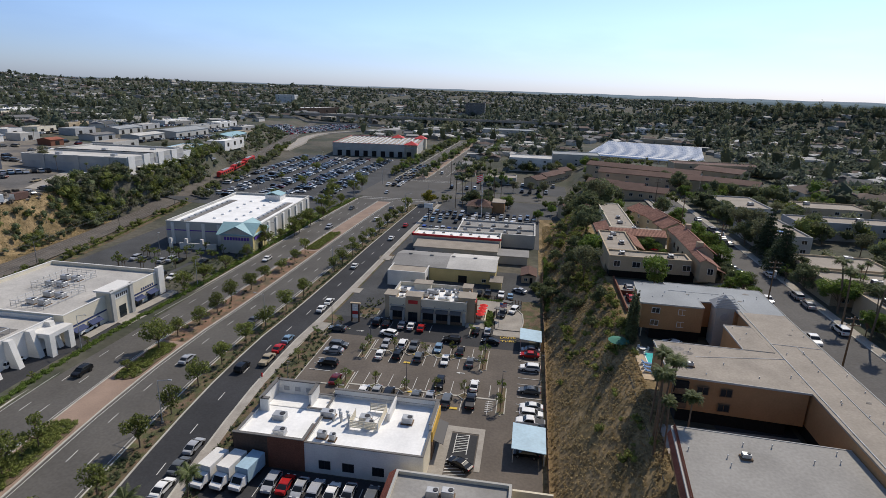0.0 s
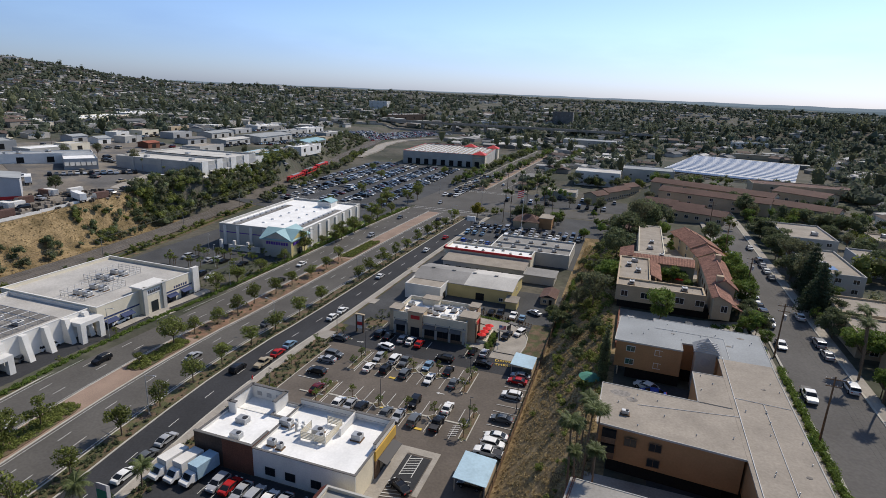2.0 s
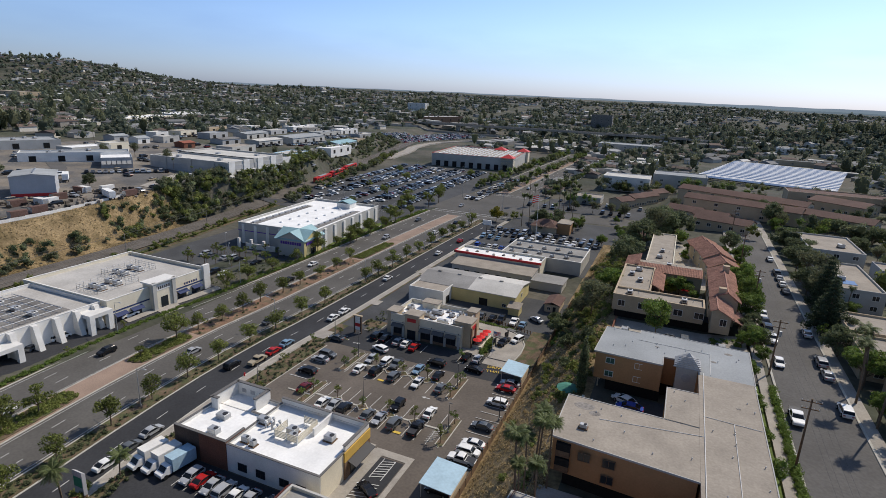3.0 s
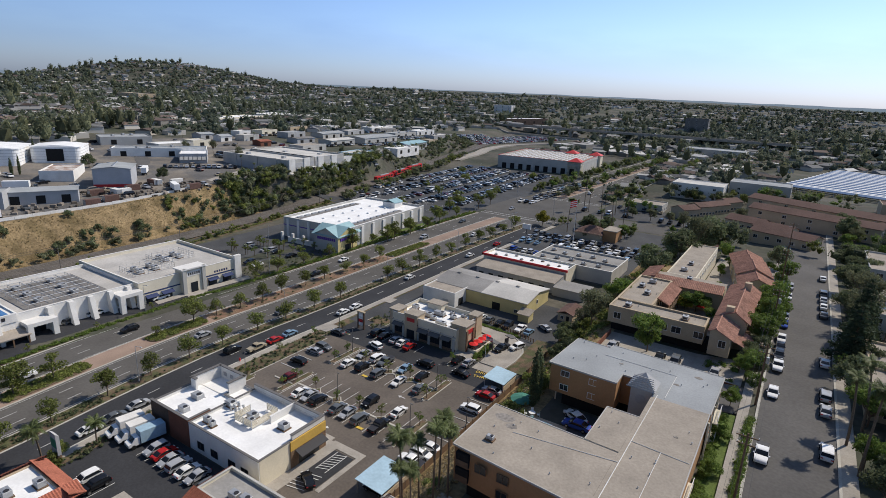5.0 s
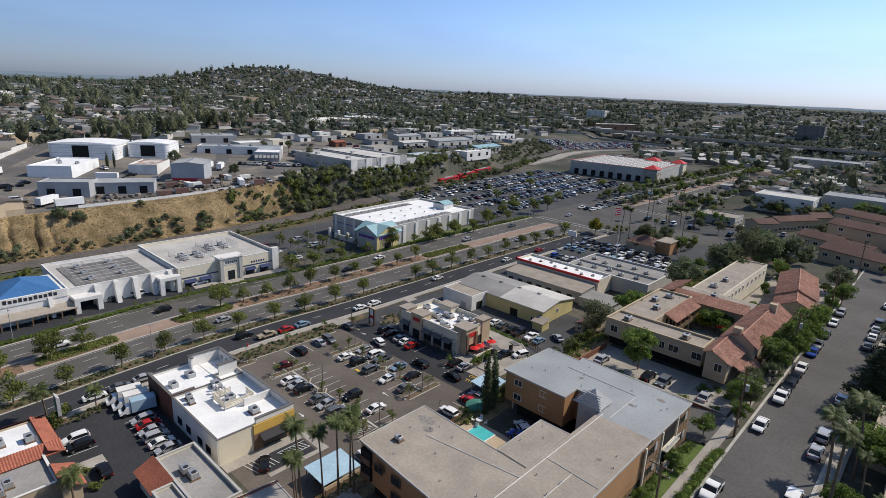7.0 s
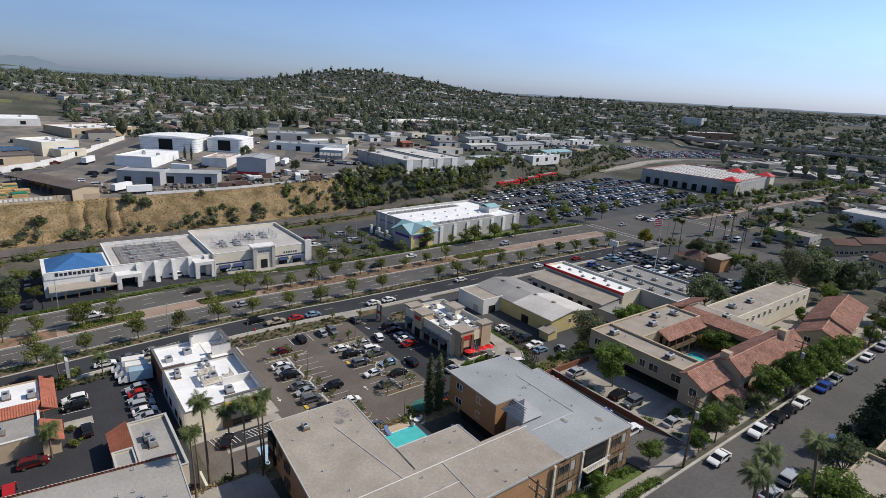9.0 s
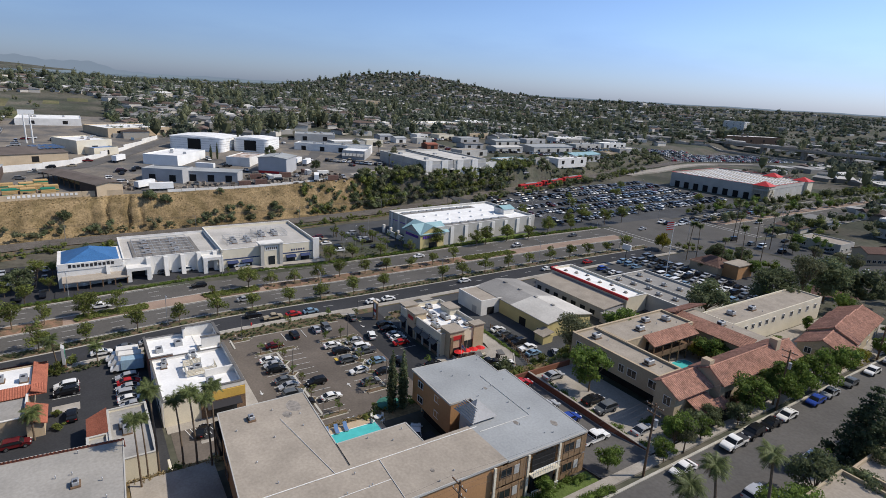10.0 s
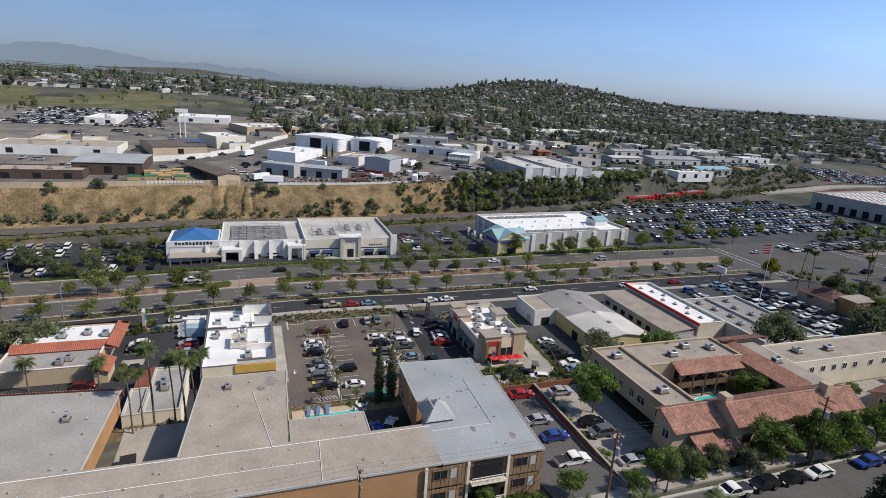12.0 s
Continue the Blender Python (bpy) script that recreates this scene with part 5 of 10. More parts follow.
for k in range(6):
    part("post", box(33.1, 33.3, 157.4 + k * 2.85, 157.6 + k * 2.85, 0, 5.2), "wood", I)
part("balcony", box(30.6, 33.3, 157.0, 172.0, 2.5, 2.7), "wood", I)
part("railing", box(33.2, 33.3, 157.0, 172.0, 2.7, 3.6), "wood", I)
for k in range(5):
    part("door", box(30.6, 30.66, 158.4 + k * 2.85, 159.4 + k * 2.85, 2.8, 4.8), "dark", I)
    part("door", box(30.6, 30.66, 158.4 + k * 2.85, 159.4 + k * 2.85, 0.1, 2.2), "dark", I)
for y0, y1, ridge, zr, eave, ze in ((142.6, 152.2, 45.4, 7.8, 49.2, 5.85), (152.2, 171.6, 47.8, 9.0, 51.0, 6.75), (171.6, 178.6, 47.9, 8.8, 51.2, 6.6)):
    back = zr - (ridge - 43.9) * 0.44
    face = eave - 0.8
    part("wall", extruded([(44.4, 1.9), (face, 1.9), (face, ze + 0.1), (ridge, zr - 0.25), (44.4, back - 0.1)], "y", y0, y1), "stucco_beige", I)
    tile_slope(I, (eave, y0 - 0.3, ze), (eave, y1, ze), (ridge, y1, zr), (ridge, y0 - 0.3, zr), "tile_old")
    tile_slope(I, (43.9, y0 - 0.3, back), (43.9, y1, back), (ridge, y1, zr), (ridge, y0 - 0.3, zr), "tile_old")
    part("ridge_cap", rod((ridge, y0 - 0.3, zr + 0.05), (ridge, y1, zr + 0.05), 0.16, 8), "tile_old", I)
part("wall", box(44.6, 48.2, 147.0, 152.2, -0.5, 1.9), "stucco_beige", I)
part("wall", box(44.6, 50.0, 152.2, 178.4, -0.5, 1.9), "stucco_beige", I)
for c in (155.0, 160.0, 165.0, 169.5, 175.0):
    window(I, "x", 50.2, c, 3.4, 1.6, 1.3, 1, "wood")
    window(I, "x", 44.4, c, 3.6, 1.4, 1.3, -1, "wood")
    window(I, "x", 50.0, c, 0.2, 1.6, 1.3, 1, "wood")
    part("balcony", box(50.2, 51.2, c + 1.2, c + 3.2, 2.3, 3.3), "wood", I, "dark wooden balcony front")
tile_slope(I, (51.6, 145.4, 3.7), (51.6, 151.0, 3.7), (48.4, 151.0, 5.0), (48.4, 145.4, 5.0), "tile_old")
tile_slope(I, (52.2, 150.8, 3.5), (52.2, 153.4, 3.5), (50.2, 153.4, 4.4), (50.2, 150.8, 4.4), "tile_old")
part("chimney", box(45.8, 47.4, 152.5, 153.9, 7.2, 9.7), "stucco_tan", I)
part("chimney", box(47.5, 49.0, 171.6, 173.0, 8.0, 10.3), "stucco_tan", I)
part("wall", box(25.5, 43.0, 174.0, 182.0, -0.5, 5.7), "stucco_beige", I)
part("roof", box(25.2, 43.0, 176.6, 182.3, 5.7, 5.95), "roof_tan", I)
tile_slope(I, (24.0, 173.2, 5.4), (43.0, 173.2, 5.4), (43.0, 176.8, 6.8), (24.0, 176.8, 6.8), "tile_old")
tile_slope(I, (22.0, 174.2, 5.7), (22.0, 186.0, 5.7), (26.0, 186.0, 7.0), (26.0, 174.2, 7.0), "tile_old")
flat_block(I, 27.4, 35.2, 182.3, 223.0, -0.5, 5.7, "stucco_cream", "roof_tan", 0.3)
for c in (184.5, 187.5, 190.5, 193.5, 196.5, 199.5, 204, 208, 212, 216, 220):
    window(I, "x", 35.2, c, 3.4, 1.1, 1.2, 1)
for c, w in ((24.5, 1.5), (29.4, 1.9), (31.9, 1.1), (35.0, 1.1), (37.4, 1.9), (42.0, 1.9)):
    window(I, "y", 145.6, c, 3.5, w, 1.4, -1, "frame_white")
window(I, "y", 142.6, 46.9, 3.9, 1.3, 1.5, -1, "frame_white")
part("porch_post", box(51.0, 51.4, 145.8, 146.2, -0.6, 3.6), "stucco_beige", I)
part("porch_post", box(51.0, 51.4, 150.2, 150.6, -0.6, 3.6), "stucco_beige", I)
for x, y in ((26, 148.5), (27.5, 160), (25, 165), (38.5, 148.6), (26.5, 170), (31, 188), (31.5, 196), (34, 179)):
    rooftop_unit(x, y, 14.5 + (5.9 if y < 175 else 5.95 if y < 182 else 5.7), 1.6, 1.2, 0.8, vents.choice((0, 90)), "pale rooftop air-conditioning unit on the apartment house")
    roof_vent(x + 2, y + 1.2, 14.5 + (5.9 if y < 175 else 5.95 if y < 182 else 5.7), 0.35)
sheet("driveway", "pale concrete court behind the apartment house", "driveway", 35.5, 52.5, 180, 234, 0.06, "concrete")
I2 = thing("apartment_house", "small beige apartment block with stepped clay tile roofs", "apartment house", 46.6, 207, 14.5, 10)
for y0, y1, ze, zr in ((-17.5, -9.0, 5.0, 6.9), (-9.0, 1.5, 5.6, 7.6), (1.5, 10.0, 5.2, 7.0), (10.0, 18.0, 4.6, 6.4)):
    part("wall", box(-4.3, 4.3, y0, y1, -0.8, ze), "stucco_beige", I2)
    part("gable_end", extruded([(-4.3, ze), (4.3, ze), (0, zr - 0.15)], "y", y0, y0 + 0.2), "stucco_beige", I2)
    tile_gable(I2, -4.3, 4.3, y0 + 0.3, y1 - 0.3, ze, zr, "tile_old", 0.6)
    for z in (0.8, 3.3):
        window(I2, "x", 4.3, (y0 + y1) / 2, z, 1.5, 1.1, 1)
        window(I2, "x", -4.3, (y0 + y1) / 2, z, 1.5, 1.1, -1)
for c in (-2.2, 2.2):
    window(I2, "y", -17.5, c, 3.2, 1.2, 1.2, -1)

# tile edge and balconies of the south and middle wings, recess shade painted black
tile_slope(H, (17.0, 36.0, 5.0), (20.0, 66.4, 5.0), (20.7, 66.3, 6.55), (17.7, 36.0, 6.55), "tile", label="red tile edge")
for x0, z0 in ((23.2, 2.9), (23.2, 5.2), (38.5, 2.9), (38.5, 5.2)):
    part("opening", box(x0, x0 + 1.9, 76.9, 77.62, z0, z0 + 2.0), "dark", H, "black block painted as balcony recess shade")
    part("railing", box(x0, x0 + 1.9, 76.86, 76.9, z0, z0 + 0.9), "wood", H)
for c, z in ((27.0, 5.6), (30.2, 3.2), (30.2, 5.6), (34.5, 3.2), (34.5, 5.6)):
    window(H, "y", 76.75, c, z, 1.5, 1.1, -1, "wood")
for k in range(7):
    part("slat", box(36.95 + k * 0.13, 41.55 - k * 0.13, 106.55 + k * 0.2, 106.7 + k * 0.2, 8.2 + k * 0.26, 8.3 + k * 0.26), "stucco_grey", H)
for x, y in ((33.0, 68.6), (35.2, 68.8), (30.8, 68.4)):
    t = thing("waste_container", "dark metal waste container in the yard", "container", x, y, 14.56, 8, group="waste containers")
    part("bin", extruded([(-0.8, 0.15), (0.8, 0.15), (0.95, 1.3), (-0.95, 1.1)], "x", -0.95, 0.95), "coping", t)
    part("lid", box(-1.0, 1.0, -0.98, 1.0, 1.3, 1.36), "sign_black", t)
    for sx in (-0.8, 0.8):
        for sy in (-0.6, 0.6):
            part("castor", box(sx - 0.06, sx + 0.06, sy - 0.06, sy + 0.06, 0, 0.15), "tyre", t)


# ---------------------------------------------------------------- plants
KNOB = [Vector(c).normalized() for c in ((0, 0, 1), (0.9, 0, 0.45), (0.28, 0.85, 0.45), (-0.72, 0.53, 0.45), (-0.72, -0.53, 0.45), (0.28, -0.85, 0.45), (0.72, 0.53, -0.45), (-0.28, 0.85, -0.45), (-0.9, 0, -0.45), (-0.28, -0.85, -0.45), (0.72, -0.53, -0.45), (0, 0, -1))]
KNOB_FACES = ((0, 1, 2), (0, 2, 3), (0, 3, 4), (0, 4, 5), (0, 5, 1), (1, 6, 2), (2, 7, 3), (3, 8, 4), (4, 9, 5), (5, 10, 1), (6, 7, 2), (7, 8, 3), (8, 9, 4), (9, 10, 5), (10, 6, 1), (11, 7, 6), (11, 8, 7), (11, 9, 8), (11, 10, 9), (11, 6, 10))


def clumps_of(rng, centres, radii, share, flat, coarse=False):
    """Uneven inner masses of foliage, one for each centre: vertices and faces."""
    n = len(centres)
    if coarse:
        six = np.array(((1, 0, 0), (0, 1, 0), (-1, 0, 0), (0, -1, 0), (0, 0, 1), (0, 0, -1)), float)
        grow = rng.uniform(0.7, 1.3, (n, 6)) * share
        v = np.asarray(centres)[:, None, :] + six[None] * (grow * np.asarray(radii)[:, None])[:, :, None] * (1, 1, flat)
        f = (np.arange(n) * 6)[:, None, None] + np.array(((0, 1, 4), (1, 2, 4), (2, 3, 4), (3, 0, 4), (1, 0, 5), (2, 1, 5), (3, 2, 5), (0, 3, 5)))[None]
        return v.reshape(-1, 3), f.reshape(-1, 3)
    grow = rng.uniform(0.55, 1.2, (n, 12)) * share
    v = np.asarray(centres)[:, None, :] + np.array([tuple(k) for k in KNOB])[None] * (grow * np.asarray(radii)[:, None])[:, :, None] * (1, 1, flat)
    f = (np.arange(n) * 12)[:, None, None] + np.array(KNOB_FACES)[None]
    return v.reshape(-1, 3), f.reshape(-1, 3)


def blades_at(rng, mid, size, wide):
    """A leaf spray, one three-cornered blade at each place."""
    n = len(mid)
    a = rng.normal(size=(n, 3))
    a /= np.linalg.norm(a, axis=1)[:, None]
    b = np.cross(a, rng.normal(size=(n, 3)))
    b /= np.linalg.norm(b, axis=1)[:, None]
    s = (size * rng.uniform(0.6, 1.3, n))[:, None]
    return np.stack([mid - a * s, mid + a * s * 0.8 - b * s * wide * 0.5, mid + a * s * 0.3 + b * s * wide], 1).reshape(-1, 3), np.arange(n * 3).reshape(-1, 3)


def leaves(rng, centres, radii, count, size, flat=0.75, core=0.62):
    """Leaf blades scattered through and over uneven clumps: vertices and faces."""
    centres, radii = np.asarray(centres, float), np.asarray(radii, float)
    share = radii ** 2 / np.sum(radii ** 2)
    which = rng.choice(len(centres), count, p=share)
    way = rng.normal(size=(count, 3))
    way /= np.linalg.norm(way, axis=1)[:, None]
    deep = rng.uniform(0.55, 1.12, count) ** 0.7
    mid = centres[which] + way * (radii[which] * deep)[:, None] * (1, 1, flat)
    v, f = blades_at(rng, mid, np.full(count, size), 0.9)
    if core:
        v2, f2 = clumps_of(rng, centres, radii, core, flat)
        v, f = np.concatenate([v, v2]), np.concatenate([f, f2 + len(v)])
    return v, f


def blade_mesh(name, verts, faces, m):
    me = bpy.data.meshes.new(name)
    me.from_pydata(verts.tolist(), [], faces.tolist())
    me.materials.append(M[m])
    return me


def tree(seed, label, high, spread, trunk_share=0.35, leaf="leaf", count=420, size=0.3, clumps=7, name="tree", lean=0.0, core=0.62):
    """A tapered trunk with limbs and a crown of many small leaf blades, at the origin."""
    rng = np.random.default_rng(seed)
    t = thing(name, label, "tree", group="street trees" if name == "tree" else "")
    bm = tube(0, 0, -0.3, high * trunk_share, 0.035 * high * 0.5 + 0.04, 0.022 * high * 0.5 + 0.03, 7, lean=(lean, 0))
    top = (lean, 0, high * trunk_share - 0.05)
    crown = []
    for k in range(clumps):
        a = 2 * math.pi * (k + rng.uniform(-0.3, 0.3)) / max(1, clumps - 1)
        out = spread * rng.uniform(0.25, 0.78) if k else 0.0
        up = high * (trunk_share + (1 - trunk_share) * (rng.uniform(0.16, 0.72) if k else 0.74))
        c = (lean + out * math.cos(a), out * math.sin(a), up)
        crown.append((c, spread * rng.uniform(0.2, 0.46)))
        rod(top, c, 0.008 * high + 0.015, 5, bm)
    part("trunk", bm, "bark", t)
    v, f = leaves(rng, [c for c, _ in crown], [r for _, r in crown], count, size, core=core)
    ob = new("crown", blade_mesh("crown", v, f, leaf))
    ob.parent = t
    return t


def cypress(seed, high, label):
    rng = np.random.default_rng(seed)
    t = thing("cypress", label, "tree")
    part("trunk", tube(0, 0, -0.3, high * 0.9, 0.2, 0.04, 7), "bark", t)
    zs = np.linspace(0.08, 0.97, 16)
    v, f = leaves(rng, [(rng.normal() * 0.06, rng.normal() * 0.06, high * z) for z in zs], [0.12 + high * 0.06 * math.sin(math.pi * min(1, 0.18 + z * 0.82)) for z in zs], 2600, 0.15, 1.1, 0.75)
    ob = new("crown", blade_mesh("crown", v, f, "leaf_dark"))
    ob.parent = t
    return t


def pine(seed, high, label):
    """A conifer: whorls of drooping boughs that shorten towards the top."""
    rng = np.random.default_rng(seed)
    t = thing("conifer", label, "tree")
    bm = tube(0, 0, -0.3, high * 0.95, 0.3, 0.05, 8)
    centres, radii = [], []
    for k in range(11):
        up = 0.12 + 0.08 * k
        reach = high * 0.27 * (1.05 - up) * rng.uniform(0.8, 1.2)
        for j in range(6):
            a = 2 * math.pi * (j + rng.uniform(-0.3, 0.3)) / 6 + k
            tip = (reach * math.cos(a), reach * math.sin(a), high * up - reach * 0.12)
            rod((0, 0, high * up), tip, 0.05, 5, bm)
            centres += [tip, tuple(0.5 * c for c in tip[:2]) + (high * up,)]
            radii += [0.3 + reach * 0.25, 0.3 + reach * 0.25]
    part("trunk", bm, "bark", t)
    v, f = leaves(rng, centres, radii, 5200, 0.24, 0.7, 0.55)
    new("crown", blade_mesh("crown", v, f, "leaf_pine")).parent = t
    return t


def palm(seed, high, label, frond=2.0, count=34):
    rng = np.random.default_rng(seed)
    t = thing("palm_tree", label, "palm tree", group="palms")
    lean = (rng.uniform(-0.7, 0.7), rng.uniform(-0.7, 0.7))
    bm = bmesh.new()
    for k in range(6):
        a, b = k / 6, (k + 1) / 6
        tube(lean[0] * a * a, lean[1] * a * a, high * a - (0.4 if k == 0 else 0), high * b, 0.17 - 0.06 * a, 0.17 - 0.06 * b, 8, bm, (lean[0] * (b * b - a * a), lean[1] * (b * b - a * a)))
    part("trunk", bm, "bark", t)
    verts, faces = [], []

    def add_frond(yaw, rise, long, droop):
        pts = []
        for k in range(6):
            s = k / 5
            r = long * (s - 0.12 * s * s)
            pts.append(np.array([r * math.cos(yaw), r * math.sin(yaw), high + long * (rise * s - droop * s * s)]) + (lean[0], lean[1], 0))
        side = np.array([-math.sin(yaw), math.cos(yaw), 0])
        for k in range(5):
            for sg in (-1, 1):
                for q in range(3):
                    s0, s1 = (k + q / 3) / 5, (k + q / 3 + 0.2) / 5
                    p = pts[k] + (pts[k + 1] - pts[k]) * (q / 3)
                    p2 = pts[k] + (pts[k + 1] - pts[k]) * min(1, q / 3 + 0.3)
                    w = 0.5 * long * math.sin(math.pi * min(1, 0.15 + s0 * 0.9)) ** 0.7 * 0.55
                    tip = (p + p2) / 2 + sg * side * w + (p2 - p) * 1.2 - np.array([0, 0, w * 0.45])
                    i = len(verts)
                    verts.extend([p, p2, tip])
                    faces.append((i, i + 1, i + 2))

    for k in range(count):
        add_frond(rng.uniform(0, 2 * math.pi), rng.uniform(-0.15, 0.95), frond * rng.uniform(0.8, 1.1), rng.uniform(0.35, 0.75))
    me = bpy.data.meshes.new("crown")
    me.from_pydata([tuple(p) for p in verts], [], faces)
    me.materials.append(M["frond"])
    new("crown", me).parent = t
    verts, faces = [], []
    for k in range(14):
        add_frond(rng.uniform(0, 2 * math.pi), rng.uniform(-0.5, -0.2), frond * 0.6, rng.uniform(0.5, 0.9))
    me = bpy.data.meshes.new("skirt")
    me.from_pydata([tuple(p) for p in verts], [], faces)
    me.materials.append(M["frond_dead"])
    tagged(new("skirt", me), "dry brown hanging fronds").parent = t
    return t


KINDS = {}


def plant(kind, x, y, size=1.0, z=None, turn=None, rnd=random.Random(5)):
    """Puts a plant of a kind on the ground; the first of each kind and shape is built, the others are copies."""
    makers = {
        "street": lambda s: tree(s, "young street tree with an open yellow-green crown", 5.2, 2.2, 0.32, "leaf", 950, 0.17, 11, core=0.42),
        "street_big": lambda s: tree(s, "street tree with a broad open green crown", 7.5, 3.0, 0.28, "leaf", 1700, 0.19, 14, core=0.45),
        "lot": lambda s: tree(s, "small car park tree with sparse leaves", 3.6, 1.15, 0.4, "leaf_bright" if s % 2 else "leaf", 260, 0.14, 6, core=0.0),
        "gum": lambda s: tree(s, "tall gum tree with loose grey-green clumps", 13, 4.8, 0.3, "leaf_grey", 3400, 0.24, 18, core=0.36),
        "dark": lambda s: tree(s, "dense dark green broadleaf tree", 9.5, 4.6, 0.2, "leaf_dark", 3000, 0.26, 14, core=0.68),
        "round": lambda s: tree(s, "round bright green garden tree", 6.5, 3.2, 0.24, "leaf_bright", 2400, 0.19, 13, core=0.66),
        "yellow": lambda s: tree(s, "yellow-green flowering garden tree", 6.0, 3.4, 0.24, "leaf_yellow", 1800, 0.22, 11),
        "bush": lambda s: tree(s, "rounded dark shrub on the slope", 3.2, 2.2, 0.08, "leaf_dark", 1000, 0.17, 8, name="shrub", core=0.7),
        "bush_green": lambda s: tree(s, "rounded green shrub on dry ground", 2.2, 1.6, 0.08, "leaf", 640, 0.14, 8, name="shrub", core=0.7),
        "pine": lambda s: pine(s, 15.0, "tall dark green conifer with drooping branches"),
        "cypress": lambda s: cypress(s, 11.5, "tall narrow dark cypress beside the apartment house"),
        "palm": lambda s: palm(s, 10.5, "tall fan palm with a dry skirt", 1.6, 46),
        "palm_high": lambda s: palm(s, 15, "very tall slender palm with a dense round crown", 1.9, 80),
        "palm_low": lambda s: palm(s, 6.0, "short stout palm with a wide crown", 2.4, 44),
    }
    shape = rnd.randrange(5)
    key = (kind, shape)
    x = on_curve(x, y) if x < -52 else x
    place = pose(x, y, land_at(x, y) if z is None else z, 0, 0, rnd.uniform(0, 360) if turn is None else turn)
    size *= rnd.uniform(0.88, 1.14)
    if key not in KINDS:
        KINDS[key] = makers[kind](hash_of(kind) + shape)
        ob = KINDS[key]
        ob.matrix_basis = place
    else:
        ob = copy_thing(KINDS[key], place)
    ob.scale = (size * rnd.uniform(0.86, 1.12), size, size * rnd.uniform(0.86, 1.14))
    return ob


def hash_of(word):
    return sum((k + 1) * ord(c) for k, c in enumerate(word))


# ---------------------------------------------------------------- vehicles
PAINTS = {
    "white": ((0.78, 0.78, 0.77), "white"), "silver": ((0.42, 0.43, 0.45), "silver"), "grey": ((0.13, 0.14, 0.15), "dark grey"), "black": ((0.012, 0.012, 0.014), "black"),
    "red": ((0.42, 0.02, 0.02), "red"), "maroon": ((0.12, 0.015, 0.018), "maroon"), "blue": ((0.03, 0.07, 0.32), "blue"), "pale_blue": ((0.22, 0.34, 0.46), "pale blue"), "tan": ((0.36, 0.3, 0.21), "tan"),
}
for key, (rgb, word) in PAINTS.items():
    M["car_" + key] = material("car_paint_" + key, rgb, 0.22, 0.15 if key in ("silver", "grey", "pale_blue") else 0.0, fine=0.04, grain=2)
M["car_glass"] = material("car_glass", (0.015, 0.018, 0.022), 0.06)
M["rim"] = material("wheel_rim", (0.35, 0.35, 0.36), 0.35, 0.8)

SHAPES = {
    # side outline of the body, of the cabin glass, roof span, half width, wheel places, wheel radius
    "sedan": ([(-2.26, 0.3), (2.2, 0.27), (2.36, 0.42), (2.34, 0.58), (2.18, 0.72), (1.75, 0.84), (1.1, 0.93), (-1.6, 1.0), (-2.1, 0.99), (-2.32, 0.9), (-2.36, 0.55)], [(1.3, 0.9), (0.8, 1.2), (0.35, 1.38), (-0.8, 1.4), (-1.35, 1.22), (-1.85, 0.99)], (0.38, -0.85, 1.42), 0.9, (1.42, -1.38), 0.33),
    "suv": ([(-2.25, 0.36), (2.2, 0.34), (2.34, 0.5), (2.34, 0.76), (2.18, 0.94), (1.7, 1.04), (1.15, 1.1), (-2.1, 1.14), (-2.3, 1.05), (-2.36, 0.6)], [(1.3, 1.06), (0.9, 1.36), (0.5, 1.6), (-1.5, 1.64), (-1.95, 1.5), (-2.2, 1.12)], (0.52, -1.72, 1.68), 0.94, (1.42, -1.38), 0.38),
    "pickup": ([(-2.8, 0.45), (2.6, 0.45), (2.76, 0.62), (2.76, 0.9), (2.55, 1.05), (2.0, 1.14), (1.4, 1.18), (-0.75, 1.18), (-0.8, 1.14), (-2.8, 1.12)], [(1.45, 1.15), (1.05, 1.48), (0.65, 1.72), (-0.45, 1.74), (-0.68, 1.5), (-0.8, 1.16)], (0.68, -0.5, 1.78), 0.98, (1.72, -1.72), 0.4),
    "van": ([(-2.55, 0.36), (2.3, 0.34), (2.46, 0.55), (2.46, 0.8), (2.25, 1.02), (1.8, 1.14), (-2.5, 1.2), (-2.62, 0.8)], [(1.9, 1.12), (1.45, 1.48), (0.95, 1.76), (-2.1, 1.84), (-2.4, 1.6), (-2.55, 1.18)], (1.0, -2.25, 1.9), 0.98, (1.6, -1.6), 0.37),
}
INSETS = (0.06, 0.15, 0.21, 0.21, 0.15, 0.06)


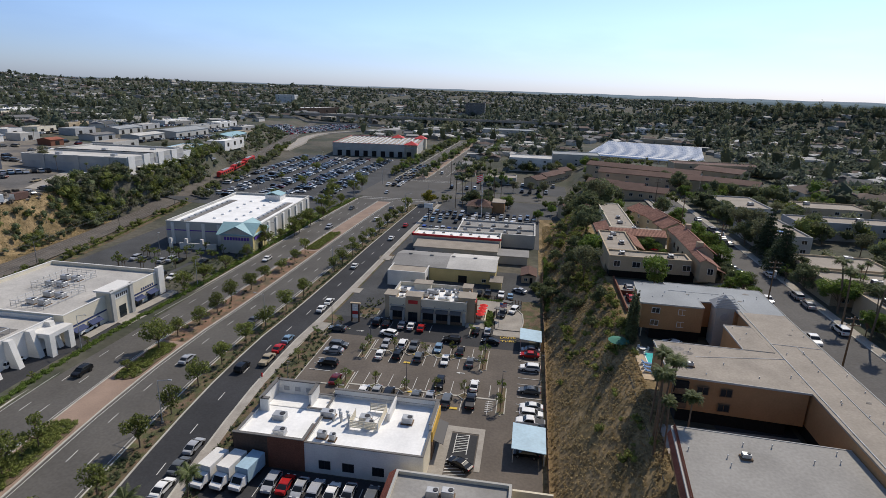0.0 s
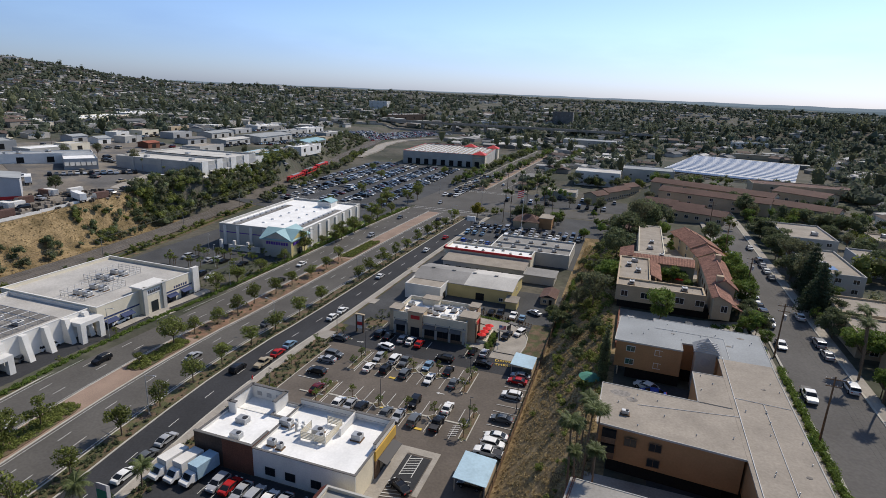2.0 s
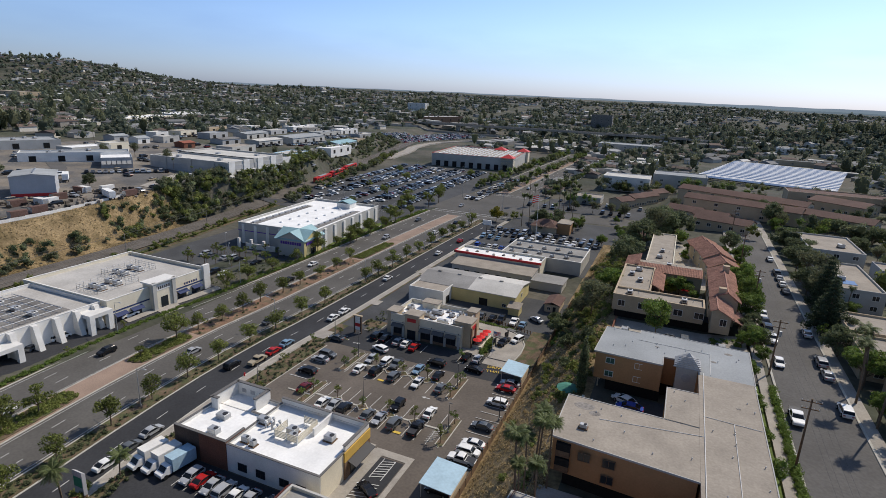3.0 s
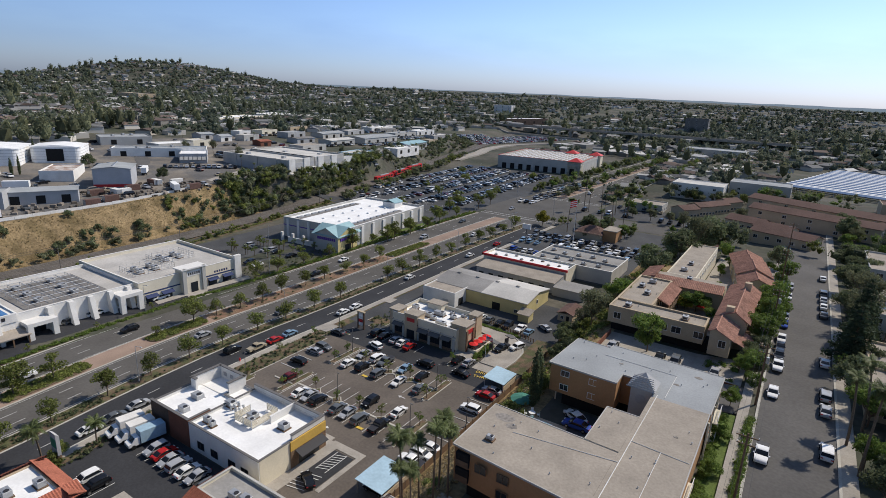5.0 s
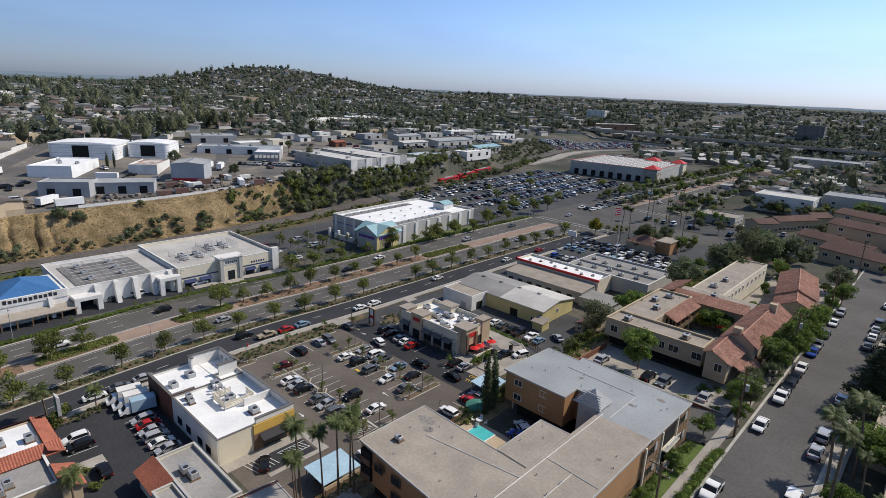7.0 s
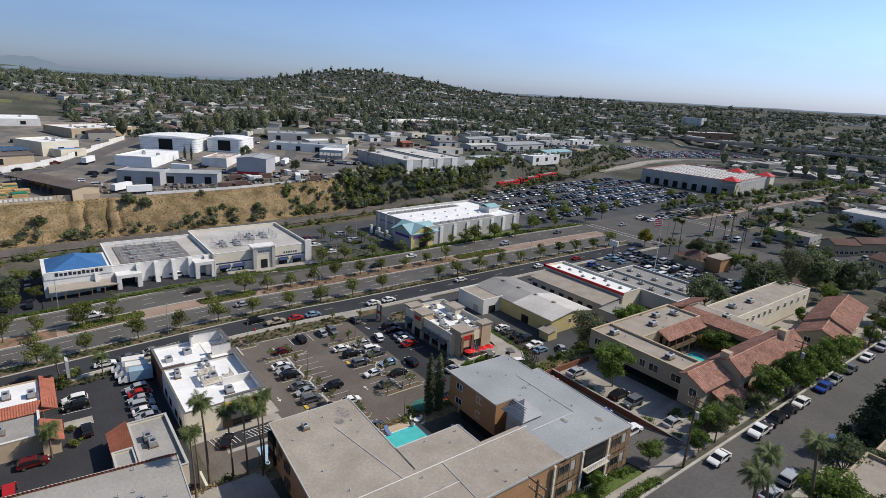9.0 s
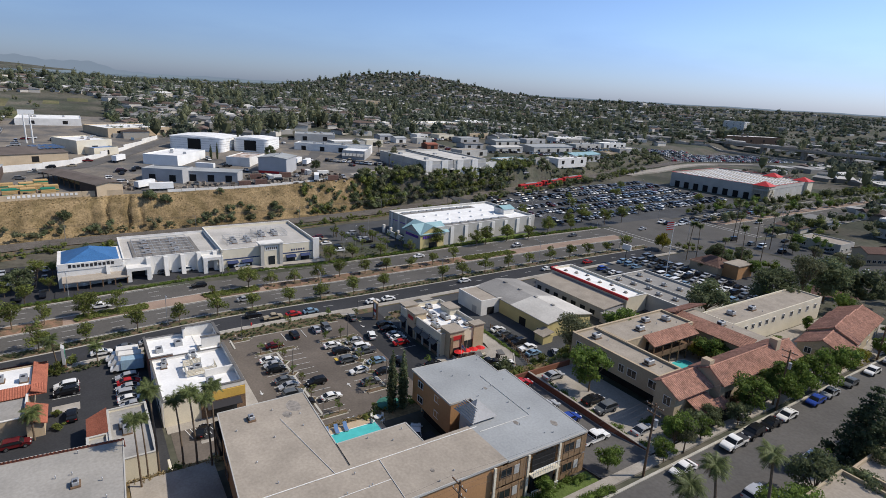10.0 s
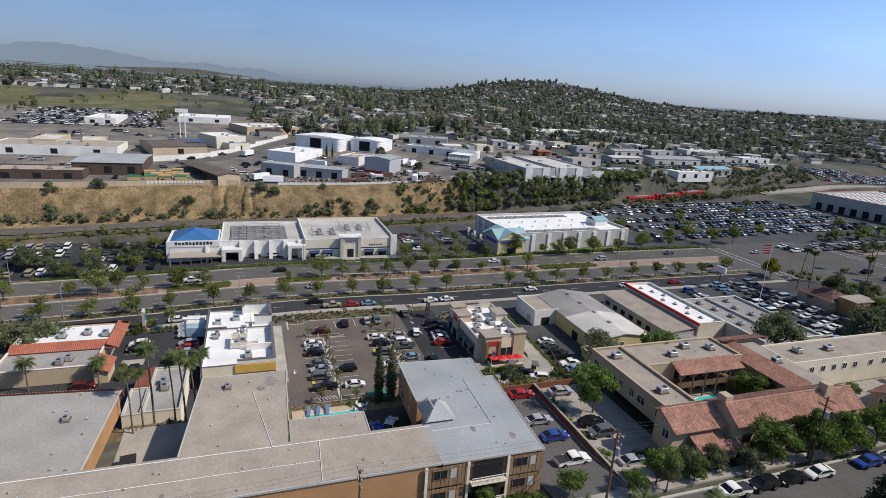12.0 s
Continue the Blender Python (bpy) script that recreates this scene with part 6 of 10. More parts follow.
def car_parts(t, shape, paint, near=True, far=False):
    body, cabin, (r0, r1, rz), half, wheels, wr = SHAPES[shape]
    ends = max(p[0] for p in body), min(p[0] for p in body)
    bm = extruded(body, "x", -half, half)
    for v in bm.verts:
        v.co.x *= 1 - 0.13 * abs(v.co.y / ends[0]) ** 5 - (0.05 if v.co.z > 0.85 else 0.03 if v.co.z < 0.4 else 0.0)
    if near:
        bmesh.ops.bevel(bm, geom=[e for e in bm.edges], offset=0.06, segments=2, affect="EDGES")
    part("body", bm, "car_" + paint, t)
    bm = bmesh.new()
    ring = []
    for (y, z), inset in zip(cabin, INSETS):
        ring.append((bm.verts.new((-half + inset, y, z - 0.01)), bm.verts.new((half - inset, y, z - 0.01))))
    for a, b in zip(ring, ring[1:] + ring[:1]):
        bm.faces.new((a[0], b[0], b[1], a[1]))
    bm.faces.new([r[0] for r in ring])
    bm.faces.new([r[1] for r in ring][::-1])
    part("cabin_glass", bm, "car_glass", t, "dark tinted glass")
    mid = (r0 + r1) / 2
    bm = extruded([(r0 + 0.16, rz - 0.13), (r0, rz - 0.03), (mid, rz + 0.02), (r1, rz - 0.02), (r1 - 0.2, rz - 0.13)], "x", -half + 0.15, half - 0.15)
    if near:
        bmesh.ops.bevel(bm, geom=bm.edges[:], offset=0.04, segments=1, affect="EDGES")
    part("roof_panel", bm, "car_" + paint, t)
    if not near:
        return t
    bm = bmesh.new()
    for sx in (-1, 1):
        rail = [bm.verts.new((sx * (half - INSETS[k] + out), cabin[k][0], cabin[k][1] + up)) for out, up in ((0.03, 0.0), (0.01, 0.07), (-0.04, 0.05)) for k in (0, 2, 3, 5)]
        for a in (0, 4):
            for k in range(3):
                bm.faces.new((rail[a + k], rail[a + k + 1], rail[a + k + 5], rail[a + k + 4]))
    part("window_frame", bm, "car_" + paint, t)
    if not far:
        for sx in (-1, 1):
            part("mirror", box(sx * (half + 0.06) - 0.1, sx * (half + 0.06) + 0.1, cabin[0][0] - 0.28, cabin[0][0] - 0.14, cabin[0][1], cabin[0][1] + 0.13), "car_" + paint, t)
    for y in wheels:
        for sx in (-1, 1):
            w = part("wheel", rod((sx * (half - 0.2), y, wr), (sx * (half + 0.01), y, wr), wr, 14), "tyre", t)
            if far:
                continue
            part("rim", rod((sx * (half + 0.01), y, wr), (sx * (half + 0.025), y, wr), wr * 0.62, 10), "rim", w)
    if far:
        return t
    for sx in (-1, 1):
        part("headlight", box(sx * half * 0.62 - 0.2, sx * half * 0.62 + 0.2, ends[0] - 0.24, ends[0] - 0.03, 0.62 if shape == "sedan" else 0.82, 0.74 if shape == "sedan" else 0.95), "lamp_clear", t)
        part("tail_light", box(sx * half * 0.68 - 0.16, sx * half * 0.68 + 0.16, ends[1] - 0.01, ends[1] + 0.1, 0.74, 0.9), "lamp_red", t)
    part("bumper", box(-half + 0.2, half - 0.2, ends[0] - 0.06, ends[0] + 0.02, 0.36, 0.5), "sign_black", t)
    if shape == "pickup":
        part("bed", box(-half + 0.14, half - 0.14, -2.7, -0.9, 1.1, 1.16), "sign_black", t, "dark open load bed")
    return t


CARS = {}
WORDS = {"sedan": "saloon car", "suv": "sport utility car", "pickup": "pickup truck", "van": "minivan"}


def car(shape, paint, x, y, turn=0.0, where="parked in a painted stall", near=True, z=None, group="parked cars"):
    """A car with its nose towards +y before turning."""
    far = near and (x < -52 or y > 158)
    key = (shape, paint, near, where, far)
    x = on_curve(x, y) if x < -53 else x
    place = pose(x, y, (land_at(x, y) if z is None else z) + 0.09, 0, 0, turn)
    if key not in CARS:
        t = thing("car", f"{PAINTS[paint][1]} {WORDS[shape]} {where}", "car", group=group)
        CARS[key] = car_parts(t, shape, paint, near, far)
        t.matrix_basis = place
        return t
    return copy_thing(CARS[key], place)


def box_truck(x, y, turn, label, box_m="stucco_white"):
    t = thing("box_truck", label, "truck", x, y, land_at(x, y) + 0.09, turn, group="box trucks")
    part("chassis", box(-0.9, 0.9, -3.4, 3.2, 0.45, 0.75), "sign_black", t)
    part("cargo_box", box(-1.15, 1.15, -3.5, 1.1, 0.8, 3.2), box_m, t)
    bm = extruded([(1.2, 0.6), (3.3, 0.6), (3.35, 1.2), (2.6, 1.4), (2.0, 2.2), (1.2, 2.25)], "x", -0.98, 0.98)
    bmesh.ops.bevel(bm, geom=bm.edges[:], offset=0.06, segments=1, affect="EDGES")
    part("cab", bm, "car_white", t)
    part("windscreen", extruded([(2.62, 1.44), (2.08, 2.14), (2.1, 2.16), (2.66, 1.46)], "x", -0.8, 0.8), "car_glass", t)
    for y0 in (2.4, -2.2):
        for sx in (-1, 1):
            part("wheel", rod((sx * 0.75, y0, 0.45), (sx * 1.02, y0, 0.45), 0.45, 12), "tyre", t)
    return t


# ---------------------------------------------------------------- cars
rnd = random.Random(11)
for paint, shape, x, y, turn in (
    ("white", "sedan", -30.7, 99.2, 0), ("silver", "sedan", -28.0, 99.4, 180), ("black", "suv", -25.3, 99.2, 0), ("grey", "sedan", -19.7, 99.5, 0), ("silver", "sedan", -16.8, 99.5, 180), ("grey", "suv", -13.2, 99.2, 0), ("black", "pickup", -8.4, 99.6, 0),
    ("black", "suv", -15.7, 105.6, 180), ("white", "sedan", -8.3, 106.2, 0), ("maroon", "sedan", -38.0, 102.6, 0), ("black", "suv", -42.0, 109.1, 90), ("silver", "sedan", -43.0, 115.6, 90), ("grey", "suv", -42.8, 118.5, 270),
    ("white", "sedan", -31.7, 115.9, 0), ("black", "suv", -27.6, 116.6, 0), ("silver", "sedan", -31.8, 122.0, 180), ("white", "suv", -27.7, 122.4, 0), ("pale_blue", "sedan", -18.8, 122.3, 180), ("grey", "suv", -22.5, 116.4, 0), ("white", "sedan", -16.2, 116.4, 180),
    ("black", "sedan", -13.3, 121.8, 0), ("grey", "pickup", -24.8, 122.2, 180), ("black", "suv", -16.2, 127.4, 90), ("grey", "sedan", -10.4, 116.6, 0),
    ("silver", "sedan", 3.4, 126.2, 90), ("red", "sedan", 3.2, 123.4, 90), ("white", "suv", 3.4, 116.6, 90), ("grey", "sedan", 3.4, 106.6, 90), ("white", "sedan", 3.8, 100.2, 90), ("white", "suv", 3.8, 97.4, 270), ("white", "pickup", 3.6, 94.6, 90), ("black", "sedan", 3.0, 85.0, 90),
    ("black", "suv", -37.4, 134.0, 0), ("silver", "sedan", -30.5, 133.6, 0), ("white", "sedan", -28.0, 133.4, 0), ("red", "sedan", -25.2, 132.8, 0), ("black", "sedan", -34.6, 133.8, 0), ("black", "sedan", -10.8, 134.2, 0), ("silver", "sedan", -7.8, 134.4, 0), ("black", "pickup", -4.6, 146.6, 172), ("white", "suv", -1.5, 149.6, 160), ("black", "sedan", -6.6, 128.8, 85), ("white", "suv", -32.6, 127.6, 75),
    ("white", "sedan", -19.0, 161.0, 0), ("grey", "sedan", -16.2, 161.0, 0), ("black", "sedan", -12.6, 160.8, 0), ("black", "suv", -9.9, 160.8, 180), ("white", "pickup", -5.8, 160.6, 0), ("pale_blue", "sedan", -3.0, 160.2, 0), ("silver", "sedan", -0.4, 165.6, 60), ("red", "sedan", -14.0, 178.0, 0),
    ("silver", "suv", -36.6, 69.2, 180), ("red", "sedan", -34.3, 69.4, 0), ("silver", "sedan", -31.8, 69.0, 180), ("silver", "suv", -29.2, 69.0, 0), ("white", "sedan", -26.6, 69.0, 0), ("silver", "sedan", -24.0, 69.2, 180), ("grey", "suv", -20.3, 69.2, 0), ("white", "sedan", -17.6, 68.9, 0),
    ("white", "suv", -38.3, 57.9, 180), ("black", "suv", -35.4, 57.9, 180), ("black", "suv", -25.0, 58.8, 90), ("black", "sedan", -8.0, 79.8, 60), ("grey", "sedan", -46.4, 127.8, 90), ("maroon", "suv", -19.0, 50.3, 0), ("red", "van", -12.0, 47.0, 90),
):
    car(shape, paint, x, y, turn)
for paint, shape, y in (("white", "sedan", 144.3), ("white", "sedan", 138.9), ("pale_blue", "sedan", 118.9), ("red", "sedan", 113.6), ("tan", "pickup", 107.6), ("silver", "sedan", 75.4), ("grey", "sedan", 70.2), ("white", "sedan", 65.0)):
    car(shape, paint, -56.9, y, 0, "parked along the frontage road kerb")
for paint, shape, x, y, turn in (("white", "pickup", -89.0, 66.0, 180), ("black", "suv", -93.0, 94.0, 180), ("silver", "sedan", -74.6, 104.0, 0), ("black", "suv", -60.8, 103.0, 0), ("grey", "sedan", -70.9, 128.0, 0), ("white", "sedan", -93.0, 176.0, 180), ("black", "sedan", -89.2, 158.0, 180), ("white", "sedan", -60.8, 176.0, 0),
                                   ("silver", "suv", -89.2, 222.0, 180), ("white", "sedan", -74.3, 240.0, 0), ("grey", "sedan", -93.0, 258.0, 180), ("white", "sedan", -58.6, 212.0, 0), ("red", "sedan", -58.6, 233.0, 0), ("black", "sedan", -74.3, 262.0, 0), ("silver", "sedan", -89.2, 300.0, 180), ("white", "suv", -74.3, 372.0, 0), ("grey", "sedan", -89.2, 392.0, 180)):
    car(shape, paint, x, y, turn, "driving along the boulevard", group="cars on the road")
for paint, shape, x, y in (("white", "sedan", 57.2, 162), ("black", "sedan", 57.2, 156.6), ("black", "suv", 57.2, 151.2), ("white", "pickup", 57.3, 145.6), ("white", "sedan", 57.2, 132.8), ("white", "pickup", 57.0, 110.2), ("blue", "sedan", 57.2, 172.2), ("silver", "sedan", 57.2, 177.8), ("grey", "sedan", 57.2, 186.0), ("white", "sedan", 57.2, 196.2), ("silver", "suv", 57.2, 205.6)):
    car(shape, paint, x, y, 180, "parked along the residential street")
for paint, shape, y in (("grey", "suv", 205), ("silver", "sedan", 199), ("white", "sedan", 192.7), ("grey", "sedan", 185.6), ("white", "sedan", 153.2), ("silver", "suv", 137), ("silver", "sedan", 131), ("white", "suv", 116.6), ("white", "sedan", 222), ("black", "sedan", 84.0), ("white", "suv", 71.0)):
    car(shape, paint, 65.3, y, 0, "parked along the residential street")
for paint, shape, x, y, turn in (("red", "sedan", 26.0, 129.4, 0), ("silver", "sedan", 34.0, 128.6, 0), ("blue", "sedan", 38.6, 129.0, 0), ("white", "pickup", 44.6, 128.6, 0), ("silver", "sedan", 26.6, 137.0, 0), ("black", "sedan", 36.4, 137.2, 0), ("grey", "suv", 39.4, 137.0, 180), ("silver", "sedan", 47.0, 137.4, 0), ("white", "sedan", 30.0, 104.6, 60), ("blue", "sedan", 31.0, 102.4, 90)):
    car(shape, paint, x, y, turn, "parked beside the apartment house")
for k in range(9):
    car("sedan" if k % 3 else "suv", ("blue", "grey", "white", "silver", "blue", "black", "white", "grey", "blue")[k], -43.5 + k * 2.7, 232 + (k % 2) * 0.4, 0, "in the workshop car park", near=False)
for k in range(14):
    if k not in (3, 9):
        car(rnd.choice(("sedan", "suv", "van")), rnd.choice(("white", "silver", "grey", "black", "pale_blue")), -46 + k * 3.6, 246 + rnd.uniform(-0.4, 0.4), rnd.choice((0, 180)), "in the workshop car park", near=False)

# the large store's car park and the smaller ones along the boulevard
colours = ("white", "white", "white", "silver", "silver", "silver", "grey", "black", "grey", "black", "black", "tan", "grey", "silver", "pale_blue", "black", "grey", "black", "maroon")
made = 0
LOT_CARS = []
for row, x in enumerate((-106.5, -112.0, -123.5, -128.8, -140.3, -145.6, -157.1, -162.4, -173.9)):
    y = 268.0 + (row % 2)
    while y < 418:
        full = 0.35 + 0.5 * min(1, max(0, (y - 285) / 60))
        if rnd.random() < full and not (y > 330 and row == 0 and rnd.random() < 0.3) and made < 400:
            LOT_CARS.append((rnd.choice(("sedan", "sedan", "suv", "suv", "van", "pickup")), rnd.choice(colours), x + rnd.uniform(-0.3, 0.3), y, rnd.choice((90, 270))))
            made += 1
        y += 2.8
for k in range(16):
    if rnd.random() < 0.5:
        car("sedan" if k % 2 else "suv", rnd.choice(colours), -133 + (k % 8) * 3.4, 150 + (k // 8) * 16, rnd.choice((0, 180)), "in the store car park", near=False)
for row, x in enumerate((-105.5, -113.0, -118.4, -128.0)):
    for k in range(18):
        if rnd.random() < 0.62:
            car(rnd.choice(("sedan", "suv", "van")), rnd.choice(colours), x, 52 - k * 2.9, rnd.choice((90, 270)), "in the grill car park", near=False)
box_truck(-41.0, 69.6, 172, "white box truck with a pale blue box parked beside the restaurant", "blue_roof")
box_truck(-44.0, 69.3, 172, "white box truck parked beside the restaurant")
box_truck(-47.0, 69.0, 172, "white box truck parked at the end of a row")

# painted stalls
def stall_lines(x0, x1, pitch, y0, y1, name="stall_lines", m="paint_white"):
    bm = bmesh.new()
    n = int(round((x1 - x0) / pitch))
    for k in range(n + 1):
        x = x0 + k * pitch
        g = land_at(x, (y0 + y1) / 2) + 0.095
        box(x - 0.055, x + 0.055, y0, y1, g, g + 0.02, bm)
    return tagged(part(name, bm, m), "white painted parking stall lines", "stall marking", kind="structure")


for x0, x1, y0, y1 in ((-34.6, -3.5, 96.6, 101.6), (-34.6, -3.5, 103.0, 108.0), (-34.6, -8.5, 113.6, 118.6), (-34.6, -8.5, 119.8, 124.8), (-38.5, -15.5, 66.4, 71.4), (-39.0, -24.0, 131.4, 136.4), (-39.6, -33.6, 55.4, 60.4)):
    stall_lines(x0, x1, 2.7, y0, y1)
bm = bmesh.new()
for k in range(13):
    box(0.8, 6.0, 93.2 + k * 2.75, 93.31 + k * 2.75, 0.15, 0.2, bm)
for k in range(5):
    box(-45.5, -40.6, 106.5 + k * 2.75, 106.66 + k * 2.75, 0.15, 0.2, bm)
tagged(part("stall_lines", bm, "paint_white"), "white painted parking stall lines", "stall marking", kind="structure")
bm = bmesh.new()
for row, x in enumerate((-109.3, -126.1, -142.9, -159.7)):
    for k in range(55):
        y = 266.6 + k * 2.8
        g = land_at(x, y) + 0.1
        box(x - 5.3, x + 5.3, y - 0.06, y + 0.06, g, g + 0.02, bm)
tagged(part("stall_lines", bm, "paint_white"), "white painted parking stall lines", "stall marking", kind="structure")
for x, y, w, d in ((-21.5, 97.2, 2.4, 4.4), (-5.4, 97.2, 1.6, 4.4), (-21.6, 119.6, 1.6, 3.8), (-10.5, 77.0, 3.6, 5.0)):
    bm = bmesh.new()
    for k in range(6):
        a = y + d * k / 6
        v = [bm.verts.new(p) for p in ((x, a, 0.2), (x + w, a + d / 6, 0.2), (x + w, a + d / 6 + 0.16, 0.2), (x, a + 0.16, 0.2))]
        bm.faces.new(v)
    tagged(part("hatching", bm, "paint_white"), "white painted hatching beside accessible stalls", "stall marking", kind="structure")


def island(x0, x1, y0, y1, z=0.0, label="kerbed planting island in the car park"):
    t = thing("planting_island", label, "planting island", (x0 + x1) / 2, (y0 + y1) / 2, z)
    w, d = (x1 - x0) / 2, (y1 - y0) / 2
    bm = box(-w, w, -d, d, 0, 0.2)
    bmesh.ops.bevel(bm, geom=[e for e in bm.edges if abs(e.verts[0].co.z - e.verts[1].co.z) > 0.1], offset=min(w, d) * 0.8, segments=4, affect="EDGES")
    part("kerb", bm, "kerb", t)
    bm = box(-w + 0.2, w - 0.2, -d + 0.2, d - 0.2, 0.2, 0.23)
    bmesh.ops.bevel(bm, geom=[e for e in bm.edges if abs(e.verts[0].co.z - e.verts[1].co.z) > 0.02], offset=(min(w, d) - 0.2) * 0.8, segments=4, affect="EDGES")
    part("soil", bm, "mulch", t)
    return t


for spec in ((-52.4, -46.6, 95.5, 126.0), (-47.0, -44.8, 93.2, 99.0), (-36.8, -35.0, 97.0, 108.0), (-3.2, -1.4, 96.5, 108.0), (-36.8, -35.0, 113.6, 125.0), (-8.2, -6.4, 113.6, 125.0), (-23.5, -22.0, 101.8, 102.8), (-46.0, -39.0, 136.8, 152.0), (-12.5, -10.8, 130.6, 136.6), (-48.0, -43.5, 127.6, 131.0), (-52.0, -47.0, 186.0, 200.0)):
    island(*spec, z=land_at(spec[0], spec[2]) if spec[2] > 130 else 0.0)
strip("pavement", "pale concrete apron beside the restaurant", "pavement", -13.2, -10.6, 74.0, 91.0, 0.13, "concrete")
strip("pavement", "pale concrete apron beside the restaurant", "pavement", -45.0, -13.2, 89.4, 92.0, 0.13, "concrete")
strip("pavement", "pale concrete terrace beside the burger restaurant", "pavement", -14.0, -9.0, 136.6, 151.8, 0.25, "concrete")
strip("planting_bed", "mulched bed beside the drive-through lane", "planting bed", -9.0, -6.9, 137.6, 147.0, 0.22, "mulch")

# ---------------------------------------------------------------- street furniture
def lamp_post(x, y, high, arm, turn, label, z=None):
    x = on_curve(x, y) if x < -52 else x
    t = thing("street_lamp", label, "street lamp", x, y, land_at(x, y) if z is None else z, turn, group="street lamps")
    m = "coping" if "dark" in label else "metal"
    part("pole", tube(0, 0, 0, high, 0.11, 0.06, 8), m, t)
    part("base", tube(0, 0, 0, 0.6, 0.22, 0.2, 8), "concrete", t)
    if arm:
        part("arm", rod((0, 0, high - 0.1), (arm, 0, high + 0.35), 0.045), "metal", t)
    bm = box(arm - 0.1, arm + 0.65, -0.15, 0.15, high + 0.3, high + 0.45)
    bmesh.ops.bevel(bm, geom=bm.edges[:], offset=0.05, segments=1, affect="EDGES")
    part("lantern", bm, m, t)
    return t


for k in range(8):
    lamp_post(-66.3, -8.0 + 44.5 * k, 9.0, 2.2, 180 if k % 2 else 0, "tall grey street lamp in the tree strip")
    lamp_post(-100.6, 14.0 + 44.5 * k, 9.0, 2.0, 0, "tall grey street lamp beside the boulevard")
for x, y in ((-22.3, 102.3), (-35.8, 122.0), (-7.2, 119.0), (-2.3, 102.0), (-45.9, 96.4), (-49, 131), (5.6, 111)):
    lamp_post(x, y, 6.5, 0.0, 0, "slim dark lamp post in the car park", 0.1)
for x, y in ((-120, 290), (-120, 340), (-120, 390), (-150, 290), (-150, 340), (-150, 390), (-115, 160), (-128, 172)):
    lamp_post(x, y, 8.0, 0.0, 0, "slim lamp post in the car park")


def utility_pole(x, y, high, label, drum=False):
    t = thing("utility_pole", label, "utility pole", x, y, land_at(x, y), group="utility poles")
    part("pole", tube(0, 0, -0.5, high, 0.19, 0.12, 8), "wood", t)
    for z, w in ((high - 0.5, 1.3), (high - 1.6, 1.1)):
        part("crossarm", box(-w, w, -0.16, -0.04, z, z + 0.14), "wood", t)
        for s in (-0.95, -0.4, 0.4, 0.95):
            part("insulator", tube(s * w, -0.1, z + 0.14, z + 0.34, 0.05, 0.04, 6), "frame_white", t)
    if drum:
        part("transformer", tube(0.4, 0.1, high - 3.4, high - 2.3, 0.28, 0.28, 10), "metal", t, "grey transformer drum")
    return t


poles = [(54.9, -10), (54.9, 44), (54.8, 95.0), (54.9, 127.0), (54.9, 163.0), (54.9, 205.0), (54.9, 250.0)]
for k, (x, y) in enumerate(poles):
    utility_pole(x, y, 11.6, "weathered wooden utility pole with crossarms", k in (3, 4))
for (x0, y0), (x1, y1) in zip(poles, poles[1:]):
    for off in (-1.2, -0.5, 0.5, 1.2):
        bm = bmesh.new()
        za, zb = land_at(x0, y0) + 11.5, land_at(x1, y1) + 11.5
        pts = [(x0 + off + (x1 - x0) * s, y0 - 0.1 + (y1 - y0) * s, za + (zb - za) * s - 4 * 0.7 * s * (1 - s)) for s in np.linspace(0, 1, 7)]
        rings = [[bm.verts.new((p[0] + 0.01 * math.cos(k * math.pi / 2), p[1], p[2] + 0.01 * math.sin(k * math.pi / 2))) for k in range(4)] for p in pts]
        for lo, hi in zip(rings, rings[1:]):
            for k in range(4):
                bm.faces.new((lo[k], lo[(k + 1) % 4], hi[(k + 1) % 4], hi[k]))
        tagged(part("power_cable", bm, "sign_black"), "thin sagging power cable", "cable", "cables")
line = [(float(rail_x(y)) + 6.2, y) for y in range(-80, 420, 46)]
for x, y in line:
    t = thing("catenary_mast", "slender steel mast beside the tram line", "mast", x, y, land_at(x, y), group="tram masts")
    part("mast", tube(0, 0, 0, 8.2, 0.13, 0.09, 8), "steel", t)
    part("arm", rod((0, 0, 6.6), (-6.2, 0, 6.9), 0.05), "steel", t)
for off in (6.2, -1.6, 1.6):
    for (x0, y0), (x1, y1) in zip(line, line[1:]):
        z = 7.9 if off > 3 else 6.4
        tagged(part("overhead_wire", rod((x0 - 6.2 + off, y0, land_at(x0, y0) + z), (x1 - 6.2 + off, y1, land_at(x1, y1) + z), 0.03, 4), "sign_black"), "thin overhead wire of the tram line", "cable", "tram wires")

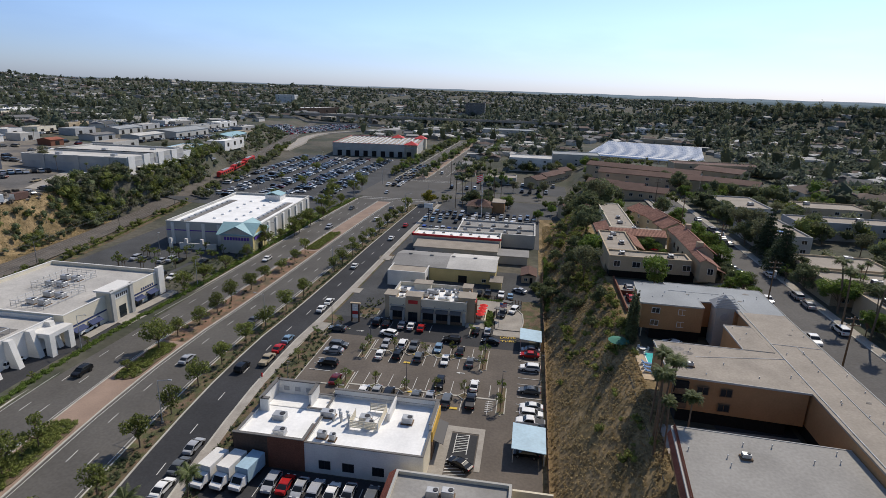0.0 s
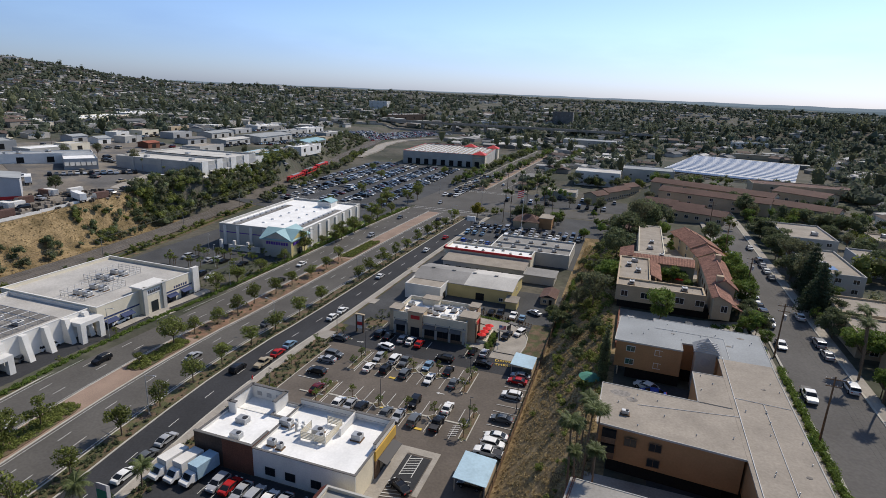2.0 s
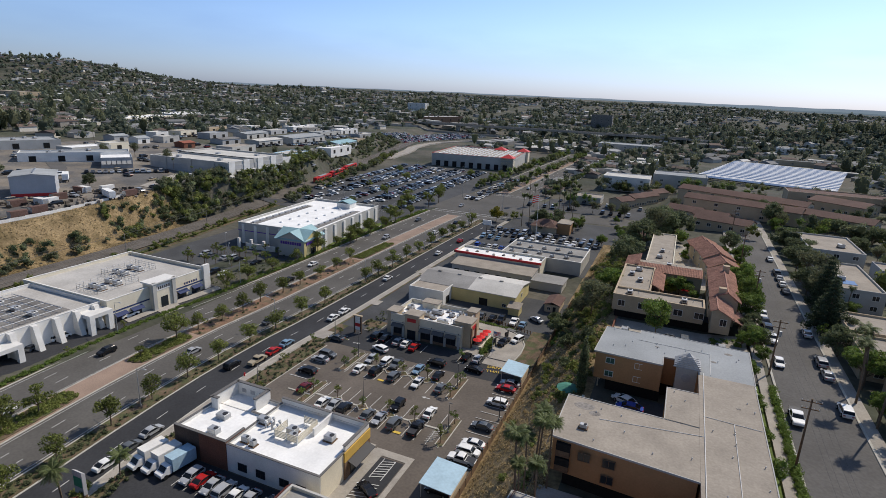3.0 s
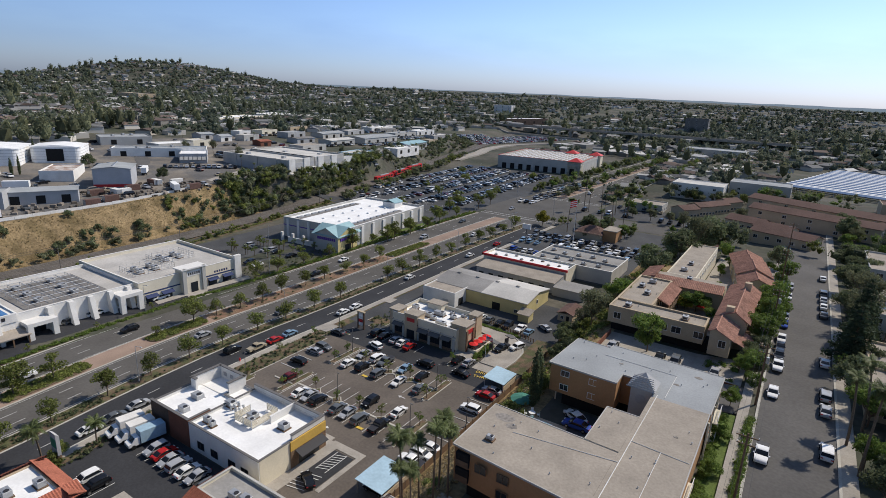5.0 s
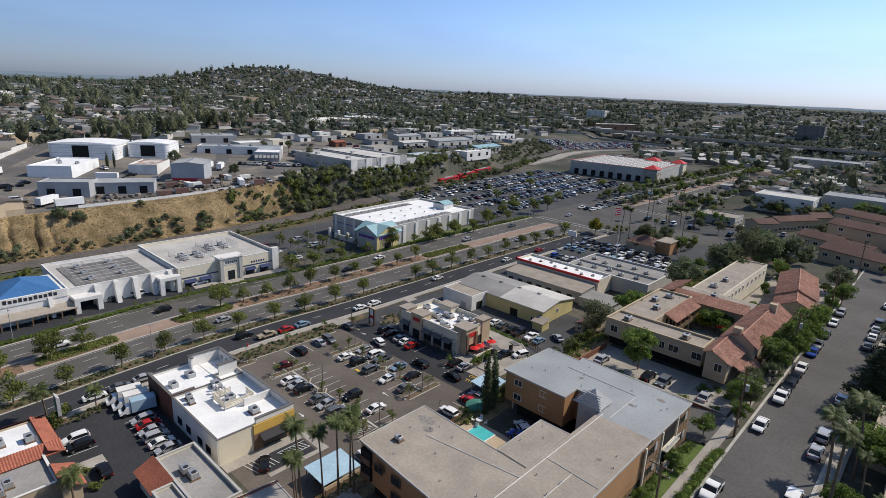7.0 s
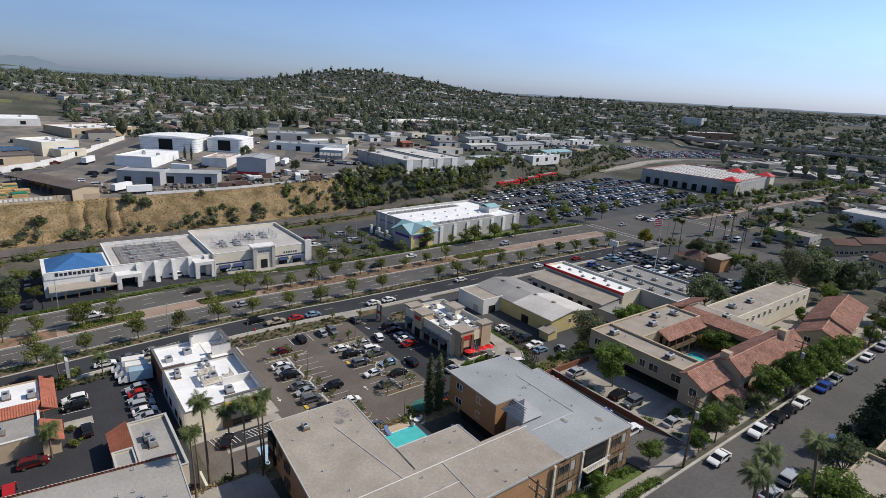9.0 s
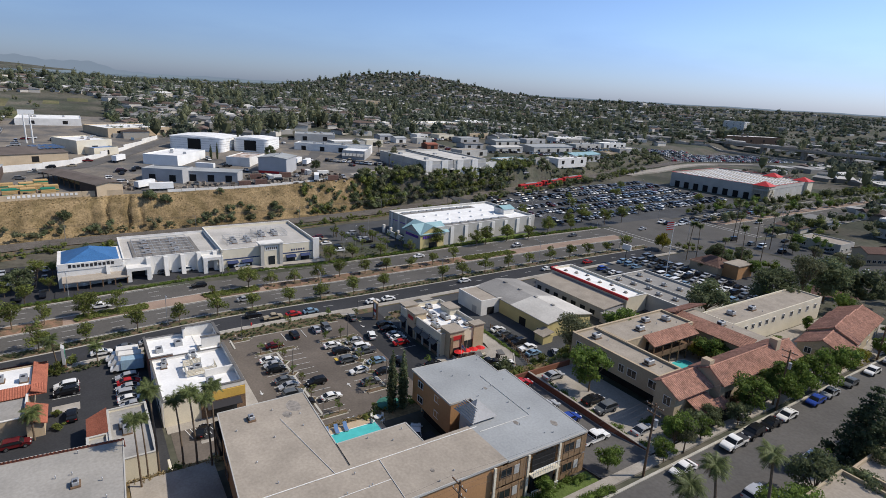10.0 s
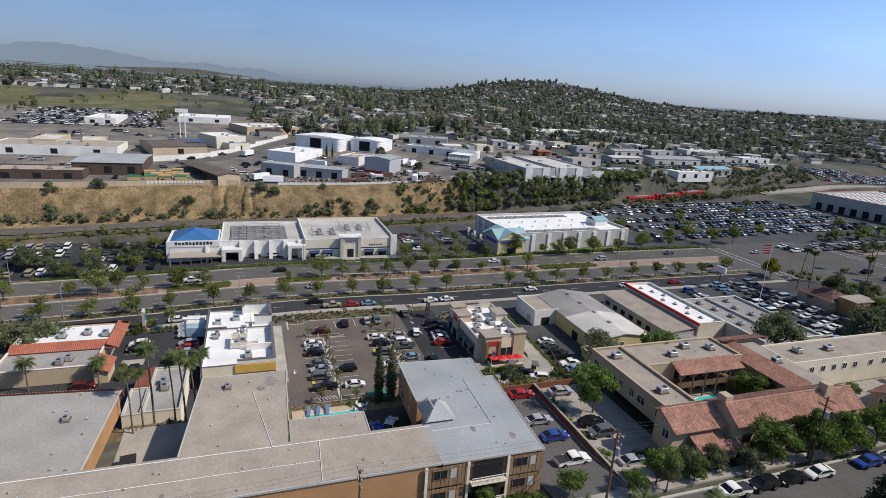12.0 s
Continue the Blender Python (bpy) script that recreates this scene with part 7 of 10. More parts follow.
# red tram on the line
for k in range(3):
    y = 322 + 25.4 * k
    x0, x1 = float(rail_x(y - 12)) + 2.4, float(rail_x(y + 12)) + 2.4
    t = thing("tram", "red tram car with a dark window band", "tram", (x0 + x1) / 2, y, land_at(float(rail_x(y)), y) + 0.55, math.degrees(math.atan2(x0 - x1, 24)), group="tram cars")
    bm = box(-1.32, 1.32, -12.3, 12.3, 0.5, 3.5)
    bmesh.ops.bevel(bm, geom=bm.edges[:], offset=0.25, segments=2, affect="EDGES")
    part("body", bm, "red_paint", t)
    for sx in (-1, 1):
        for j in range(6):
            part("window", box(sx * 1.33 - 0.02, sx * 1.33 + 0.02, -11.2 + j * 3.8, -8.2 + j * 3.8, 1.7, 2.7), "glass", t)
    part("roof_gear", box(-0.9, 0.9, -6, 6, 3.5, 3.85), "metal", t)
    for j in (-8, 8):
        part("bogie", box(-1.1, 1.1, j - 1.5, j + 1.5, 0, 0.6), "sign_black", t)

# signs, flag, shelters
t = thing("monument_sign", "tall shopping centre sign with plain panels on brown posts", "sign", -43.6, 134.2, 0.1)
part("post", box(-1.2, -0.8, -0.25, 0.25, 0, 5.2), "wall_dark", t)
part("post", box(0.8, 1.2, -0.25, 0.25, 0, 5.2), "wall_dark", t)
for k in range(4):
    part("panel", box(-0.8, 0.8, -0.18, 0.18, 1.2 + k * 1.0, 2.1 + k * 1.0), "red_paint" if k == 1 else "sign_white", t)
part("cap", box(-1.4, 1.4, -0.35, 0.35, 5.2, 5.5), "stucco_tan", t)
t = thing("pole_sign", "white box sign on a dark pole", "sign", -44.5, 246.0, land_at(-44.5, 246))
part("pole", tube(0, 0, 0, 7.0, 0.16, 0.14, 8), "sign_black", t)
part("box", box(-2.0, 2.0, -0.3, 0.3, 6.0, 8.2), "sign_white", t)
part("frame", box(-2.1, 2.1, -0.34, 0.34, 5.9, 6.0), "sign_black", t)
t = thing("monument_sign", "grey slab sign with a green panel at the car park edge", "sign", -48.0, 57.6, 0.1)
part("post", box(-0.9, 0.9, -0.35, 0.35, 0, 1.6), "stone", t)
part("slab", extruded([(-0.3, 1.6), (0.3, 1.6), (0.3, 5.4), (-0.3, 5.9)], "x", -1.1, 1.1), "stucco_grey", t)
part("panel", box(-0.95, 0.95, -0.36, 0.36, 3.0, 4.8), "sign_green", t)
t = thing("flagpole", "tall white flagpole with a striped flag", "flagpole", -19.5, 237, land_at(-19.5, 237) + 4)
part("pole", tube(0, 0, -4, 20.5, 0.14, 0.06, 8), "frame_white", t)
for k in range(7):
    bm = bmesh.new()
    cols = [(bm.verts.new((-s * 2.6, 0.25 * math.sin(s * 5), 20.2 - k * 0.4 - s * 0.9)), bm.verts.new((-s * 2.6, 0.25 * math.sin(s * 5), 19.8 - k * 0.4 - s * 0.9))) for s in np.linspace(0, 1, 6)]
    for a, b in zip(cols, cols[1:]):
        bm.faces.new((a[0], b[0], b[1], a[1]))
    part("stripe", bm, "cloth_red" if k % 2 == 0 else "sign_white", t)


def canopy_shelter(x0, x1, y0, y1, label):
    t = thing("shelter", label, "shelter", (x0 + x1) / 2, (y0 + y1) / 2, 0.05)
    w, d = (x1 - x0) / 2, (y1 - y0) / 2
    part("roof", extruded([(-w, 2.9), (w, 2.5), (w, 2.62), (-w, 3.02)], "y", -d, d), "blue_roof", t)
    for sx in (-1, 1):
        for sy in (-1, 1):
            part("post", box(sx * (w - 0.3) - 0.08, sx * (w - 0.3) + 0.08, sy * (d - 0.3) - 0.08, sy * (d - 0.3) + 0.08, 0, 2.6), "metal", t)
    part("wall", box(w - 0.25, w - 0.1, -d + 0.2, d - 0.2, 0, 1.9), "stucco_tan", t)
    return t


canopy_shelter(0.4, 6.3, 82.6, 90.4, "pale blue metal canopy over bins at the car park edge")
canopy_shelter(0.6, 6.0, 126.8, 133.6, "pale blue metal canopy beside the drive")
for k, y in enumerate((140.4, 142.6, 144.8, 146.9)):
    t = thing("parasol", "open red parasol over a restaurant table", "parasol", -10.5 + 0.15 * k, y + 1.0, 0.5, group="red parasols")
    part("pole", tube(0, 0, 0, 2.5, 0.03, 0.03, 6), "metal", t)
    bm = bmesh.new()
    rim = [bm.verts.new((1.25 * math.cos(a), 1.25 * math.sin(a), 2.05 + 0.05 * (j % 2))) for j, a in enumerate(np.linspace(0, 2 * math.pi, 16, endpoint=False))]
    top = bm.verts.new((0, 0, 2.65))
    for a, b in zip(rim, rim[1:] + rim[:1]):
        bm.faces.new((a, b, top))
    part("canopy", bm, "cloth_red", t)
    part("table", tube(0, 0, 0.68, 0.74, 0.45, sides=10), "wood", t)

# fences and walls on the terrace
fence = thing("fence", "dark screen fence along the foot of the slope", "fence", 6.7, 74, 0.0)
for k in range(38):
    y0 = k * 2.9
    g = land_at(6.7, 74 + y0)
    part("panel", box(-0.04, 0.04, y0, y0 + 2.8, g, g + 1.7), "wood", fence)
    part("post", box(-0.07, 0.07, y0 + 2.8, y0 + 2.9, g, g + 1.9), "sign_black", fence)
brick_wall = thing("garden_wall", "low red-brown brick wall between the drives", "wall", 24, 133, 14.4)
part("wall", box(0, 27.5, -0.15, 0.15, 0, 1.3), "brick", brick_wall)
part("coping", box(-0.1, 27.6, -0.2, 0.2, 1.3, 1.4), "concrete", brick_wall)
part("wall", box(-0.3, 0, -12, 11, 0, 1.3), "brick", brick_wall)
strip("retaining_wall", "pale retaining wall behind the restaurant", "wall", 1.0, 7.2, 72.6, 73.0, 2.6, "stucco_cream")

# pools and terraces
t = thing("swimming_pool", "turquoise swimming pool with a pale deck", "pool", 25.6, 96.6, 14.62)
part("deck", box(-3.6, 4.2, -6.4, 5.0, -0.6, 0.0), "stucco_tan", t)
part("rim", box(-1.9, 1.9, -4.6, 4.2, 0.0, 0.08), "frame_white", t)
part("water", box(-1.7, 1.7, -4.4, 4.0, 0.08, 0.1), "pool", t)
for k in range(3):
    u = thing("sun_lounger", "blue sun lounger beside the pool", "lounger", 23.4, 92.8 + k * 1.5, 14.66, 80, group="sun loungers")
    part("frame", box(-0.32, 0.32, -0.9, 0.9, 0.2, 0.28), "frame_white", u)
    part("cushion", box(-0.3, 0.3, -0.9, 0.4, 0.28, 0.36), "cloth_blue", u)
    part("backrest", extruded([(0.4, 0.28), (0.95, 0.7), (0.95, 0.78), (0.4, 0.36)], "x", -0.3, 0.3), "cloth_blue", u)
    for sx in (-0.28, 0.28):
        for sy in (-0.8, 0.8):
            part("leg", box(sx - 0.03, sx + 0.03, sy - 0.03, sy + 0.03, 0, 0.2), "frame_white", u)
t = thing("swimming_pool", "turquoise courtyard pool with a curved rim", "pool", 35.2, 164.5, 14.6)
part("deck", box(-4.4, 8.5, -12.4, 9.3, -0.3, 0.0), "concrete", t)
bm = bmesh.new()
ring = [(2.3 * math.cos(a) + 0.5 * math.cos(2 * a), 3.6 * math.sin(a)) for a in np.linspace(0, 2 * math.pi, 24, endpoint=False)]
part("rim", prism([(x * 1.12, y * 1.1) for x, y in ring], 0, 0.08), "frame_white", t)
part("water", prism(ring, 0.08, 0.1), "pool", t)
t = thing("parasol", "pale red parasol in the courtyard", "parasol", 39.0, 171.2, 14.6)
part("pole", tube(0, 0, 0, 2.4, 0.03, 0.03, 6), "metal", t)
bm = bmesh.new()
rim = [bm.verts.new((1.4 * math.cos(a), 1.4 * math.sin(a), 2.0)) for a in np.linspace(0, 2 * math.pi, 12, endpoint=False)]
top = bm.verts.new((0, 0, 2.55))
for a, b in zip(rim, rim[1:] + rim[:1]):
    bm.faces.new((a, b, top))
part("canopy", bm, "cloth_red", t)

# ---------------------------------------------------------------- planting
for k in range(-8, 26):
    y = 62.7 + 10.5 * (k - 0) + rnd.uniform(-0.6, 0.6)
    if -40 < y < 272 and k != 9:
        plant("street", -66.2, y + (3 if k == 10 else 0), 1.25)
for y in (-20, -8, 6, 18, 34, 46, 53, 62, 70, 115, 122.5, 131, 139, 148.5, 157, 167, 176, 186):
    plant("street", -83.4 + rnd.uniform(-0.9, 0.9), y, 1.2)
for x, y in ((-84.0, 107.6), (-83.0, 41), (-83.6, 63)):
    plant("street_big", x, y, 1.2)
plant("street", -83.8, 96.2, 0.75)
for y in (72, 89, 105):
    plant("lot", -100.6, y, 0.9)
for y in (-12, 10, 30, 48, 142, 151, 163, 176, 189, 201, 214, 226, 238, 250, 264):
    plant("street_big" if rnd.random() < 0.45 else "street", -100.6 + rnd.uniform(-0.6, 0.3), y, 1.1)
for x, y in ((-35.9, 98.5), (-35.9, 103), (-35.9, 115.5), (-35.9, 120), (-7.3, 115), (-7.3, 121), (-2.3, 98), (-2.3, 105.5), (-22.7, 102.3), (-29, 102.3), (-16, 102.3), (-10, 102.3), (-29, 119.2), (-21.5, 119.2), (-15, 119.2), (-11.6, 133), (-46, 97), (-45.8, 129), (-49.5, 110), (-49.6, 122)):
    plant("lot", x, y, 1.0, 0.2)
for k in range(26):
    plant("lot", rnd.uniform(-136, -106), rnd.choice((146, 158, 170, 178)) + rnd.uniform(-1, 1), 1.25)
for x, y, s in ((-108, 272, 1.3), (-110, 284, 1.4), (-106, 256, 1), (-128, 300, 1), (-112, 330, 1), (-140, 352, 1), (-116, 390, 1), (-104, 290, 1.2), (-104, 302, 1.2), (-104, 362, 1), (-104, 380, 1.1), (-104, 400, 1), (-127, 262, 1), (-150, 320, 0.9), (-160, 380, 0.9), (-98, 236, 1), (-98.5, 224, 1.2), (-97.5, 207, 1.3), (-97.8, 212, 1.1)):
    plant("street_big", x, y, s)
for x, y, high in ((20.6, 77.2, 11.8), (20.2, 73.0, 10.8), (22.6, 76.3, 11.0), (20.6, 68.6, 9.0), (22.8, 67.6, 10.2), (19.7, 70.0, 13.2), (21.4, 74.6, 11.8)):
    ob = plant("palm_high", x, y)
    ob.scale = (high / 13, high / 13, high / 15)
for x, y in ((-19.9, 53.0), (-50.6, 56.0), (-47.6, 64.0), (-20.4, 40.0)):
    plant("palm_low", x, y, 1.0)
for x, y in ((-35.9, 274.2), (-32.5, 275.5), (-19.3, 271.0), (-16.8, 280.5), (-42, 322), (-38, 332), (-33, 322), (-28, 325), (-24, 334), (-46, 326), (-20, 320), (-14, 290)):
    plant("palm_high", x, y, 1.0)
for x, y in ((79, 138), (81, 141), (72, 118), (74.5, 112), (72, 92), (76, 170)):
    plant("palm", x, y, 0.85)
for x, y, s in ((-47.0, 56.2, 1.1), (-49.4, 58.8, 1.1), (-45.5, 56.2, 0.8), (-27.0, 56.4, 0.7), (-21.5, 56.6, 0.7)):
    plant("bush_green", x, y, s)
plant("cypress", 22.3, 104.4, 1.0, 14.0)
plant("cypress", 22.0, 106.6, 1.05, 14.0)
plant("round", 33.2, 139.6, 1.25)
plant("yellow", 35.0, 171.0, 0.8, 14.6)
plant("round", 37.6, 171.6, 0.95, 14.6)
plant("round", 41.4, 168.4, 0.5, 14.6)
plant("bush_green", 41.8, 160.4, 0.9, 14.6)
plant("bush_green", 33.0, 157.4, 0.8, 14.6)
plant("yellow", -50.2, 277.6, 1.35)
for x, y, k, s in ((51.2, 124.0, "round", 0.55), (51.0, 112.0, "round", 0.6), (51.2, 101.0, "round", 0.6), (51.0, 90.0, "round", 0.62), (51.2, 80.0, "round", 0.55), (53.0, 136.5, "round", 0.75), (51.0, 139.4, "round", 0.6), (54.2, 132.5, "round", 0.5), (54.2, 152.0, "dark", 0.5), (53.6, 157.0, "round", 1.1), (53.8, 164.0, "round", 1.2), (54.2, 171.0, "round", 1.25), (54.0, 178.5, "round", 1.15), (54.4, 187.0, "round", 1.05), (51.8, 147.6, "dark", 0.45), (52.6, 142.6, "dark", 0.5), (54.0, 197.0, "yellow", 0.7), (54.6, 206.0, "round", 0.8), (54.4, 216.0, "round", 0.8), (53.0, 228.0, "dark", 0.8), (51.0, 222.0, "round", 0.7), (38.5, 210.0, "round", 0.6), (39.5, 222.0, "round", 0.6), (40.5, 192.0, "round", 0.5)):
    plant(k, x, y, s)
for k in range(44):
    y = 66 + k * 5.2 + rnd.uniform(-2, 2)
    plant(rnd.choice(("dark", "round", "round", "dark", "gum")), 71.5 + abs(rnd.gauss(0, 5)), y, rnd.uniform(0.45, 0.8))
# slope above the car park: shrubs below, tall gums further on
for x, y, k, s in ((21.0, 195, "dark", 1.35), (20.0, 163, "round", 1.25), (17.0, 151.5, "gum", 0.85), (13.5, 158, "gum", 0.7), (24.0, 222, "dark", 1.5), (30.0, 238, "dark", 1.5), (27.0, 231, "gum", 1.0), (7.5, 160, "bush", 1.4), (6.0, 165.5, "bush_green", 1.4), (8.4, 167, "bush", 1.5), (5.4, 258, "round", 1.0), (9.5, 214, "bush", 1.2), (4.5, 168, "bush", 1.3), (9.5, 181, "bush_green", 1.8), (11, 190, "bush", 1.2), (12.5, 200, "bush_green", 2.0), (14, 208, "bush_green", 1.4), (14, 222, "bush", 1.3), (18, 246, "dark", 0.9), (17, 184, "bush", 1.5), (15.5, 172, "bush", 1.6), (13, 160, "bush", 1.5), (16, 152, "bush_green", 1.8), (11, 150, "bush", 1.2), (17, 143, "bush_green", 1.5), (14, 137, "bush", 1.2), (19, 131, "bush", 1.1), (12, 127, "bush_green", 1.3), (16.5, 121, "bush", 1.0), (19, 116, "bush_green", 1.2), (18.5, 104, "bush_green", 1.1), (21.5, 111, "bush_green", 1.2), (21, 126, "bush_green", 1.2), (9.5, 158, "bush", 1.2)):
    plant(k, x, y, s)
for k in range(20):
    plant(rnd.choice(("dark", "gum", "round")), rnd.uniform(-30, 34), rnd.uniform(250, 330), rnd.uniform(0.5, 0.9))
# the brown slope and the tram line
for x, y, s in ((-174.5, 144, 1.7), (-173, 22, 1.6), (-172, 58, 1.5), (-178, 90, 1.9), (-177, 96, 1.5), (-181, 120, 1.0), (-172, 112, 1.0), (-176, 128, 0.9), (-182, 190, 1.3), (-179, 30, 0.9), (-174, 170, 1.2), (-168, 5, 1.6)):
    plant("bush", x, y, s)
THICKET = {"leaf_dark": [], "leaf_grey": [], "leaf": []}


def thicket(n, y0, y1, d0, d1, mix, s0, s1):
    for k in range(n):
        y = rnd.uniform(y0, y1)
        s = rnd.uniform(s0, s1)
        THICKET[rnd.choice(mix)].append((float(rail_x(y)) + rnd.uniform(d0, d1), y, 7.5 * s, 3.6 * s))


thicket(90, -60, 210, -13, -7, ("leaf_dark", "leaf_grey"), 0.35, 0.8)
thicket(110, -70, 250, 7.0, 11.0, ("leaf", "leaf", "leaf_dark"), 0.25, 0.5)
thicket(110, 196, 237, -22, -6, ("leaf_dark", "leaf_grey", "leaf"), 0.5, 1.1)
thicket(120, 234, 310, -9.5, -5.4, ("leaf_dark", "leaf_grey", "leaf"), 0.35, 0.8)
thicket(70, 240, 300, -7.5, -4.4, ("leaf_dark", "leaf_grey", "leaf"), 0.7, 1.15)
thicket(60, 286, 330, -15, -7, ("leaf_dark", "leaf_grey", "leaf"), 0.7, 1.1)
thicket(40, 160, 200, -20, -8, ("leaf_dark", "leaf"), 0.4, 0.7)
thicket(170, 290, 560, -34, -6, ("leaf_dark", "leaf_grey"), 0.5, 1.0)
thicket(90, 255, 480, 6, 16, ("leaf_dark", "leaf_grey", "leaf"), 0.45, 0.85)
for k in range(60):
    THICKET[rnd.choice(("leaf_dark", "leaf"))].append((rnd.uniform(-137, -103), rnd.uniform(-75, -22), 7.0, 3.2))
for k in range(22):
    plant(rnd.choice(("street_big", "dark")), rnd.choice((-121, -109, -100.4)) + rnd.uniform(-1, 1), rnd.uniform(-30, 56), rnd.uniform(0.7, 1.0))
for k in range(26):
    THICKET[rnd.choice(("leaf_dark", "leaf_grey"))].append((rnd.uniform(-46, -38), rnd.uniform(5, 42), 8.0, 3.4))

# street trees of the residential street and its far side
for x, y, k, s in ((53.6, 142.6, "round", 0.6), (54.3, 137.2, "gum", 0.5), (46.4, 113.4, "round", 0.5), (49.0, 181.6, "round", 0.7), (70.6, 187.6, "dark", 1.0), (72.5, 212, "dark", 1.05), (69.5, 143.5, "dark", 0.75), (72.0, 136.0, "round", 0.9), (70.0, 116.6, "round", 0.8), (56.0, 214.0, "round", 0.9)):
    plant(k, x, y, s)
for x, y in ((68.0, 121.7), (70.4, 128.6), (69.2, 113.5)):
    plant("palm", x, y, 1.25)
plant("pine", 69.6, 157.0, 1.0)
plant("pine", 71.5, 164.5, 0.8)
plant("pine", 72.0, 174.5, 0.9)
plant("round", 71.2, 130.6, 1.3)
plant("lot", 67.9, 150.0, 1.4)
for k in range(30):
    y = 150 + k * 5.6 + rnd.uniform(-2, 2)
    plant(rnd.choice(("dark", "dark", "round", "gum")), rnd.uniform(72, 74) if k % 2 else rnd.uniform(96, 104), y, rnd.uniform(0.6, 0.95))

# painted words on the drive
for word, x, y in (("DRIVE", -4.4, 132.0), ("THRU", -4.0, 129.9)):
    lettering = bpy.data.curves.new("lettering", "FONT")
    lettering.body, lettering.size, lettering.extrude = word, 1.55, 0.004
    ob = new("ground_lettering", lettering)
    ob.matrix_basis = pose(x, y, 0.25, 0, 0, 10)
    lettering.materials.append(M["paint_yellow"])
    tagged(ob, "yellow painted words on the dark asphalt", "lettering", kind="structure")

# concrete drive-through lane round the burger restaurant, with a clipped hedge
bm = bmesh.new()
inner = [(-38, 152.6), (-14, 152.6), (-10.4, 151.4), (-8.2, 148.4), (-6.8, 143.6), (-6.2, 140.4), (-6.0, 137.0)]
outer = [(-38, 157.2), (-13, 157.4), (-6.0, 155.8), (-1.4, 152.4), (0.8, 148.0), (1.2, 142.6), (0.6, 137.0)]
for (a, b), (c, d) in zip(zip(inner, inner[1:]), zip(outer, outer[1:])):
    bm.faces.new([bm.verts.new((p[0], p[1], land_at(*p) + 0.3)) for p in (a, b, d, c)])
tagged(part("drive_lane", bm, "concrete"), "curved pale concrete drive-through lane", "driveway", kind="structure")
bm = bmesh.new()
for a, b in zip(outer[2:], outer[3:]):
    lo, hi = land_at(*a) + 0.25, land_at(*b) + 0.25
    ring = [[bm.verts.new((p[0] + o, p[1] + o * 0.4, q + u)) for o, u in ((0, 0), (0, 0.2), (0.28, 0.2), (0.28, -0.3))] for p, q in ((a, lo), (b, hi))]
    for k in range(3):
        bm.faces.new((ring[0][k], ring[0][k + 1], ring[1][k + 1], ring[1][k]))
tagged(part("kerb", bm, "kerb"), "pale kerb round the drive-through lane", "kerb", kind="structure")
for x, y in ((-6.2, 144.2), (-4.4, 149.6)):
    t = thing("order_canopy", "small dark canopy on a post over the drive-through lane", "canopy", x, y, land_at(x, y) + 0.3, -20, group="order canopies")
    part("post", box(-0.12, 0.12, -0.12, 0.12, 0, 2.9), "coping", t)
    part("roof", box(-0.4, 2.2, -0.8, 0.8, 2.9, 3.1), "coping", t)
    part("menu_board", box(-0.7, -0.5, -0.6, 0.6, 0.6, 1.9), "sign_black", t)
low_fence = thing("fence", "low dark paling fence between the lane and the yard", "fence", 0, 0, 0)
for k in range(26):
    x, y = -22.0 + k * 0.9, 160.6 - 0.14 * k - 0.0024 * k * k
    part("post", box(x - 0.09, x + 0.09, y - 0.09, y + 0.09, land_at(x, y), land_at(x, y) + 1.3), "wood", low_fence)
for z in (0.5, 1.0):
    for k in range(5):
        ends = [(-22.0 + j * 0.9, 160.6 - 0.14 * j - 0.0024 * j * j) for j in (5 * k, 5 * k + 5)]
        part("rail", rod(*[(x, y, land_at(x, y) + z) for x, y in ends], 0.05), "wood", low_fence)
patio = thing("patio_wall", "low tan wall round the parasol terrace", "wall", 0, 0, 0.3)
part("wall", box(-9.3, -9.0, 140.4, 149.0, 0, 0.95), "stucco_cream", patio)
part("wall", box(-11.9, -9.3, 140.4, 140.7, 0, 0.95), "stucco_cream", patio)
t = thing("flagpole", "short white flagpole with a striped flag on the terrace", "flagpole", -5.2, 138.3, 0.3)
part("pole", tube(0, 0, 0, 7.5, 0.07, 0.04, 8), "frame_white", t)
for k in range(7):
    part("stripe", box(0.05, 1.9, -0.01, 0.01, 6.1 + k * 0.16, 6.26 + k * 0.16), "cloth_red" if k % 2 == 0 else "sign_white", t)
part("canton", box(0.05, 0.8, -0.03, 0.03, 6.65, 7.22), "cloth_blue", t)

# diamond planters between the stalls, walks and yellow bay heads
for x, y in ((-29, 102.3), (-22.7, 102.3), (-16, 102.3), (-10, 102.3), (-29, 119.2), (-21.5, 119.2), (-15, 119.2), (-25.2, 119.2), (-18.2, 119.2), (-32.5, 119.2)):
    t = thing("tree_planter", "small diamond-shaped kerbed planter between stalls", "planter", x, y, 0.05, group="diamond planters")
    part("kerb", prism([(-1.5, 0), (0, -1.5), (1.5, 0), (0, 1.5)], 0, 0.2), "kerb", t)
    part("soil", prism([(-1.2, 0), (0, -1.2), (1.2, 0), (0, 1.2)], 0.2, 0.23), "mulch", t)
for x0, x1, y0, y1 in ((-34.8, -3.4, 102.05, 102.55), (-34.8, -8.4, 118.95, 119.45)):
    strip("kerb", "pale concrete kerb between facing stalls", "kerb", x0, x1, y0, y1, 0.14, "kerb")
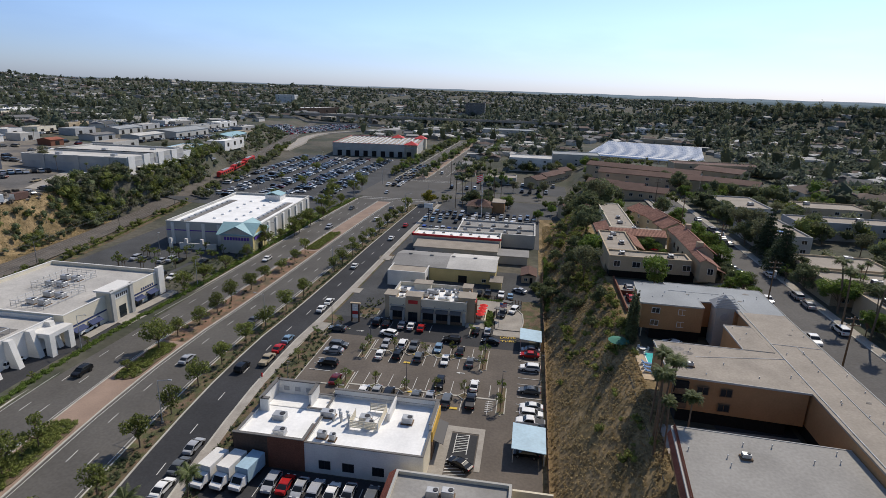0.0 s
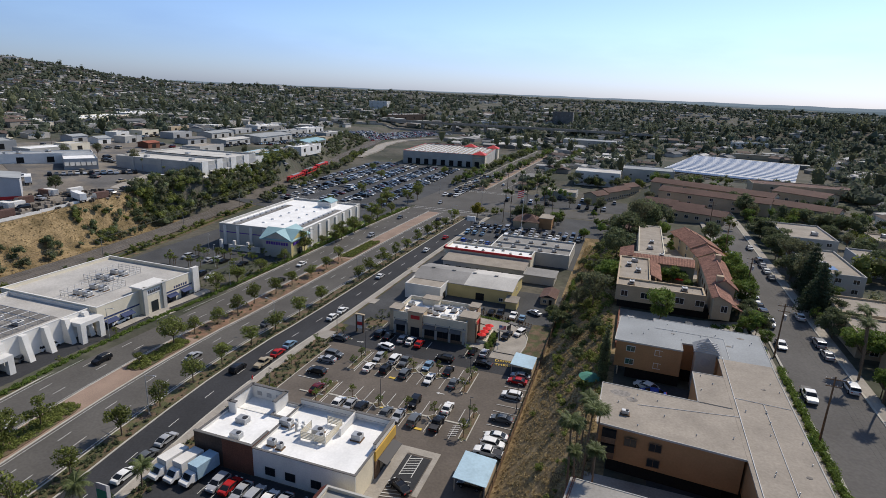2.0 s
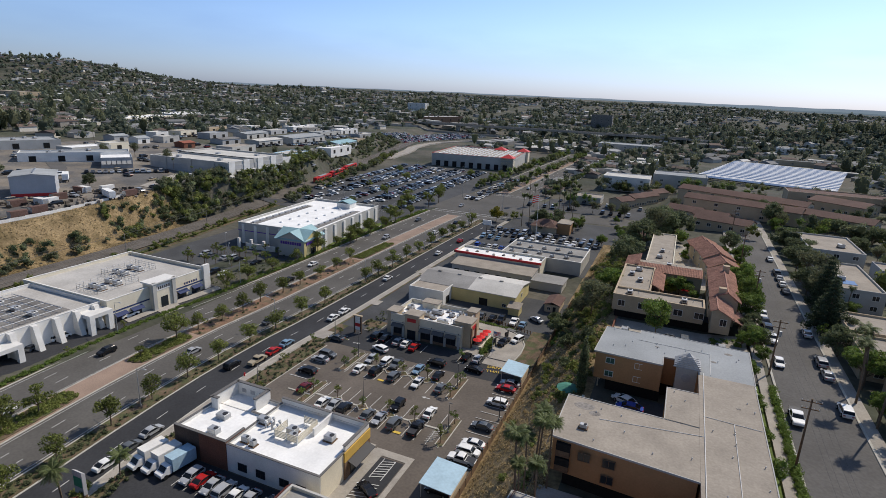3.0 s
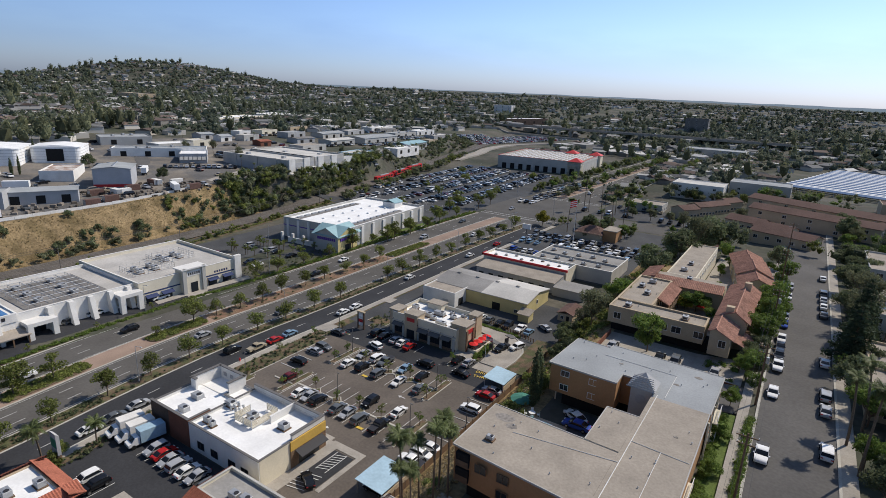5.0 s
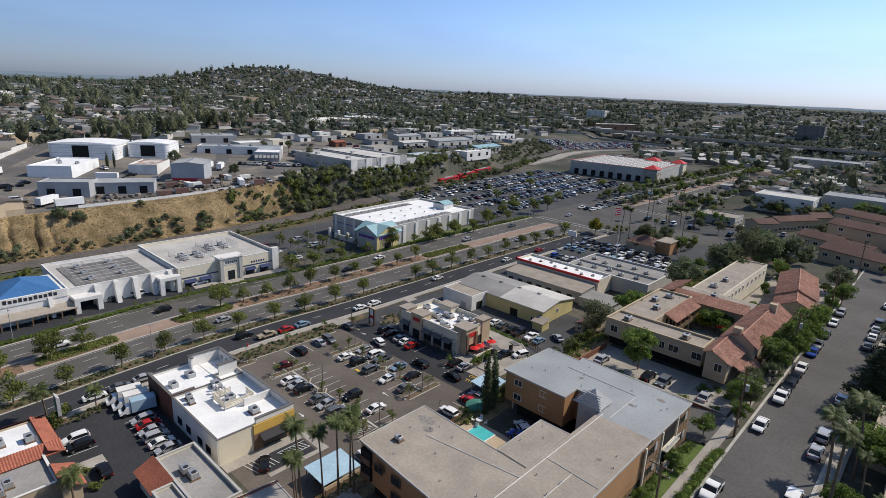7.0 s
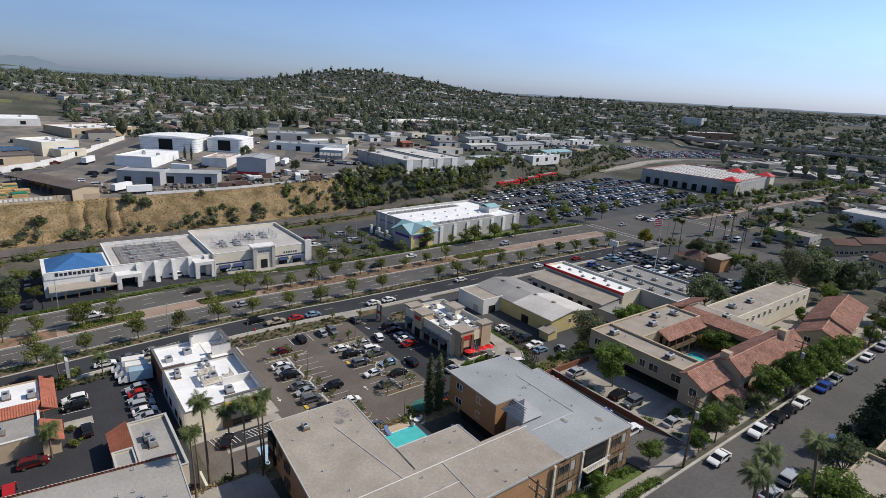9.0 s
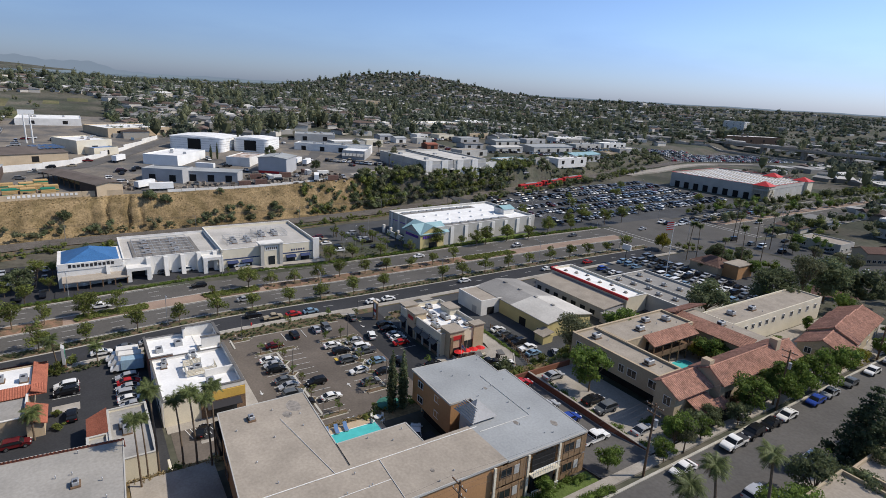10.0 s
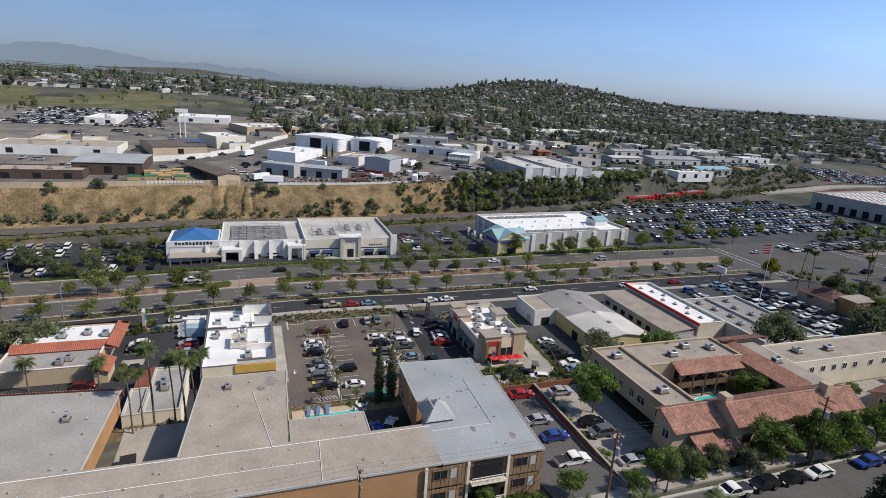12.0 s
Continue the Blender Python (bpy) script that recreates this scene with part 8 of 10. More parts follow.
for x, y in ((-22.0, 101.4), (-9.6, 101.4), (-24.4, 118.4), (-14.2, 119.8), (-25.6, 113.8), (-12.4, 97.0)):
    bm = box(x, x + 1.6, y, y + 0.7, 0.15, 0.21)
    tagged(part("bay_head", bm, "paint_yellow"), "yellow tactile patch at a bay", "stall marking", kind="structure")
strip("pavement", "pale concrete walk beside the accessible bay", "pavement", -12.6, -4.6, 89.6, 91.4, 0.12, "concrete")
strip("pavement", "pale concrete walk beside the accessible bay", "pavement", -5.6, -4.6, 79.0, 89.6, 0.12, "concrete")
sheet("car_park", "dark asphalt accessible bay with white hatching", "car park", -11.4, -5.8, 79.6, 89.2, 0.08, "new_asphalt")
bm = bmesh.new()
for k in range(7):
    a = 83.4 + k * 0.75
    bm.faces.new([bm.verts.new(p) for p in ((-9.6, a, 0.2), (-7.4, a + 0.9, 0.2), (-7.4, a + 1.06, 0.2), (-9.6, a + 0.16, 0.2))])
for x0 in (-9.7, -7.4):
    bm.faces.new([bm.verts.new(p) for p in ((x0, 83.2, 0.2), (x0 + 0.14, 83.2, 0.2), (x0 + 0.14, 89.0, 0.2), (x0, 89.0, 0.2))])
tagged(part("hatching", bm, "paint_white"), "white painted hatching beside the accessible bay", "stall marking", kind="structure")
for x, y in ((-41.6, 101.0), (-47.5, 93.4)):
    strip("kerb", "pale concrete kerb at the car park corner", "kerb", x, x + 6, y, y + 0.4, 0.2, "kerb")

# trees that fill the middle distance beyond the workshops and east of the street
fill = random.Random(77)
GROVE = {"leaf_dark": [], "leaf_grey": [], "leaf": [], "leaf_bright": []}


def grove(n, x0, x1, y0, y1, h0, h1, shut=()):
    for k in range(n):
        x, y = fill.uniform(x0, x1), fill.uniform(y0, y1)
        if any(a < x < b and c < y < d for a, b, c, d in shut):
            continue
        h = fill.uniform(h0, h1)
        GROVE[fill.choice(("leaf_dark", "leaf_dark", "leaf_grey", "leaf", "leaf_bright"))].append((x, y, h, h * fill.uniform(0.36, 0.5)))


ROW_SITES = ((34, 92, 290, 320), (32, 96, 318, 350), (28, 66, 260, 300), (82, 116, 284, 306), (-4, 30, 338, 392), (96, 130, 336, 364), (-18, 18, 400, 426), (15, 52, 416, 444))
HOMES = ((70, 88, 174, 210), (88, 127, 200, 216), (69, 95, 130, 163), (72, 90, 114, 132), (79, 101, 84, 110), (81, 103, 53, 79), (74, 94, 221, 251), (104, 132, 229, 247), (110, 134, 159, 181))
grove(34, -50, 62, 338, 395, 5, 9, ROW_SITES)
grove(16, -20, 62, 392, 440, 5, 8, ROW_SITES)
grove(12, 24, 40, 226, 268, 6, 10)
grove(9, 12, 26, 262, 300, 6, 10)
grove(16, -48, -6, 284, 297, 3, 6)
for x in (-101.8, -53.6, -83.2):
    for y in range(350, 600, 10):
        grove(2, on_curve(x, y) - 0.8, on_curve(x, y) + 0.8, y, y + 10, 5, 9)
grove(230, 72, 170, 50, 300, 5, 11, HOMES)
grove(60, 20, 130, 250, 420, 5, 9, ROW_SITES)
grove(20, -20, 45, 395, 405, 7, 10)
for x, y in ((-262, 132), (-264, 136), (-300, 157)):
    plant("cypress", x, y, 0.9)

for k in range(34):
    car(fill.choice(("sedan", "suv", "van", "pickup")), fill.choice(("white", "silver", "silver", "grey", "black", "grey", "black")), -46 + (k % 17) * 3.1 + fill.uniform(-0.3, 0.3), (253.5, 261.0)[k // 17], fill.choice((0, 180)), "in the workshop car park", near=False)
for k in range(30):
    if fill.random() < 0.75:
        LOT_CARS.append((fill.choice(("sedan", "suv", "van")), fill.choice(colours), -45 + (k % 15) * 4.6, (324, 345)[k // 15], fill.choice((0, 180))))
for row in (-80.6, -77.2, -73.8):
    for k in range(13):
        if fill.random() < 0.85:
            LOT_CARS.append((fill.choice(("sedan", "suv", "pickup")), fill.choice(colours), row + 0.06 * (6 * k - 40), 322 + k * 6.2, 176))


# concrete drive aprons across the pavement, lawns and a few more cars along the boulevard
for y0, y1 in ((71.6, 75.2), (126.4, 131.4), (153.6, 157.4), (186, 191)):
    sheet("drive_apron", "pale concrete drive apron across the pavement", "driveway", -55.5, -50.4, y0, y1, 0.2, "concrete")
strip("lawn", "bright green lawn in front of the large store", "lawn", -105.2, -103.3, 184, 248, 0.14, "lawn")
for paint, shape, x, y, turn in (("white", "van", -107.6, 92.6, 0), ("grey", "suv", -107.8, 86.0, 20), ("white", "pickup", -105.4, 110.6, 0), ("black", "sedan", -107.4, 128.5, 0)):
    car(shape, paint, x, y, turn, "parked in front of the white store")


def arrow(x, y, turn, z):
    """A painted arrow two metres long."""
    bm = prism([(-0.12, -1), (0.12, -1), (0.12, 0.2), (0.45, 0.2), (0, 1), (-0.45, 0.2), (-0.12, 0.2)], 0, 0.015)
    ob = part("lane_arrow", bm, "paint_white")
    ob.matrix_basis = pose(x, y, z, 0, 0, turn)
    return tagged(ob, "white painted direction arrow", "lane marking", kind="structure")


for x, y, turn in ((-40.5, 128.6, -75), (-33.5, 129.2, 105), (-7.5, 128.8, -80), (-12.0, 112.0, 90), (-17.5, 93.6, -90)):
    arrow(x, y, turn, land_at(x, y) + 0.11)

for k in range(40):
    THICKET[fill.choice(("leaf_dark", "leaf_grey"))].append((fill.uniform(-480, -360), fill.choice((-88, 92, 118, 20)) + fill.uniform(-4, 4), 7.0, 3.2))
for k in range(30):
    THICKET[fill.choice(("leaf_dark", "leaf_grey"))].append((fill.uniform(-650, -470), fill.uniform(-200, 60), 4.0, 2.4))
t = thing("fire_hydrant", "red fire hydrant beside the pavement", "hydrant", -54.0, 100.9, land_at(-54.0, 100.9) + 0.16)
part("barrel", tube(0, 0, 0, 0.75, 0.17, 0.15, 10), "red_paint", t)
part("bonnet", tube(0, 0, 0.75, 0.95, 0.2, 0.06, 10), "red_paint", t)
for s in (-1, 1):
    part("outlet", rod((0, s * 0.12, 0.5), (0, s * 0.3, 0.5), 0.08, 8), "red_paint", t)


# ---------------------------------------------------------------- industrial terrace and other buildings further off
def simple_building(name, label, x, y, w, d, h, wall, roof, turn=0.0, z=None, pitched=0.0, doors=2, windows=0, units=0, along="y", lip=0.5):
    """A building w by d metres about (x, y) with a flat or pitched roof, doors on its near sides and windows."""
    g = land_at(x, y) if z is None else z
    t = thing(name, label, name.replace("_", " "), x, y, g, turn)
    a, b = w / 2, d / 2
    if pitched:
        part("wall", box(-a, a, -b, b, -3, h), wall, t)
        gable(t, -a, a, -b, b, h, h + pitched, roof, along, 0.4)
        if along == "y":
            part("gable_end", extruded([(-a, h), (a, h), (0, h + pitched)], "y", -b, -b + 0.2), wall, t)
            part("gable_end", extruded([(-a, h), (a, h), (0, h + pitched)], "y", b - 0.2, b), wall, t)
        else:
            part("gable_end", extruded([(-b, h), (b, h), (0, h + pitched)], "x", -a, -a + 0.2), wall, t)
            part("gable_end", extruded([(-b, h), (b, h), (0, h + pitched)], "x", a - 0.2, a), wall, t)
    else:
        flat_block(t, -a, a, -b, b, -3, h, wall, roof, lip)
    for k in range(doors):
        c = -b + d * (k + 0.5) / doors
        part("door", box(a, a + 0.06, c - 1.6, c + 1.6, 0, min(3.4, h * 0.7)), "dark", t)
    for k in range(windows):
        c = -b + d * (k + 0.5) / windows
        for lev in range(max(1, int(h // 2.8))):
            window(t, "x", a, c, 1.0 + lev * 2.8, 1.5, 1.2, 1)
        c = -a + w * (k + 0.5) / windows
        for lev in range(max(1, int(h // 2.8))):
            window(t, "y", -b, c, 1.0 + lev * 2.8, 1.5, 1.2, -1)
    for k in range(units):
        rooftop_unit(x + rnd.uniform(-a, a) * 0.6, y + rnd.uniform(-b, b) * 0.6, g + h, 2.0, 1.5, 1.1)
    return t


WORKS = (
    ("tall grey metal shed with a red base band", -222.8, 160.3, 18, 15.8, 8.4, "shed_metal", "roof_grey", -36, 0.9, "x", 0),
    ("white flat-roofed storage building", -263.1, 112.9, 33, 19.5, 4.6, "white_metal", "roof_white", -36, 0, "y", 0),
    ("low white workshop with a rust-stained roof", -251.7, 149.8, 24, 14, 4.0, "stucco_white", "roof_rust", -36, 0, "y", 0),
    ("grey stucco workshop with a low flat roof", -213.4, 102.2, 12, 19.8, 5.8, "stucco_grey", "roof_grey", -33, 0, "y", 2),
    ("long grey workshop with a low pitched roof", -209.5, 123.1, 11.5, 26, 5.0, "stucco_grey", "roof_grey", -26, 0.7, "y", 3),
    ("low white service building with a parapet", -279, 217, 14, 52, 4.4, "stucco_white", "roof_grey", -36, 0, "y", 4),
    ("white-roofed service wing with awnings", -256, 224, 22, 15, 4.6, "stucco_grey", "roof_white", -36, 0, "y", 0),
    ("lumber yard hall with a pale ribbed roof", -219, 20, 34, 30, 5.0, "wall_dark", "roof_grey", 0, 0.8, "y", 3),
    ("dark low yard building with a flat roof", -199, -6, 16, 36, 3.4, "wall_dark", "roof_tan", 0, 0, "y", 3),
    ("long pale industrial building with a tan roof", -262, -14, 30, 60, 3.9, "stucco_white", "roof_tan", 0, 0, "y", 3),
    ("wide hall with a low brown roof", -274, 41, 34, 30, 4.2, "stucco_tan", "roof_brown", 20, 1.4, "y", 1),
    ("cream commercial block with a white roof", -300, 68, 26, 20, 6.2, "stucco_cream", "roof_white", 28, 0, "y", 1),
    ("low tan annex beside the cream block", -287, 76, 14, 14, 3.6, "stucco_cream", "cloth_blue", 28, 0, "y", 1),
    ("white-roofed commercial building beyond the curving wall", -374, 98, 34, 46, 4.8, "stucco_tan", "roof_white", 24, 0, "y", 3),
    ("pale flat-roofed warehouse on the terrace", -330, 222, 22, 30, 4.4, "stucco_pale", "roof_grey", -20, 0, "y", 2),
    ("white flat-roofed car dealer building", -395, -18, 46, 20, 3.4, "stucco_white", "roof_white", 0, 0, "y", 2),
    ("white flat-roofed car dealer building", -428, 50, 40, 40, 3.4, "stucco_white", "roof_white", 0, 0, "y", 2),
    ("low hall with a pale roof behind the lumber yard", -283, -25, 30, 13, 3.4, "stucco_tan", "roof_pale", 0, 0, "y", 1),
    ("low hall with a pale roof behind the lumber yard", -282, -2, 24, 13, 3.4, "stucco_tan", "roof_pale", 12, 0, "y", 1),
    ("low pale flat-roofed workshop", -295, 233, 14, 24, 4.3, "stucco_pale", "roof_white", 0, 0, "y", 2),
    ("small cream workshop with a pale roof", -304, 258, 12, 14, 4.0, "stucco_cream", "roof_pale", 1, 0, "y", 1),
    ("small grey shed with a pitched roof", -335, 284, 10, 12, 3.6, "stucco_grey", "roof_grey", 5, 1, "y", 1),
    ("small white shop with a pitched roof", -321, 291, 9, 10, 3.6, "stucco_white", "roof_grey", 3, 1.2, "y", 1),
    ("small white flat-roofed shop among other workshops", -341, 323, 10, 12, 4.0, "stucco_white", "roof_pale", 5, 0, "y", 1),
    ("low pale workshop with a flat roof", -319, 312, 10, 15, 4.0, "stucco_pale", "roof_pale", 3, 0, "y", 1),
    ("small shop with a red roof", -292, 304, 9, 10, 3.4, "brick", "tile", 1, 1.0, "y", 1),
    ("cream flat-roofed workshop among other workshops", -343, 349, 12, 18, 4.2, "stucco_cream", "roof_tan", 6, 0, "y", 2),
    ("grey flat-roofed workshop among other workshops", -324, 362, 12, 22, 4.6, "stucco_grey", "roof_grey", 6, 0, "y", 2),
    ("low dark-roofed workshop among other workshops", -296, 347, 12, 20, 3.8, "stucco_grey", "roof_dark", 2, 0.8, "y", 2),
    ("grey workshop with a pitched roof", -320, 402, 14, 32, 4.0, "stucco_pale", "roof_grey", 7, 1.2, "y", 3),
    ("long pale workshop with a low pitched roof", -279, 371, 14, 30, 4.2, "stucco_pale", "roof_pale", 3, 0.9, "y", 3),
    ("wide grey-roofed dealer hall among other workshops", -284, 421, 24, 50, 5.2, "stucco_pale", "roof_grey", 4, 1.2, "y", 4),
    ("low flat-roofed shop among other workshops", -340, 457, 10, 30, 3.6, "stucco_grey", "roof_pale", 9, 0, "y", 2),
    ("long white flat-roofed shop", -363, 525, 14, 44, 4.0, "stucco_white", "roof_white", 6, 0, "y", 3),
    ("workshop with a pale blue pitched roof", -242, 424, 16, 38, 4.6, "stucco_grey", "teal_roof", 10, 1.4, "y", 3),
    ("pale grey flat-roofed workshop", -313, 503, 14, 40, 4.2, "stucco_pale", "roof_grey", 4, 0, "y", 3),
    ("small tan workshop among other workshops", -258, 478, 9, 15, 4.0, "stucco_tan", "roof_tan", 1, 0, "y", 1),
    ("white flat-roofed dealer building", -324, 556, 14, 36, 4.4, "stucco_white", "roof_white", 2, 0, "y", 3),
    ("low hall with a pale roof", -293, 545, 14, 34, 3.4, "stucco_grey", "roof_pale", -1, 0, "y", 2),
    ("pale blue flat-roofed workshop", -217, 326, 13, 26, 4.4, "blue_roof", "roof_pale", 9, 0, "y", 2),
    ("small grey shop beside the tram line", -221, 357, 9, 16, 3.4, "stucco_pale", "roof_dark", 9, 0, "y", 1),
    ("low white warehouse beside the tram line", -227, 393, 13, 36, 4.0, "stucco_white", "roof_white", 7, 0, "y", 3),
    ("low pale office with cars in front", -262, 322, 14, 26, 4.0, "stucco_pale", "roof_tan", 5, 0, "y", 2),
    ("low tan workshop with a grey roof", -365, 400, 16, 26, 4.2, "stucco_tan", "roof_store", 10, 0, "y", 2),
    ("low white workshop with a flat roof", -372, 460, 14, 24, 4.2, "stucco_white", "roof_white", 12, 0, "y", 2),
    ("grey workshop with a pitched roof", -392, 345, 14, 22, 4.0, "stucco_grey", "roof_grey", 8, 1.2, "y", 2),
    ("long pale commercial building", -480, 420, 24, 84, 4, "stucco_cream", "roof_white", 20, 0, "y", 5),
    ("white commercial building among other workshops", -526, 512, 30, 60, 4, "stucco_white", "roof_white", 12, 0, "y", 4),
    ("long dark building with a bright white roof edge", -351, 876, 20, 110, 7, "wall_dark", "roof_white", -18, 0, "y", 5),
    ("small cream building beyond the car park", -322, 958, 10, 26, 4, "stucco_cream", "roof_tan", -18, 0, "y", 2),
    ("long building with a saw-tooth pale roof", -205, 925, 16, 74, 5, "stucco_grey", "roof_grey", -30, 0, "y", 4),
)


def clear_of_works(x, y, gap=2.0):
    """True where no works building stands."""
    for _, bx, by, w, d, *rest in WORKS:
        a = radians(rest[3])
        u, v = (x - bx) * math.cos(a) + (y - by) * math.sin(a), -(x - bx) * math.sin(a) + (y - by) * math.cos(a)
        if abs(u) < w / 2 + gap and abs(v) < d / 2 + gap:
            return False
    return not any(math.hypot(x - bx, y - by) < r for bx, by, r in ((-306, 137, 25), (-294, 167, 19), (-204, 65, 15), (-189, 72, 10), (-190, 60, 9))) and not (-238 < x < -184 and 234 < y < 310)


for label, x, y, w, d, h, wall, roof, turn, pitched, along, doors in WORKS:
    ob = simple_building("workshop", label, x, y, w, d, h, wall, roof, turn, None, pitched, doors, 0, 3 if w * d > 400 and not pitched else 0, along)
    if "red base" in label:
        part("base_band", box(9.02, 9.08, -7.9, 7.9, 0, 1.3), "red_paint", ob, "faded red band")
        for k in range(5):
            part("ridge_vent", tube(-7 + k * 3.0, 0, 9.3, 9.95, 0.5, 0.4, 8), "metal", ob)
    if "awnings" in label:
        for k in range(6):
            part("awning", extruded([(11.0, 3.4), (12.6, 1.6), (12.6, 1.7), (11.0, 3.6)], "y", -7.2 + k * 2.4, -5.2 + k * 2.4), "stucco_pale", ob)


def storage_hall(x, y, w, d, h, gate, wide):
    """A white metal hall with two rounded front corners, banded cladding and a tall gate painted shade-black."""
    t = thing("storage_hall", "white metal storage hall with rounded corners and a dark gate", "storage hall", x, y, land_at(x, y), -36, group="storage halls")
    a, b, r = w / 2, d / 2, 3.2
    arc = [(a - r + r * math.sin(q), -b + r - r * math.cos(q)) for q in np.linspace(0, math.pi / 2, 7)]
    ring = [(-a, -b)] + arc + [(px, -py) for px, py in arc[::-1]] + [(-a, b)]
    part("wall", prism(ring, -3, h), "white_metal", t)
    for k in range(5):
        part("cladding_band", prism([(px * 1.004, py * 1.004) for px, py in ring], 1.0 + k * 1.45, 1.12 + k * 1.45), "stucco_grey", t)
    part("eave", prism([(px * 1.012, py * 1.012) for px, py in ring], h, h + 0.35), "white_metal", t)
    for k in range(3):
        part("roof_bay", extruded([(-b * 0.97, h + 0.3), (-b * 0.5, h + 1.0), (0, h + 1.25), (b * 0.5, h + 1.0), (b * 0.97, h + 0.3)], "x", -a * 0.97 + k * w * 0.323, -a * 0.97 + (k + 1) * w * 0.323 - 0.15), "roof_white", t)
    # thin near-black panel on the closed wall paints the hall's inner shade
    part("gate", box(a + 0.02, a + 0.1, gate, gate + wide, 0.2, h - 0.7), "dark", t, "tall black panel painted as open gate shade")


storage_hall(-306.3, 137.5, 28, 36, 7.4, -5.0, 8.5)
storage_hall(-293.9, 167.5, 22, 23.6, 7.4, -4.0, 8.0)
# lumber shed: a long open-sided roof with a blank end wall
t = thing("lumber_shed", "open lumber shed with a brown roof and tan end wall", "shed", -204.3, 65.3, land_at(-204.3, 65.3), 25.2)
gable(t, -23.5, 23.5, -5.5, 5.5, 4.3, 5.2, "roof_brown", "x", 0.5)
part("end_wall", box(23.2, 23.5, -5.5, 5.5, -2.0, 4.3), "stucco_tan", t)
part("end_wall", extruded([(-5.5, 4.3), (5.5, 4.3), (0, 5.2)], "x", 23.2, 23.5), "stucco_tan", t)
part("back_wall", box(-23.5, 23.2, 5.2, 5.5, -2.0, 4.3), "wall_dark", t)
part("side_wall", box(10.0, 23.2, -5.5, -5.2, -2.0, 4.3), "wall_dark", t)
for k in range(8):
    part("post", box(-23.4 + k * 4.7, -23.1 + k * 4.7, -5.4, -5.1, -2.0, 4.3), "wood", t)
for k in range(6):
    part("board_rack", box(-21 + k * 4.7, -18 + k * 4.7, 0.5, 4.8, 0.0, 2.6), "lumber", t)
for k, (x, y) in enumerate(((-191, 40), (-192, 46), (-197, 42), (-198, 48), (-191, 53), (-204, 45), (-203, 38), (-197, 54), (-190, 33), (-209, 50))):
    t = thing("lumber_stack", "stack of fresh yellow boards in the yard", "lumber", x, y, land_at(x, y), 8, group="lumber stacks")
    for j in range(5):
        part("timber_block", box(-1.6, 1.6, -2.6, 2.6, j * 0.55 + 0.08, j * 0.55 + 0.55), "lumber" if (j + k) % 4 else "sign_green", t)
wall_top = thing("yard_wall", "long beige wall with plain lettering bars above the brown slope", "wall", 0, 0, 0)
for k in range(20):
    ya, yb = -70 + k * 7.5, -62.6 + k * 7.5
    xa, xb = float(rail_x(ya)) - 24.6, float(rail_x(yb)) - 24.6
    lowest = min(land_at(xa, ya), land_at(xb, yb))
    part("panel", prism([(xa, ya), (xb, yb), (xb + 0.4, yb), (xa + 0.4, ya)], lowest - 1.0, lowest + 2.4), "stucco_tan", wall_top)
for k in range(15):
    ya = 40 + k * 1.6
    xa = float(rail_x(ya)) - 24.2
    part("letter_bar", prism([(xa, ya), (float(rail_x(ya + 1)) - 24.2, ya + 1.0), (float(rail_x(ya + 1)) - 24.1, ya + 1.0), (xa + 0.1, ya)], land_at(xa - 0.4, ya) + 1.0, land_at(xa - 0.4, ya) + 2.0), "sign_white", wall_top, "plain white lettering bar")
for pts in ([(-236, 30), (-246, 50), (-256, 63), (-275, 76), (-297, 89), (-320, 101), (-345, 113)],):
    t = thing("yard_wall", "curving white boundary wall", "wall", 0, 0, 0)
    for (x0, y0), (x1, y1) in zip(pts, pts[1:]):
        g = min(land_at(x0, y0), land_at(x1, y1))
        n = Vector((y1 - y0, x0 - x1)).normalized() * 0.15
        part("panel", prism([(x0 - n.x, y0 - n.y), (x1 - n.x, y1 - n.y), (x1 + n.x, y1 + n.y), (x0 + n.x, y0 + n.y)], g - 0.5, g + 3.2), "stucco_white", t)


def ribbon(name, label, category, pts, wide, m, lift=0.1, kerb=0.0):
    """A road that follows a line of places over the ground; kerb raises a low wall along both sides."""
    line = []
    for a, b in zip(pts, pts[1:]):
        n = max(1, int(math.dist(a, b) / 8))
        line += [(a[0] + (b[0] - a[0]) * k / n, a[1] + (b[1] - a[1]) * k / n) for k in range(n)]
    line.append(pts[-1])
    bm = bmesh.new()
    rows = []
    for k, (x, y) in enumerate(line):
        (xa, ya), (xb, yb) = line[max(0, k - 1)], line[min(len(line) - 1, k + 1)]
        long = math.hypot(xb - xa, yb - ya) or 1.0
        nx, ny = -(yb - ya) / long * wide / 2, (xb - xa) / long * wide / 2
        top = max(land_at(x + s * nx, y + s * ny) for s in (-1, 0, 1)) + lift
        rows.append([bm.verts.new((x + s * nx, y + s * ny, top + up)) for s, up in ((-1.02, -1.5), (-1.02, kerb), (-0.97, kerb), (-0.97, 0), (0.97, 0), (0.97, kerb), (1.02, kerb), (1.02, -1.5))])
    for a, b in zip(rows, rows[1:]):
        for k in range(7):
            bm.faces.new((a[k], a[k + 1], b[k + 1], b[k]))
    return tagged(part(name, bm, m), label, category, kind="structure")


